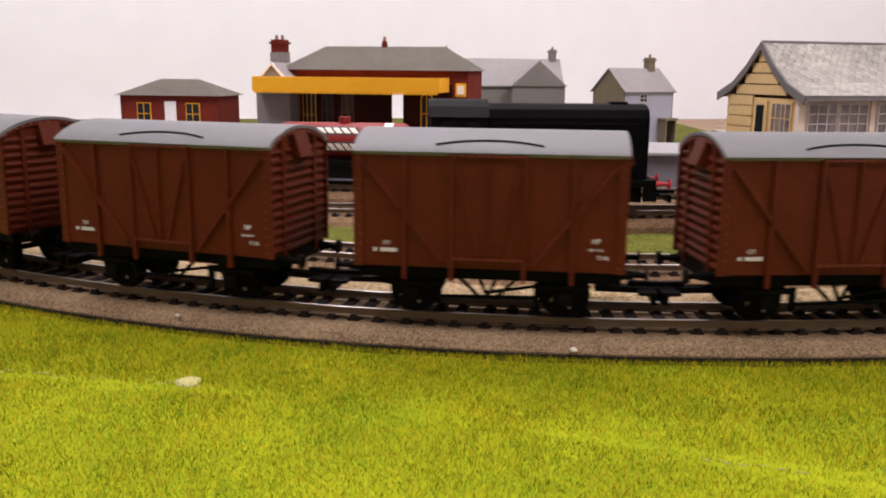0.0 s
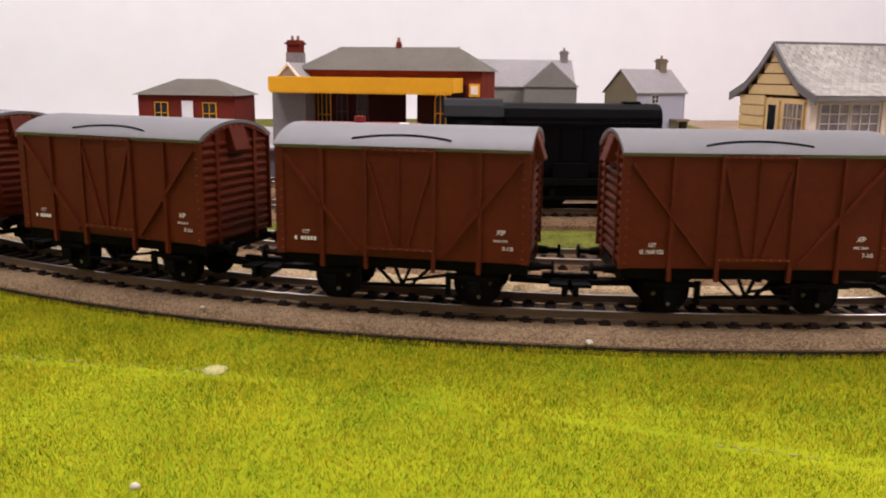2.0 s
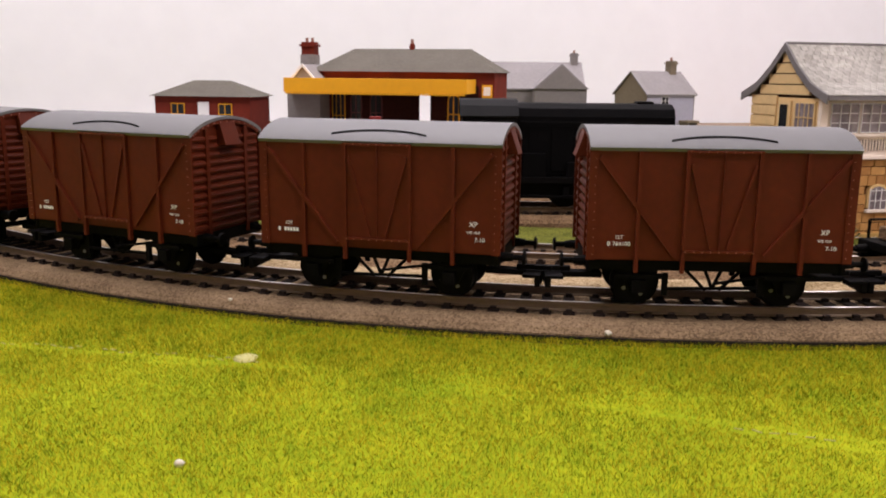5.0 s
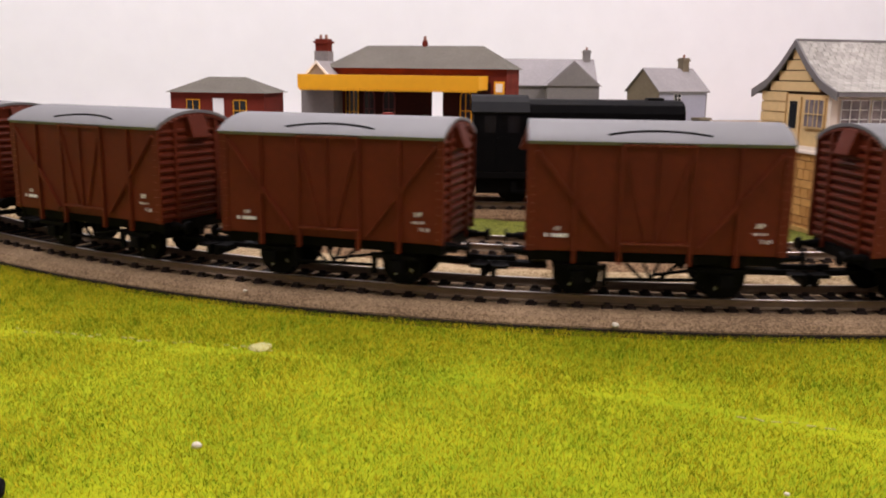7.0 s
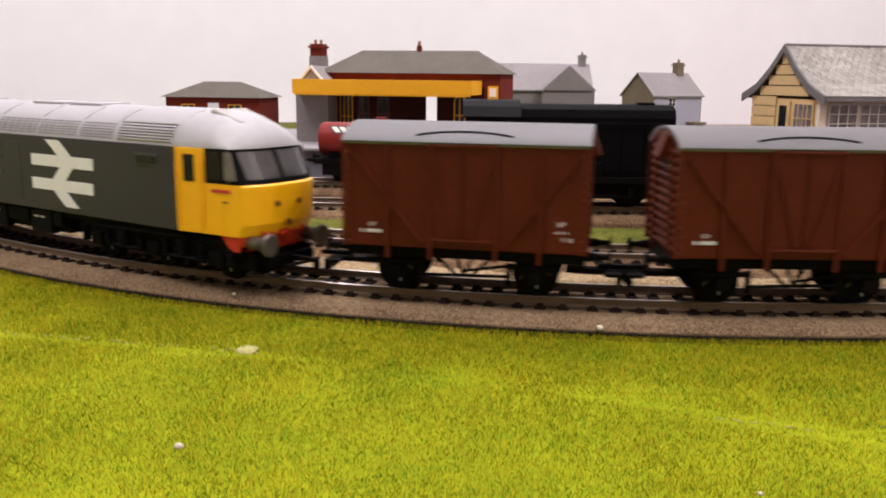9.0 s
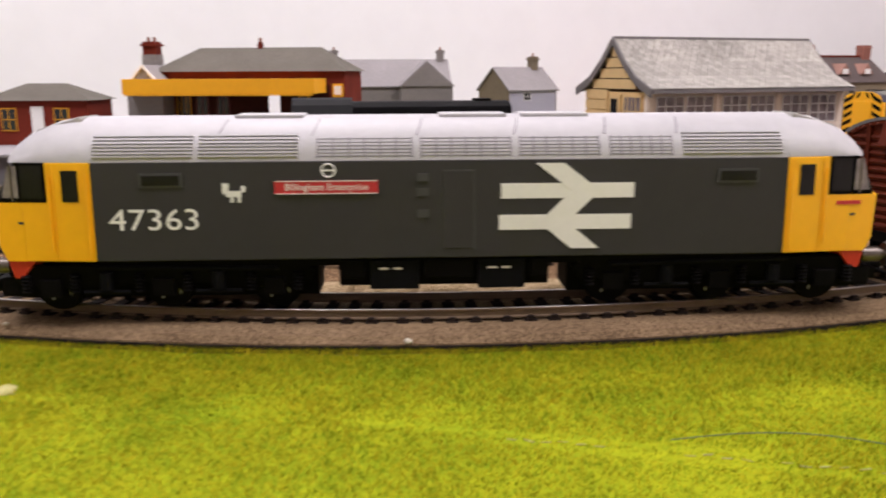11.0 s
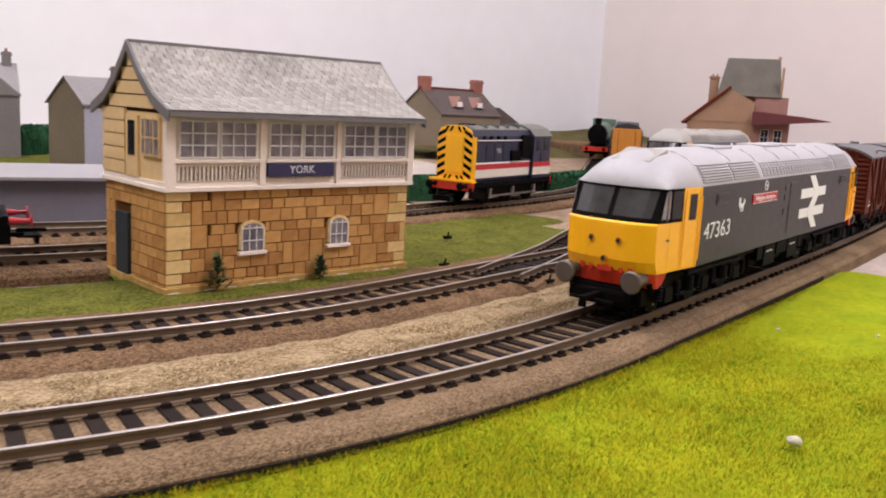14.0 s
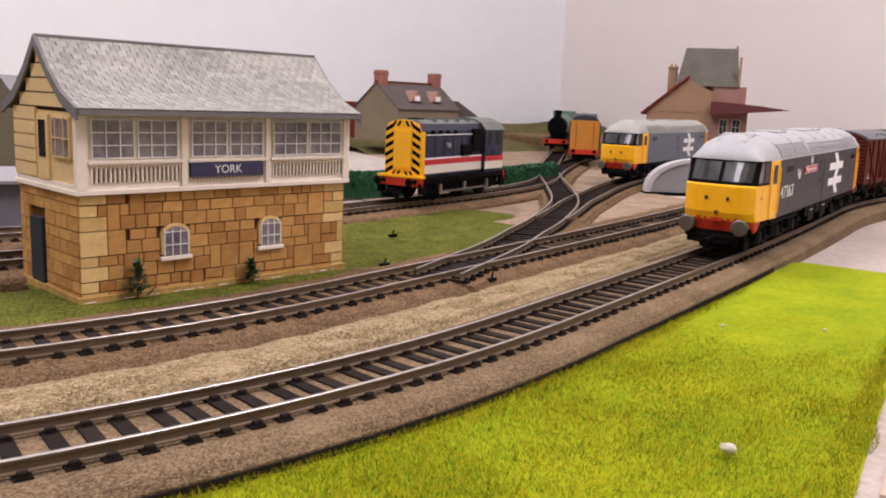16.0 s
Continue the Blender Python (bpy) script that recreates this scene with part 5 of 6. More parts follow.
# ---- signal box ----
def signal_box():
    sb = thing("signal_box", "signal box with sandstone base, cream timber upper floor, slate roof", "signal box", pose(0.1509, 0.3570, -0.0015, 0, 0, 16.5))
    L, D, H1, H2 = 0.1040, 0.0470, 0.0352, 0.0605
    part("core", bx((0.0006, L - 0.0006, 0.0006, D - 0.0006, 0, H1)), M_MORTAR, sb)
    lower = sb
    rng = random.Random(7)
    # stone courses on the front and both ends, each stone its own block
    shared = {}

    def stone(w, h, quoin):
        key = (round(w, 4), round(h, 4), quoin)
        if key not in shared:
            shared[key] = mesh_of("stone", bx((0, key[0], -0.0004, 0.0008, 0, key[1])), M_QUOIN if quoin else M_STONE, 0.00015)
        return shared[key]
    openings = [(0.0265, 0.0375, 0.0125, 0.0255), (0.0645, 0.0750, 0.0125, 0.0255)]
    heights = [0.0042, 0.0036, 0.0046, 0.0034, 0.0044, 0.0036, 0.0046, 0.0038]
    for face, length in (("front", L), ("left", D), ("right", D)):
        z = 0.0
        row = 0
        tall = []
        while z < H1 - 0.002:
            taken, tall = tall, []
            h = min(heights[row % 8], H1 - z)
            x = 0.0
            first = True
            while x < length - 0.001:
                w = rng.choice((0.0042, 0.0052, 0.0062, 0.0074, 0.0088))
                if first:
                    w = 0.0058 if row % 2 else 0.0088
                if length - x - w < 0.003:
                    w = length - x
                first = False
                if face == "front":
                    hit_open = [o for o in openings if z < o[3] - 0.0032 and z + h > o[2] + 0.001 and x < o[1] and x + w > o[0]]
                elif face == "left":
                    hit_open = [o for o in ((0.0260, 0.0390, 0, 0.0265),) if z < o[3] - 0.001 and x < o[1] and x + w > o[0]]
                else:
                    hit_open = []
                spans = [(x, x + w)]
                for o in taken:
                    spans = [s for a, b in spans for s in ((a, min(b, o[0])), (max(a, o[1]), b)) if s[1] - s[0] > 0.0012]
                h2 = min(heights[(row + 1) % 8], H1 - z - h)
                clear = all(not (z + h < o[3] + 0.004 and x < o[1] and x + w > o[0]) for o in openings) if face == "front" else x > 0.042
                double = spans == [(x, x + w)] and not hit_open and clear and h2 > 0.002 and rng.random() < 0.22
                if double:
                    tall.append((x, x + w))
                for o in hit_open:
                    spans = [s for a, b in spans for s in ((a, min(b, o[0])), (max(a, o[1]), b)) if s[1] - s[0] > 0.0012]
                for a, b in spans:
                    me = stone(b - a - 0.00035, h + (h2 if double else 0) - 0.00035, face == "front" and (a < 0.0005 or b > length - 0.0005))
                    if face == "front":
                        m = pose(a, 0.0, z)
                    elif face == "left":
                        m = Matrix.Translation((0.0, a + (b - a), z)) @ pose(0, 0, 0, 0, 0, -90)
                    else:
                        m = Matrix.Translation((L, a, z)) @ pose(0, 0, 0, 0, 0, 90)
                    piece("stone", me, lower, m)
                x += w
            z += h
            row += 1
    part("plinth", bx((-0.0012, L + 0.0012, -0.0012, D + 0.0006, -0.0005, 0.0030)), M_PLINTH, sb, "plain stained buff plinth", bevel=0.0002)
    # arched ground floor windows
    for x0, x1, z0, z1 in openings:
        c, half, spring = (x0 + x1) / 2, (x1 - x0) / 2 - 0.0012, z1 - 0.0052
        arch = [(c - half, z0 + 0.0012), (c + half, z0 + 0.0012), (c + half, spring)] + [(c + half * math.cos(a), spring + 0.0032 * math.sin(a)) for a in (0.5, 1.0, 1.57, 2.1, 2.6)] + [(c - half, spring)]
        outer = [(c + (x - c) * 1.22, z0 + (z - z0) * 1.06 + 0.0004) for x, z in arch]
        bm = bmesh.new()
        loft(bm, [[(x, y, z) for x, z in outer] for y in (-0.0008, 0.0006)])
        win = part("window", bm, M_QUOIN, sb, "small arched window with buff stone surround")
        bm = bmesh.new()
        loft(bm, [[(x, y, z) for x, z in arch] for y in (-0.0010, -0.0007)])
        part("pane", bm, M_PANE, win)
        bars = [(c - half + 2 * half * k / 3 - 0.00014, c - half + 2 * half * k / 3 + 0.00014, -0.0013, -0.0009, z0 + 0.0012, spring + 0.0024) for k in (0, 1, 2, 3)]
        bars += [(c - half, c + half, -0.0013, -0.0009, z - 0.00014, z + 0.00014) for z in (z0 + 0.0048, z0 + 0.0092)]
        part("glazing_bar", bx(*bars), M_WHITE, win)
        part("sill", bx((x0 - 0.0002, x1 + 0.0002, -0.0016, 0.0004, z0 - 0.0004, z0 + 0.0010)), M_CREAM, win, "white stone sill", bevel=0.0003)
    part("door", bx((-0.0010, 0.0004, 0.0275, 0.0375, 0.0, 0.0250)), M_DOOR, sb, "dark slate blue wooden door", bevel=0.0002)
    # upper floor
    U = 0.0012
    part("floor_band", bx((-0.0016, L + 0.0016, -0.0020, D + 0.001, H1, H1 + 0.0016)), M_CREAM, sb, "projecting cream floor band", bevel=0.0003)
    part("band_board", bx((-U, L + U, -U, D, H1 + 0.0016, H1 + 0.0032)), M_CREAM, sb)
    up = part("upper_wall", bx((-0.0006, L + 0.0006, -0.0006, D, H1 + 0.0030, H2)), M_BUFFWOOD, sb)
    # front bays: boarded panels below, windows above
    zp0, zp1, zw0, zw1 = H1 + 0.0034, H1 + 0.0098, H1 + 0.0108, H2 - 0.0012
    part("front_boarding", bx((-U, L + U, -0.0012, 0.0, H1 + 0.0030, H2)), M_CREAM, up)
    bays = [(0.0030, 0.0330), (0.0370, 0.0660), (0.0695, 0.1015)]
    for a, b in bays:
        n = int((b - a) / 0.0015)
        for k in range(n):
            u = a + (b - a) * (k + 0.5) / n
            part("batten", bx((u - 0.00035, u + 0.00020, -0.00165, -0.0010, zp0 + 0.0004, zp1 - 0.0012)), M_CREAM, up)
            # dark brown strip painted in for the shade between two battens
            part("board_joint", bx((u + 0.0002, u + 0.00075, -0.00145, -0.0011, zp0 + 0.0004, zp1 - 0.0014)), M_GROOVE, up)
        win = part("window", bx((a, b, -0.0015, -0.0011, zw0, zw1)), M_CREAM, sb, "wide sliding sash window with white bars")
        half = (b - a) / 2
        for q in (0, 1):
            s0, s1 = a + half * q + 0.0007, a + half * (q + 1) - 0.0007
            pane = part("pane", bx((s0, s1, -0.0018, -0.0014, zw0 + 0.0007, zw1 - 0.0007)), M_PANE, win)
            bars = [(s0 + (s1 - s0) * k / 3 - 0.00018, s0 + (s1 - s0) * k / 3 + 0.00018, -0.0022, -0.0017, zw0 + 0.0006, zw1 - 0.0006) for k in (0, 1, 2, 3)]
            bars += [(s0, s1, -0.0022, -0.0017, zw0 + 0.0007 + (zw1 - zw0 - 0.0014) * k / 3 - 0.00018, zw0 + 0.0007 + (zw1 - zw0 - 0.0014) * k / 3 + 0.00018) for k in (0, 1, 2, 3)]
            part("glazing_bar", bx(*bars), M_WHITE, pane)
        part("sill", bx((a - 0.0008, b + 0.0008, -0.0026, -0.0008, zw0 - 0.0012, zw0)), M_CREAM, win, bevel=0.0002)
    for a, b in ((-0.0012, 0.0024), (0.0338, 0.0362), (0.0668, 0.0688), (0.1022, 0.1052)):
        part("post", bx((a, b, -0.0020, -0.0008, H1 + 0.0016, H2 - 0.0006)), M_CREAM, sb, bevel=0.0002)
    sign = part("name_board", bx((0.0367, 0.0653, -0.0028, -0.0014, zp0 + 0.0012, zp1 - 0.0004)), M_NAVY, sb, "dark blue name board with white letters", bevel=0.0002)
    lettering("station_name", "YORK", 0.0040, M_WHITE, sign, Matrix.Translation((0.0510, -0.00285, (zp0 + zp1) / 2 + 0.0004)) @ pose(0, 0, 0, 90, 0, 0))
    # left end: weatherboards, door and window
    for k in range(9):
        z = H1 + 0.0036 + 0.0046 * k
        half = D / 2 if z + 0.004 < H2 else float(np.interp(z + 0.0058, [0.0612, 0.0663, 0.0737, 0.0835], [0.0300, 0.0190, 0.0095, 0.0008]))
        half = min(half, D / 2)
        for ux, sgn in ((-0.0006, -1), (L + 0.0006, 1)):
            c = D / 2
            board = part("weatherboard", bx((*sorted((ux, ux + sgn * 0.0009)), max(0.0285 if (sgn < 0 and z < H2 - 0.002) else c - half, c - half), c + half, z, z + 0.0041)), M_BUFFWOOD, up)
    bm = bmesh.new()
    loft(bm, [[(x, 0, H2 - 0.0002), (x, D, H2 - 0.0002), (x, D / 2, H2 + 0.0235)] for x in (0.0, L)])
    part("gable", bm, M_GROOVE, sb)
    for ux in (-0.0016,):
        w = part("end_window", bx((ux, -0.0006, 0.0018, 0.0152, H1 + 0.0110, H2 - 0.0014)), M_BUFFWOOD, sb, "buff framed end window")
        for q in (0, 1):
            part("pane", bx((ux - 0.0002, ux + 0.0002, 0.0026 + 0.0062 * q, 0.0080 + 0.0062 * q, H1 + 0.0118, H2 - 0.0022)), M_PANE, w)
            part("glazing_bar", bx((ux - 0.0005, ux, 0.0051 + 0.0062 * q, 0.0055 + 0.0062 * q, H1 + 0.0114, H2 - 0.0018), (ux - 0.0005, ux, 0.0024 + 0.0062 * q, 0.0082 + 0.0062 * q, H1 + 0.0170, H1 + 0.0174)), M_BUFFWOOD, w)
        d = part("end_door", bx((ux, -0.0006, 0.0180, 0.0270, H1 + 0.0034, H2 - 0.0012)), M_BUFFWOOD, sb)
        part("pane", bx((ux - 0.0003, ux, 0.0200, 0.0250, H1 + 0.0105, H2 - 0.0030)), M_WINDARK, d)
    # roof: slates on two flared slopes
    apex_z, eave_z, over = 0.0835, 0.0615, 0.0022
    ya, yc = -0.0068, D / 2
    slope_pts = [(yc, apex_z), (yc - 0.0095, apex_z - 0.0098), (yc - 0.0190, apex_z - 0.0172), (ya, eave_z)]
    for side in (-1, 1):
        bm = bmesh.new()
        pts = [(yc + side * -1 * (yc - y), z) for y, z in slope_pts]
        loft(bm, [[(x, y, z) for y, z in pts] + [(x, y, z - 0.0012) for y, z in pts[::-1]] for x in (-over, L + over)])
        slope = part("roof_slope", bm, M_SLATEDK, sb, "grey stone slate roof slope")
        if side > 0:
            facing = slope
    total, acc = 0.0, []
    for (y0, z0), (y1, z1) in zip(slope_pts, slope_pts[1:]):
        d = math.hypot(y1 - y0, z1 - z0)
        acc.append((total, total + d, y0, z0, y1, z1))
        total += d

    def along(d):
        for a, b, y0, z0, y1, z1 in acc:
            if d <= b + 1e-9:
                u = (d - a) / (b - a)
                return y0 + (y1 - y0) * u, z0 + (z1 - z0) * u, math.atan2(z1 - z0, y1 - y0)
        return y1, z1, math.atan2(z1 - z0, y1 - y0)
    courses, n_row = 15, 31
    step = total / courses
    wide = (L + 2 * over) / n_row
    slate = mesh_of("slate", bx((0.00012, wide - 0.00012, -0.00005, step * 1.04, 0.0, 0.00032)), M_SLATE)
    joined = bmesh.new()
    for r in range(courses):
        y, z, ang = along((r + 1) * step)
        ym, zm, _ = along(r * step)
        tilt = math.degrees(math.atan2(zm - z, ym - y))
        for c in range(n_row + (r % 2)):
            x = -over + wide * (c - 0.5 * (r % 2))
            if x < -over - 1e-6 or x + wide > L + over + 1e-6:
                cut = Matrix.Translation((0, y, z + 0.0004)) @ pose(0, 0, 0, tilt, 0, 0)
                box(joined, max(x, -over) + 0.0001, min(x + wide, L + over) - 0.0001, -0.00005, step * 1.04, 0, 0.00032, m=cut)
                continue
            m = Matrix.Translation((x, y, z + 0.0004)) @ pose(0, 0, 0, tilt, 0, 0) @ pose(0, 0, rng.uniform(0, 0.0001))
            if r >= courses - 9:
                piece("slate", slate, facing, m)
            else:
                box(joined, 0.00012, wide - 0.00012, -0.00005, step * 1.04, 0, 0.00032, m=m)
    up_slates = part("slate_course", joined, M_SLATE_COURSE, facing)
    up_slates["kind"] = "stuff"
    part("ridge", bx((-over, L + over, yc - 0.0012, yc + 0.0012, apex_z - 0.0004, apex_z + 0.0008)), M_FASCIA, sb, bevel=0.0003)
    for x in (-over - 0.0008, L + over):
        for side in (-1, 1):
            bm = bmesh.new()
            pts = [(yc - side * (yc - y), z) for y, z in slope_pts]
            loft(bm, [[(xx, y, z + 0.0006) for y, z in pts] + [(xx, y, z - 0.0030) for y, z in pts[::-1]] for xx in (x, x + 0.0008)])
            part("bargeboard", bm, M_FASCIA, sb, "dark grey bargeboard")
    for y in (ya - 0.0006, D - ya - 0.0002):
        part("gutter", bx((-over, L + over, y, y + 0.0008, eave_z - 0.0014, eave_z + 0.0002)), M_FASCIA, sb)
    return sb


signal_box()


def base_trim():
    """Frayed pale card edge along the foot of the signal box."""
    bm = bmesh.new()
    pts = [Vector((0.104 * k / 40, -0.0010 - 0.0006 * noise.noise((k * 0.6, 0, 0)), 0.0006 + 0.0006 * noise.noise((k * 0.5, 3, 0)))) for k in range(41)]
    for p, q in zip(pts, pts[1:]):
        tube(bm, p, q, 0.00022, 5)
    solid("card_edge", bm, M_CREAM, "frayed pale card edge at the foot of the signal box", "card edge", pose(0.1509, 0.3570, -0.0008, 0, 0, 16.5), kind="structure")


base_trim()


def bush(x, y, h, label):
    rng = random.Random(int(x * 1e4))
    b = thing("small_bush", label, "bush", pose(x, y, -0.0005), group="little shrubs at the signal box")
    bm = bmesh.new()
    tube(bm, (0, 0, 0), (0, 0, h * 0.8), 0.0004, 5, 0.0002)
    part("stem", bm, M_EARTH, b)
    bm = bmesh.new()
    for k in range(190):
        z = h * (0.08 + 0.9 * rng.random())
        r = (h * 0.45) * (1.05 - z / h)
        a = rng.random() * 6.283
        p = Vector((r * math.cos(a) * rng.random(), r * math.sin(a) * rng.random(), z))
        d = Vector((math.cos(a), math.sin(a), rng.uniform(0.1, 1.0))) * 0.0016
        s = Vector((-math.sin(a), math.cos(a), 0)) * 0.0007
        vs = [bm.verts.new(q) for q in (p - s, p + s, p + d)]
        bm.faces.new(vs)
    part("leaves", bm, M_BUSH, b)


bush(0.168, 0.3585, 0.0125, "small dark green lichen shrub against the stone wall")
bush(0.209, 0.3705, 0.0090, "small dark green lichen shrub against the stone wall")


# ---- station, platform and houses ----
def platform():
    p = thing("platform", "long grey walled station platform with white top", "platform", kind="structure")
    part("platform_wall", bx((-1.0, 0.026, 0.528, 0.72, -0.003, 0.0200), (0.026, 0.30, 0.528, 0.600, -0.003, 0.0200)), M_PLATWALL, p)
    part("platform_top", bx((-1.0, 0.026, 0.524, 0.724, 0.0200, 0.0218)), M_PLATTOP, p, bevel=0.0004)
    part("platform_top", bx((0.0261, 0.30, 0.524, 0.604, 0.0200, 0.0218)), M_PLATTOP, p, bevel=0.0004)
    solid("ground", slab([(-1.0, 0.606), (0.299, 0.606), (0.299, 1.30), (-1.0, 0.975)], -0.0034, 0.0040), M_GREEN, "dull green scatter grass behind the platform", "ground", kind="structure")


platform()
PZ = 0.0218


def hip_roof(bm, x0, x1, y0, y1, z0, z1, inset):
    yc = (y0 + y1) / 2
    base = [bm.verts.new(p) for p in ((x0, y0, z0), (x1, y0, z0), (x1, y1, z0), (x0, y1, z0))]
    top = [bm.verts.new((x0 + inset, yc, z1)), bm.verts.new((x1 - inset, yc, z1))]
    for f in ((base[0], base[1], top[1], top[0]), (base[1], base[2], top[1]), (base[2], base[3], top[0], top[1]), (base[3], base[0], top[0]), base[::-1]):
        bm.faces.new(f)


def gable_roof(bm, x0, x1, y0, y1, z0, z1, thick=0.0012):
    yc = (y0 + y1) / 2
    loft(bm, [[(x, y0, z0), (x, yc, z1), (x, y1, z0), (x, y1, z0 - thick), (x, yc, z1 - thick), (x, y0, z0 - thick)] for x in (x0, x1)])


def chimney(parent, x, y, z0, z1, w, material, pots=1):
    c = part("chimney", bx((x - w, x + w, y - w, y + w, z0, z1), (x - w * 1.25, x + w * 1.25, y - w * 1.25, y + w * 1.25, z1 - 0.003, z1 - 0.0015)), material, parent)
    bm = bmesh.new()
    for k in range(pots):
        u = (k - (pots - 1) / 2) * w * 0.9
        tube(bm, (x + u, y, z1), (x + u, y, z1 + 0.0030), 0.0012, 8, 0.0010)
    part("chimney_pot", bm, M_PINKBRICK, c)


def window(parent, a, b, y, z0, z1, frame_m=None, cols=2):
    """A framed window on a wall that faces -y."""
    w = part("window", bx((a, b, y - 0.0005, y + 0.0002, z0, z1)), frame_m or M_WHITE, parent)
    part("pane", bx((a + 0.0006, b - 0.0006, y - 0.0007, y - 0.0004, z0 + 0.0006, z1 - 0.0006)), M_WINDARK, w)
    bars = [(a + (b - a) * k / cols - 0.0002, a + (b - a) * k / cols + 0.0002, y - 0.0009, y - 0.0006, z0, z1) for k in range(1, cols)]
    part("glazing_bar", bx(*bars, (a, b, y - 0.0009, y - 0.0006, (z0 + z1) / 2 - 0.0002, (z0 + z1) / 2 + 0.0002)), frame_m or M_WHITE, w)


def arched_window(parent, a, b, y, z0, z1, frame_m):
    """A round-headed window with a raised frame on a wall that faces -y."""
    c, r = (a + b) / 2, (b - a) / 2

    def head(q):
        return [(c - r * q, z0 + r * (1 - q)), (c + r * q, z0 + r * (1 - q))] + [(c + r * q * math.cos(t * math.pi / 8), z1 - r + r * q * math.sin(t * math.pi / 8)) for t in range(9)]
    bm = bmesh.new()
    loft(bm, [[(x, yy, z) for x, z in head(1.0)] for yy in (y - 0.0006, y + 0.0002)])
    w = part("window", bm, frame_m, parent, "round headed window")
    bm = bmesh.new()
    loft(bm, [[(x, yy, z) for x, z in head(0.78)] for yy in (y - 0.0009, y - 0.0004)])
    part("pane", bm, M_WINDARK, w)
    zm = (z0 + z1) / 2
    part("glazing_bar", bx((c - 0.0003, c + 0.0003, y - 0.0012, y - 0.0007, z0, z1 - 0.001), (c - r * 0.8, c + r * 0.8, y - 0.0012, y - 0.0007, zm - 0.0003, zm + 0.0003)), frame_m, w)


def station():
    # origin at the right front foot of the canopy, x to its right end, y to the back
    st = thing("station_building", "red brick station building with amber canopy and green slate roof", "station", pose(0.001, 0.545, PZ, 0, 0, -11))
    L = 0.122
    Z = lambda z: z - PZ
    # two blocks with a passage through to the back, and a lintel over it
    for plan, z0 in (([(-L * 0.92, 0.030), (-0.0378, 0.030), (-0.0570, 0.082), (-L * 0.92, 0.082)], 0), ([(-0.0300, 0.030), (0.0135, 0.030), (0.0135, 0.082), (-0.0340, 0.082)], 0), ([(-0.0378, 0.030), (-0.0300, 0.030), (-0.0340, 0.082), (-0.0570, 0.082)], Z(0.0560))):
        bm = bmesh.new()
        loft(bm, [[(x, y, z) for x, y in plan] for z in (z0, Z(0.0690))])
        part("lintel" if z0 else "main_wall", bm, M_BRICK, st)
    bm = bmesh.new()
    hip_roof(bm, -L * 0.93 - 0.003, 0.0162, 0.027, 0.085, Z(0.0690), Z(0.0850), 0.024)
    part("roof", bm, M_GREENSLATE, st, "hipped green grey slate roof", bevel=0.0003)
    can = part("canopy", bx((-L, 0.0, 0.0, 0.034, Z(0.0628), Z(0.0642))), M_AMBER, st, "amber painted platform canopy")
    part("canopy_fascia", bx((-L, 0.0, -0.0010, 0.0, Z(0.0553), Z(0.0645)), (0.0, 0.0010, -0.001, 0.034, Z(0.0553), Z(0.0645)), (-L - 0.001, -L, -0.001, 0.034, Z(0.0553), Z(0.0645))), M_AMBER, can, bevel=0.0002)
    for k in range(60):
        u = -L + L * (k + 0.5) / 60
        part("valance_board", bx((u - 0.00080, u + 0.00080, -0.0011, -0.0004, Z(0.0541), Z(0.0554))), M_AMBER, can)
    part("wing_wall", bx((-L - 0.004, -L * 0.84, 0.012, 0.075, 0, Z(0.0600))), M_RENDER, st)
    bm = bmesh.new()
    for_x = (-L - 0.006, -L * 0.82)
    xc = sum(for_x) / 2
    loft(bm, [[(for_x[0], y, Z(0.0590)), (xc, y, Z(0.0735)), (for_x[1], y, Z(0.0590))] for y in (0.011, 0.078)])
    part("wing_roof", bm, M_HOUSEROOF, st, "pale slate roof of the gabled wing")
    for sgn in (-1, 1):
        bm = bmesh.new()
        e = xc + sgn * (for_x[1] - xc)
        loft(bm, [[(e, y, Z(0.0588)), (xc, y, Z(0.0738)), (xc, y, Z(0.0718)), (e, y, Z(0.0566))] for y in (0.0098, 0.0110)])
        part("bargeboard", bm, M_WHITE, st, "white painted bargeboard")
    chimney(st, xc - 0.008, 0.045, Z(0.066), Z(0.0890), 0.0046, M_BRICK, 2)
    part("chimney_base", bx((xc - 0.0132, xc - 0.0028, 0.0398, 0.0502, Z(0.066), Z(0.0805))), M_STONEGREY, st, "grey stone foot of the chimney")
    chimney(st, -0.050, 0.056, Z(0.082), Z(0.0885), 0.0014, M_BRICK, 1)
    part("poster", bx((0.0052, 0.0122, 0.0292, 0.0300, Z(0.0525), Z(0.0610))), M_AMBER, st, "yellow framed notice on the brick wall")
    part("notice_sheet", bx((0.0064, 0.0110, 0.0288, 0.0293, Z(0.0540), Z(0.0596))), M_CREAM, st)
    # sheet over the brick, its maroon darkened to carry the shade of the canopy
    part("canopy_wall", bx((-L * 0.83, -0.0378, 0.0292, 0.0302, 0, Z(0.0600)), (-0.0300, 0.0030, 0.0292, 0.0302, 0, Z(0.0600)), (-0.0378, -0.0300, 0.0292, 0.0302, Z(0.0555), Z(0.0600))), M_UNDERCANOPY, st, "maroon wall under the canopy with its shade in the colour")
    window(st, -0.1000, -0.0905, 0.0292, Z(0.024), Z(0.0540), M_AMBER, 3)
    for a, b, fm in ((-0.0868, -0.0782, M_MAROON), (-0.0728, -0.0636, M_MAROON), (-0.0180, -0.0095, M_AMBER)):
        arched_window(st, a, b, 0.0292, Z(0.028), Z(0.0545), fm)
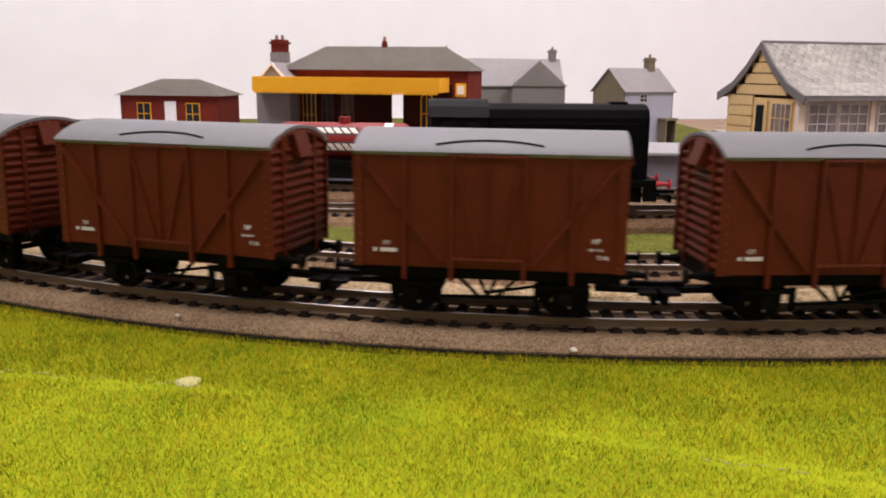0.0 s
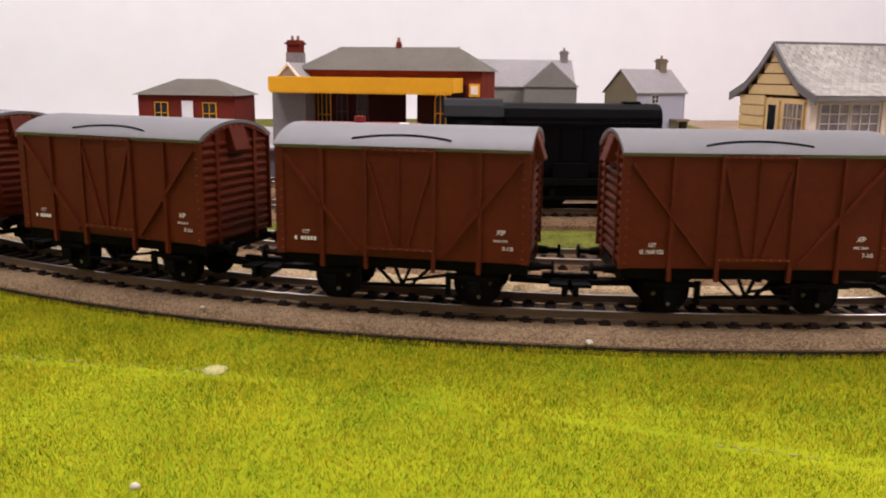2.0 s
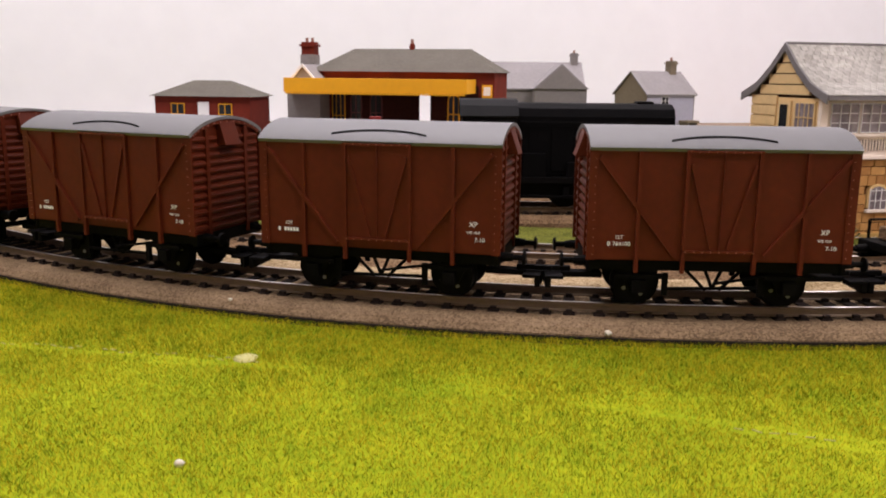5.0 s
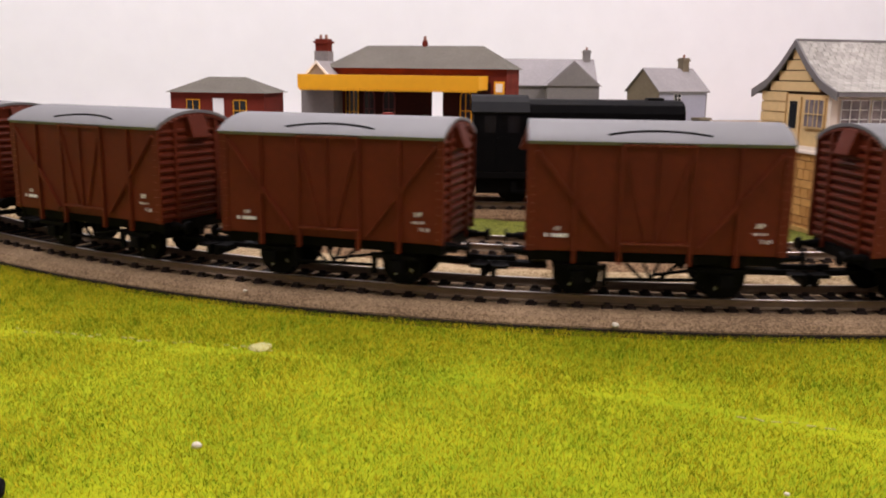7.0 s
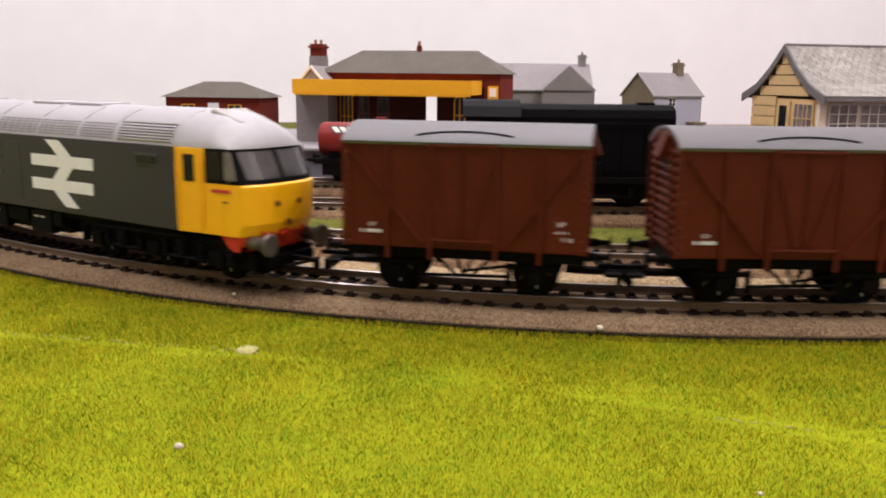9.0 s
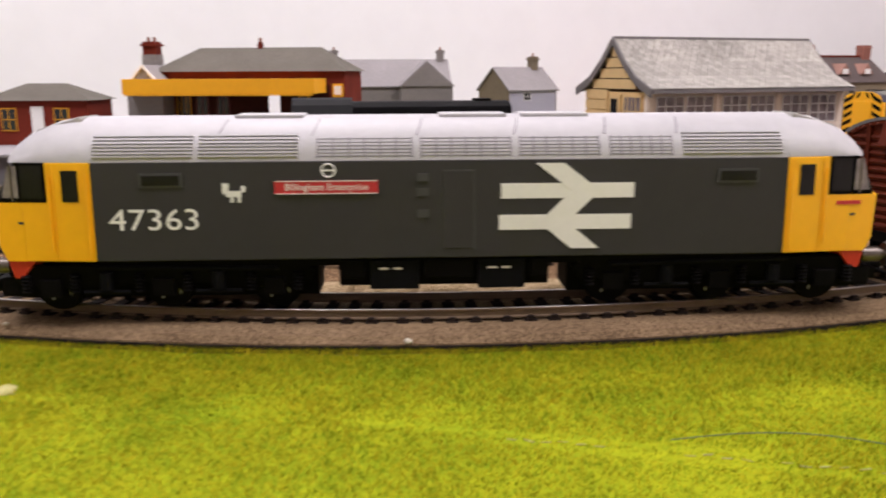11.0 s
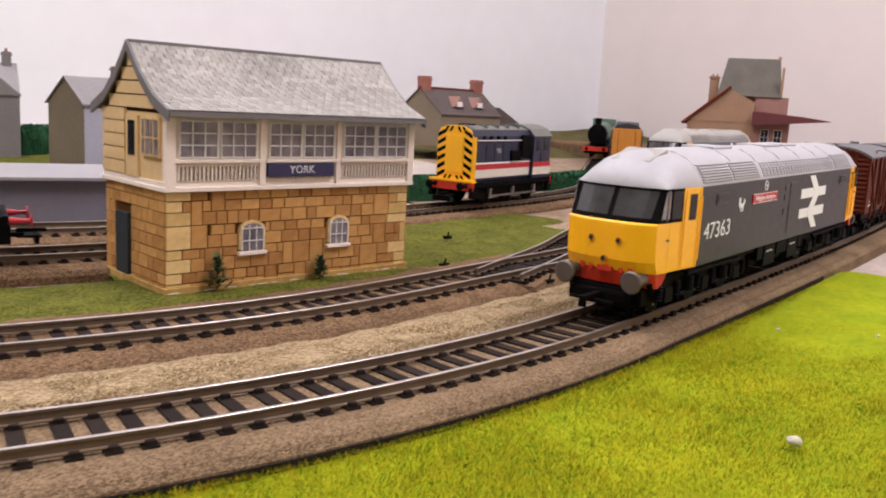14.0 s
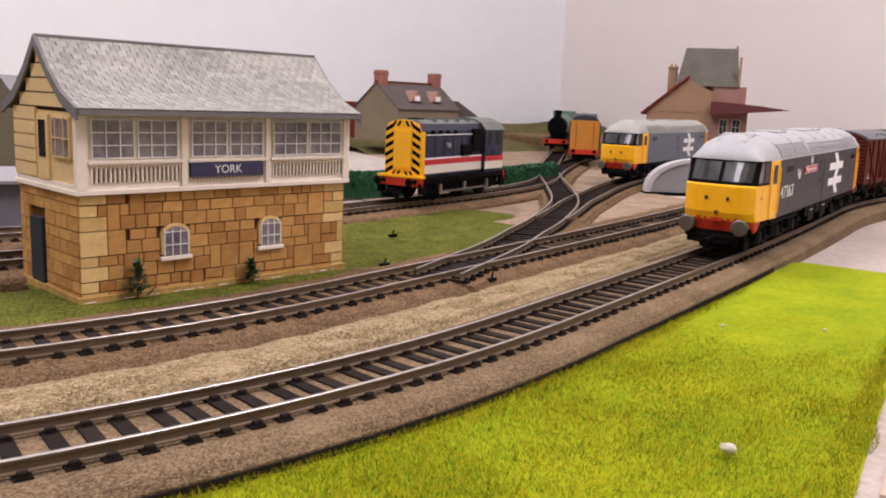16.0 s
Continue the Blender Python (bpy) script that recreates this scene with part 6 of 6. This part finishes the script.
    part("platform_bench", bx((-0.100, -0.070, 0.018, 0.024, 0.004, 0.0055), (-0.099, -0.097, 0.018, 0.024, 0, 0.004), (-0.073, -0.071, 0.018, 0.024, 0, 0.004), (-0.100, -0.070, 0.0235, 0.0245, 0.006, 0.012)), M_RED, st, "red bench under the canopy")


station()


def waiting_hut():
    h = thing("waiting_hut", "small red brick platform hut with hipped slate roof", "hut", pose(-0.219, 0.600, PZ, 0, 0, -6))
    Z = lambda z: z - PZ
    part("wall", bx((0, 0.070, 0, 0.040, 0, Z(0.0512))), M_BRICK, h)
    bm = bmesh.new()
    hip_roof(bm, -0.003, 0.073, -0.003, 0.043, Z(0.0508), Z(0.0618), 0.024)
    part("roof", bm, M_GREENSLATE, h, "hipped green grey slate roof", bevel=0.0003)
    for a in (0.012, 0.047):
        window(h, a, a + 0.010, 0.0, Z(0.031), Z(0.0460), M_AMBER, 2)
    # flat white panel stands in for the light seen through the open doorway
    part("doorway", bx((0.032, 0.040, -0.0006, 0.0004, 0, Z(0.0470))), M_WHITE, h, "doorway filled with white for the bright view through it")


waiting_hut()


def house(label, m, L, D, wall_front, wall_end, eave, ridge, chim, roof_m=None, cross=False, doors=True):
    h = thing("house", label, "house", m, group="card houses behind the station")
    part("wall", bx((0, L, 0, D, 0, eave)), wall_front, h)
    for x0, x1 in ((-0.0005, 0.0005), (L - 0.0005, L + 0.0005)):
        bm = bmesh.new()
        loft(bm, [[(x, 0, 0), (x, 0, eave), (x, D / 2, ridge - 0.001), (x, D, eave), (x, D, 0)] for x in (x0, x1)])
        part("gable_wall", bm, wall_end, h)
    bm = bmesh.new()
    gable_roof(bm, -0.002, L + 0.002, -0.002, D + 0.002, eave - 0.001, ridge)
    part("roof", bm, roof_m or M_HOUSEROOF, h)
    for x in chim:
        chimney(h, x, D / 2, ridge - 0.006, ridge + 0.0095, 0.0036, wall_end, 1)
    if cross:
        a, b = L * 0.60, L * 1.0
        part("cross_wing", bx((a, b, -0.020, 0.001, 0, eave)), wall_end, h)
        bm = bmesh.new()
        c = (a + b) / 2
        loft(bm, [[(a - 0.002, y, eave - 0.001), (c, y, ridge - 0.002), (b + 0.002, y, eave - 0.001)] for y in (-0.021, D / 2)])
        part("cross_roof", bm, roof_m or M_HOUSEROOF, h)
        bm = bmesh.new()
        loft(bm, [[(a, y, eave - 0.001), (c, y, ridge - 0.004), (b, y, eave - 0.001)] for y in (-0.0216, -0.020)])
        part("cross_gable", bm, wall_end, h)
        window(h, L * 0.2, L * 0.2 + 0.010, 0, 0.034, 0.044)
    elif doors:
        window(h, L * 0.30, L * 0.30 + 0.0085, 0, 0.0390, 0.0465)
        window(h, L * 0.30, L * 0.30 + 0.0085, 0, 0.0160, 0.0250)
        part("porch", bx((L * 0.72, L * 0.74, -0.010, 0, 0, 0.023), (L * 0.92, L * 0.94, -0.010, 0, 0, 0.023), (L * 0.70, L * 0.96, -0.011, 0, 0.023, 0.0250)), M_RENDERBR, h)
        part("door", bx((L * 0.78, L * 0.90, -0.0008, 0.0002, 0, 0.021)), M_DOOR, h)
    return h


house("long grey rendered house with pale roof and cross gable", Matrix.Translation((-0.012, 0.885, 0.0038)) @ pose(0, 0, 0, 0, 0, 3), 0.130, 0.062, M_RENDER, M_RENDER, 0.052, 0.078, (0.014, 0.124), cross=True)
house("narrow lilac fronted house with brown gable and one chimney", Matrix.Translation((0.1600, 0.775, 0.0038)) @ pose(0, 0, 0, 0, 0, 30), 0.056, 0.044, M_RENDERLT, M_RENDERBR, 0.0495, 0.0690, (0.046,))
far = house("brown stone house with red ridge and two chimneys", Matrix.Translation((0.575, 1.000, 0.016)) @ pose(0, 0, 0, 0, 0, 16), 0.102, 0.080, M_RENDERBR, M_RENDERBR, 0.040, 0.070, (), roof_m=M_BROWNROOF, doors=False)
for k in (0.006, 0.096):
    part("chimney", bx((k - 0.0062, k + 0.0062, 0.0340, 0.0460, 0.058, 0.0835), (k - 0.0070, k + 0.0070, 0.0332, 0.0468, 0.0790, 0.0808)), M_CHIMNEY, far, "stout pinkish brick chimney", bevel=0.0004)
bm = bmesh.new()
loft(bm, [[(x, 0.0, 0), (x, 0.0, 0.044), (x, 0.070, 0.050), (x, 0.070, 0)] for x in (0.1025, 0.104)])
loft(bm, [[(0.1042, y, 0), (0.1042, y, 0.050), (0.170, y, 0.018), (0.170, y, 0)] for y in (0.004, 0.070)])
part("lean_to", bm, M_BROWNROOF, far, "low lean-to with a brown sloping roof")
for k in (0.035, 0.070):
    bm = bmesh.new()
    loft(bm, [[(k - 0.009, y, 0.048), (k, y, 0.061), (k + 0.009, y, 0.048)] for y in (0.006, 0.030)])
    d = part("dormer", bm, M_PINKBRICK, far, "small gabled dormer")
    part("dormer_window", bx((k - 0.004, k + 0.004, 0.0052, 0.0062, 0.0485, 0.0545)), M_WHITE, d)
part("ridge_tiles", bx((-0.002, 0.104, 0.038, 0.042, 0.0692, 0.0712)), M_BRICK, far, "red ridge tiles")


# ---- far side of the layout ----
def far_ground():
    solid("ground", slab([(0.30, 0.63), (1.26, 0.63), (1.26, 1.61), (0.30, north(0.30) - 0.006)], -0.0034, -0.0015), M_TANGROUND, "tan brown scenic ground behind the sidings", "ground", kind="structure")
    solid("road", bx((0.302, 0.50, 0.66, 1.0, -0.0015, 0.0060)), M_YARD, "pale beige yard surface behind the hedge", "road", kind="structure")


far_ground()
solid("ground", bx((0.36, 0.62, 0.445, 0.629, -0.0034, -0.0024)), M_TANGROUND, "bare pale tan plaster ground beside the points", "ground", kind="structure")


def scenic_hill():
    bm = bmesh.new()
    rows = []
    for i in range(40):
        x = 0.55 + 0.70 * i / 39
        rows.append([(x, north(x) - 0.40 + 0.39 * j / 9, -0.003 + (0.031 + 0.014 * noise.noise((x * 6, j * 0.5, 2))) * math.sin(math.pi * min(1, j / 9 * 0.62))) for j in range(10)])
    loft(bm, rows, closed=False)
    solid("hill", bm, M_HILL, "low dull green scenic hill against the back wall", "hill", kind="structure", smooth=True)


scenic_hill()


def hedge(x0, y0, x1, y1, h, label):
    rng = random.Random(int(x0 * 1000))
    bm = bmesh.new()
    # a dense foam core with a knobbly skin, and loose tufts over it
    along = Vector((x1 - x0, y1 - y0, 0))
    across = Vector((-along.y, along.x, 0)).normalized()
    n = max(8, int(along.length / 0.0016))
    rows = []
    for i in range(n + 1):
        c = Vector((x0, y0, -0.002)) + along * (i / n)
        row = []
        for k in range(13):
            t = math.pi * k / 12
            q = c + across * (0.0052 * math.cos(t)) + Vector((0, 0, (h + 0.002) * math.sin(t) ** 0.45))
            row.append(q + (across * math.cos(t) + Vector((0, 0, math.sin(t)))) * 0.0022 * noise.noise(q * 320))
        rows.append(row)
    loft(bm, rows)
    for k in range(int(along.length * 9000)):
        u, t = rng.random(), rng.random() * math.pi
        p = Vector((x0, y0, 0)) + along * u + across * (0.0054 * math.cos(t)) + Vector((0, 0, h * math.sin(t) ** 0.45))
        a, e = rng.random() * 6.283, rng.uniform(-1, 1)
        d = Vector((math.cos(a), math.sin(a), e)) * 0.0011
        s = Vector((-math.sin(a), math.cos(a), rng.uniform(-0.5, 0.5))) * 0.0008
        bm.faces.new([bm.verts.new(q) for q in (p - s, p + d, p + s, p - d)])
    solid("hedge", bm, M_HEDGE, label, "hedge")


hedge(0.318, 0.618, 0.40, 0.628, 0.016, "clipped dark green foam hedge along the yard")
hedge(0.44, 0.640, 0.60, 0.72, 0.014, "clipped dark green foam hedge along the yard")
hedge(0.118, 0.90, 0.160, 0.93, 0.030, "dark green bushy hedge between two houses")


def tank_wagon():
    w = thing("tank_wagon", "red tank wagon with white band and slanted dark lettering panels", "tank wagon", Matrix.Translation((-0.0505, 0.4943, RAIL_TOP)) @ pose(0, 0, 0, 0, 0, -4.5))
    R, C = 0.0102, 0.0242
    bm = bmesh.new()
    prof = [(-0.0372, 0.55), (-0.0362, 0.90), (-0.0340, 1.0), (0.0340, 1.0), (0.0362, 0.90), (0.0372, 0.55)]
    loft(bm, [[(u, R * q * math.cos(k * math.pi / 14), C + R * q * math.sin(k * math.pi / 14)) for k in range(28)] for u, q in prof])
    tank = part("tank", bm, M_TANKRED, w, smooth=True)

    def wrap(name, u0, u1, a0, a1, lift, material, slant=0.0, label=""):
        """A thin plate bent round the barrel on its near side, between two angles below the top."""
        bm = bmesh.new()
        rows = []
        for k in range(9):
            t = math.radians(a0 + (a1 - a0) * k / 8)
            d = slant * k / 8
            rows.append([(u0 + d, -q * math.sin(t), C + q * math.cos(t)) for q in (R - 0.0002, R + lift)] + [(u1 + d, -q * math.sin(t), C + q * math.cos(t)) for q in (R + lift, R - 0.0002)])
        loft(bm, rows)
        part(name, bm, material, tank, label)
    wrap("white_band", 0.0235, 0.0285, 12, 150, 0.00015, M_WHITE)
    wrap("lettering_panel", -0.0300, 0.0080, 38, 68, 0.00015, M_GREY, 0.004, "dark panel of lettering too small to read")
    wrap("lettering_panel", -0.0140, 0.0200, 90, 122, 0.00015, M_GREY, 0.004, "dark panel of lettering too small to read")
    for k in range(8):
        wrap("lettering_bar", -0.0285 + 0.0046 * k, -0.0252 + 0.0046 * k, 43, 63, 0.0003, M_STRIPEWHITE, 0.003)
        wrap("lettering_bar", -0.0125 + 0.0042 * k, -0.0094 + 0.0042 * k, 95, 117, 0.0003, M_STRIPEWHITE, 0.003)
    bm = bmesh.new()
    tube(bm, (0, 0, C + R - 0.001), (0, 0, C + R + 0.0032), 0.0034, 16)
    part("filler", bm, M_TANKRED, tank)
    part("underframe", bx((-0.038, 0.038, -0.013, 0.013, 0.0105, 0.0135), (-0.030, -0.024, -0.008, 0.008, 0.013, 0.019), (0.024, 0.030, -0.008, 0.008, 0.013, 0.019)), M_BLACK, w)
    # plates added to fill the dark space under the tank
    for side in (-1, 1):
        part("frame_plate", bx((-0.033, 0.033, *sorted((side * 0.0115, side * 0.0125)), 0.0040, 0.0108)), M_BLACK, w)
    buffers(w, 0.038, 0.0128, 0.0112)
    for u in (-0.022, 0.022):
        wheelset(w, u)


tank_wagon()

blue, _ = diesel("blue grey diesel locomotive with yellow nose and dusty grey roof", M_BLUEGREY, front=M_YELLOW, top=M_CLASSROOF, named=False)
blue.matrix_world = Matrix.Translation((0.709, 0.700, RAIL_TOP)) @ pose(0, 0, 0, 0, 0, 29)


def box_diesel(label, m, end_m, side_m):
    d = thing("diesel_railcar", label, "locomotive", m)
    bm = bmesh.new()
    prof = [(-0.017, 0.012), (0.017, 0.012), (0.017, 0.040), (0.012, 0.0465), (0.0, 0.0490), (-0.012, 0.0465), (-0.017, 0.040)]
    loft(bm, [[(u, v, z) for v, z in prof] for u in (-0.10, 0.10)])
    body = part("body", bm, side_m, d, bevel=0.0008)
    part("cab_front", bx((-0.1008, -0.0998, -0.0155, 0.0155, 0.013, 0.043)), end_m, body, bevel=0.0004)
    for v in (-0.0095, 0.0090):
        part("panel_seam", bx((-0.1011, -0.1007, v, v + 0.0005, 0.015, 0.041)), M_GROOVE, body)
    part("bonnet_top", bx((-0.0990, -0.060, -0.0120, 0.0120, 0.0465, 0.0500)), M_DULLGREY, body, bevel=0.001)
    part("underframe", bx((-0.098, 0.098, -0.013, 0.013, 0.004, 0.012)), M_BLACK, d)
    part("buffer_beam", bx((-0.1015, -0.099, -0.016, 0.016, 0.0085, 0.0135)), M_RED, d)
    buffers(d, 0.1005, 0.0118, 0.0112)


box_diesel("orange fronted grey diesel standing in the yard", Matrix.Translation((0.776, 0.903, RAIL_TOP)) @ pose(0, 0, 0, 0, 0, 52) @ Matrix.Diagonal((1, 1, 1.06, 1)), M_ORANGE, M_GREY)


def steam_engine(m):
    s = thing("steam_locomotive", "green steam locomotive with black smokebox and red beam", "locomotive", m)
    bm = bmesh.new()
    tube(bm, (-0.055, 0, 0.030), (-0.030, 0, 0.030), 0.0125, 28)
    smoke = part("smokebox", bm, M_BLACK, s, bevel=0.0008)
    bm = bmesh.new()
    tube(bm, (-0.056, 0, 0.030), (-0.0545, 0, 0.030), 0.0085, 20)
    part("smokebox_door", bm, M_BLACKLOCO, smoke)
    bm = bmesh.new()
    tube(bm, (-0.030, 0, 0.030), (0.045, 0, 0.031), 0.0120, 28, 0.0140)
    part("boiler", bm, M_LOCOGREEN, s, smooth=True)
    bm = bmesh.new()
    tube(bm, (-0.045, 0, 0.041), (-0.045, 0, 0.050), 0.0042, 16, 0.0046)
    part("chimney", bm, M_BLACK, s)
    part("cab", bx((0.045, 0.066, -0.016, 0.016, 0.014, 0.049)), M_LOCOGREEN, s, bevel=0.001)
    part("running_plate", bx((-0.060, 0.066, -0.0165, 0.0165, 0.0135, 0.0155)), M_BLACK, s)
    part("buffer_beam", bx((-0.062, -0.060, -0.0165, 0.0165, 0.0095, 0.0150)), M_RED, s)
    part("cylinders", bx((-0.050, -0.036, -0.0165, 0.0165, 0.006, 0.0125)), M_BLACK, s, bevel=0.001)
    for u in (-0.020, 0.004, 0.028):
        for side in (-1, 1):
            bm = bmesh.new()
            tube(bm, (u, side * 0.0085, 0.0115), (u, side * 0.0105, 0.0115), 0.0115, 24)
            part("wheel", bm, M_BLACK, s)
    buffers(s, 0.0615, 0.0125, 0.0112)
    part("tender", bx((0.070, 0.130, -0.016, 0.016, 0.012, 0.036)), M_LOCOGREEN, s, bevel=0.001)


steam_engine(Matrix.Translation((0.850, 1.050, RAIL_TOP)) @ pose(0, 0, 0, 0, 0, 48) @ Matrix.Diagonal((1, 1, 1.08, 1)))


def tower_house():
    h = thing("tower_house", "tan brick house with tall slate tower roof and dark porch", "house", Matrix.Translation((0.925, 0.968, 0.0185)) @ pose(0, 0, 0, 0, 0, -47.7))
    part("wall", bx((0.004, 0.087, 0, 0.09, 0, 0.046)), M_TANBRICK, h)
    bm = bmesh.new()
    loft(bm, [[(0.004, y, 0.045), (0.055, y, 0.088), (0.087, y, 0.072), (0.087, y, 0.045)] for y in (-0.0005, 0.09)])
    part("gable_wall", bm, M_TANBRICK, h)
    bm = bmesh.new()
    loft(bm, [[(-0.004, y, 0.0425), (0.055, y, 0.0925), (0.055, y, 0.0890), (-0.002, y, 0.0400)] for y in (-0.004, 0.094)])
    part("roof_slope", bm, M_BRICK, h, "dark red tiled roof edge")
    part("tower", bx((0.043, 0.113, 0.018, 0.08, 0.046, 0.0815)), M_TANBRICK, h)
    bm = bmesh.new()
    loft(bm, [[(x0, 0.010, 0.0800), (x1, 0.046, 0.1310), (x1, 0.050, 0.1310), (x0, 0.086, 0.0800)] for x0, x1 in ((0.038, 0.046), (0.119, 0.113))])
    part("tower_roof", bm, M_GREENSLATE, h, "steep grey slate tower roof")
    part("tower_finial", bx((0.110, 0.1135, 0.045, 0.050, 0.105, 0.1340), (0.1165, 0.1195, 0.012, 0.016, 0.080, 0.118)), M_TANBRICK, h)
    chimney(h, 0.031, 0.045, 0.060, 0.1060, 0.0058, M_TANBRICK, 2)
    part("side_block", bx((0.087, 0.132, -0.004, 0.08, 0, 0.052)), M_PINKBRICK, h)
    part("side_upper", bx((0.087, 0.128, 0.012, 0.08, 0.052, 0.080)), M_PINKBRICK, h)
    bm = bmesh.new()
    loft(bm, [[(0.086, y, 0.0425), (0.182, y, 0.0520), (0.150, y, 0.0560), (0.100, y, 0.0600), (0.086, y, 0.0600)] for y in (-0.020, 0.05)])
    part("porch_roof", bm, M_MAROON, h, "dark maroon projecting roof")
    for a in (0.098, 0.114):
        window(h, a, a + 0.010, -0.004, 0.018, 0.038)


tower_house()
solid("bank", bx((0.885, 1.25, 0.87, 1.25, -0.0015, 0.0185)), M_EARTH, "low brown earth bank under the tower house", "bank", kind="structure", bevel=0.004)


def half_round_wall():
    a = thing("half_round_wall", "low pale grey half round wall with white coping", "wall", Matrix.Translation((0.652, 0.590, -0.0032)) @ pose(0, 0, 0, 0, 0, -29))
    n = 20
    arc = [(0.044 * math.cos(math.pi * k / n), 0.030 * math.sin(math.pi * k / n) ** 0.8) for k in range(n + 1)]
    bm = bmesh.new()
    loft(bm, [[(x, y, z) for x, z in arc] for y in (0.0, 0.010)])
    part("face", bm, M_PLATTOP, a)
    bm = bmesh.new()
    loft(bm, [[(x * q, y, z * q) for y, q in ((-0.0012, 0.92), (0.011, 0.92), (0.011, 1.02), (-0.0012, 1.02))] for x, z in arc])
    part("coping", bm, M_PALECOPING, a, "pale painted coping")
    part("foot", bx((-0.0455, 0.0455, -0.0020, 0.0115, -0.0002, 0.0024)), M_BLACK, a, "dark foot of the wall")


half_round_wall()


def point_motor(x, y, label):
    bm = bx((-0.0022, 0.0022, -0.0011, 0.0011, 0, 0.0014))
    tube(bm, (0, 0, 0.001), (0.0008, 0, 0.0034), 0.0004, 6)
    solid("point_lever", bm, M_BLACK, label, "lever", pose(x, y, 0.0005, 0, 0, 25), group="point levers")


point_motor(0.3017, 0.4457, "small black point lever lying on the grass")
point_motor(0.2660, 0.3790, "small black point lever beside the points")
point_motor(0.2920, 0.3400, "small black point lever beside the points")
solid("container", bx((0.555, 0.600, 1.17, 1.20, -0.0015, 0.060)), M_BRICK, "small dull red shed behind the yard", "shed")


# ---- how the train runs ----
RUN = [(0.0, -0.3986), (0.5, -0.4341), (1.0, -0.4667), (1.5, -0.4942), (2.0, -0.5146), (2.5, -0.5262), (2.8, -0.5272), (3.5, -0.5272), (4.2, -0.5272), (5.2, -0.5272), (5.8, -0.5205), (6.3, -0.5040), (6.5, -0.4916), (7.0, -0.4563), (7.5, -0.4068), (8.0, -0.3515), (8.5, -0.2950), (9.0, -0.2369), (9.5, -0.1851), (11.8, 0.0721), (12.0, 0.0949), (12.5, 0.1512), (13.0, 0.2093), (13.5, 0.2663), (14.0, 0.3176), (14.5, 0.3610), (15.0, 0.4000), (15.5, 0.4325), (16.0, 0.4635)]


def run_at(t):
    """The locomotive's middle along the line at t seconds: a smooth curve through RUN that never overshoots."""
    ts, ss = [r[0] for r in RUN], [r[1] for r in RUN]
    slope = [(b - a) / (d - c) for a, b, c, d in zip(ss, ss[1:], ts, ts[1:])]
    tang = [slope[0]] + [0.0 if p * q <= 0 else 2 * p * q / (p + q) for p, q in zip(slope, slope[1:])] + [slope[-1]]
    for i in range(len(ts) - 1):
        if t <= ts[i + 1] + 1e-9:
            h = ts[i + 1] - ts[i]
            u = (t - ts[i]) / h
            return (2 * u ** 3 - 3 * u ** 2 + 1) * ss[i] + (u ** 3 - 2 * u ** 2 + u) * h * tang[i] + (-2 * u ** 3 + 3 * u ** 2) * ss[i + 1] + (u ** 3 - u ** 2) * h * tang[i + 1]
    return ss[-1]


def ride(s, half):
    """The pose of a vehicle whose two pivots stand on the line."""
    a, b = on_curve(s - half)[0], on_curve(s + half)[0]
    mid = (a + b) / 2
    d = b - a
    return Matrix.Translation((mid.x, mid.y, RAIL_TOP + mid.z)) @ pose(0, 0, 0, 0, -math.degrees(math.atan2(d.z, math.hypot(d.x, d.y))), math.degrees(math.atan2(d.y, d.x)))


def motions():
    times = [k * 0.2 for k in range(81)]
    quick = [k / 15 for k in range(241)]
    for ob, sets, ahead, half in TRAIN:
        walk(ob, [(t, ride(run_at(t) + ahead, half)) for t in times])
        for ws in sets:
            at = ws.location.copy()
            turn0 = run_at(0)
            walk(ws, [(t, Matrix.Translation(at) @ pose(0, 0, 0, 0, math.degrees((run_at(t) - turn0) / 0.0068), 0)) for t in quick])


motions()
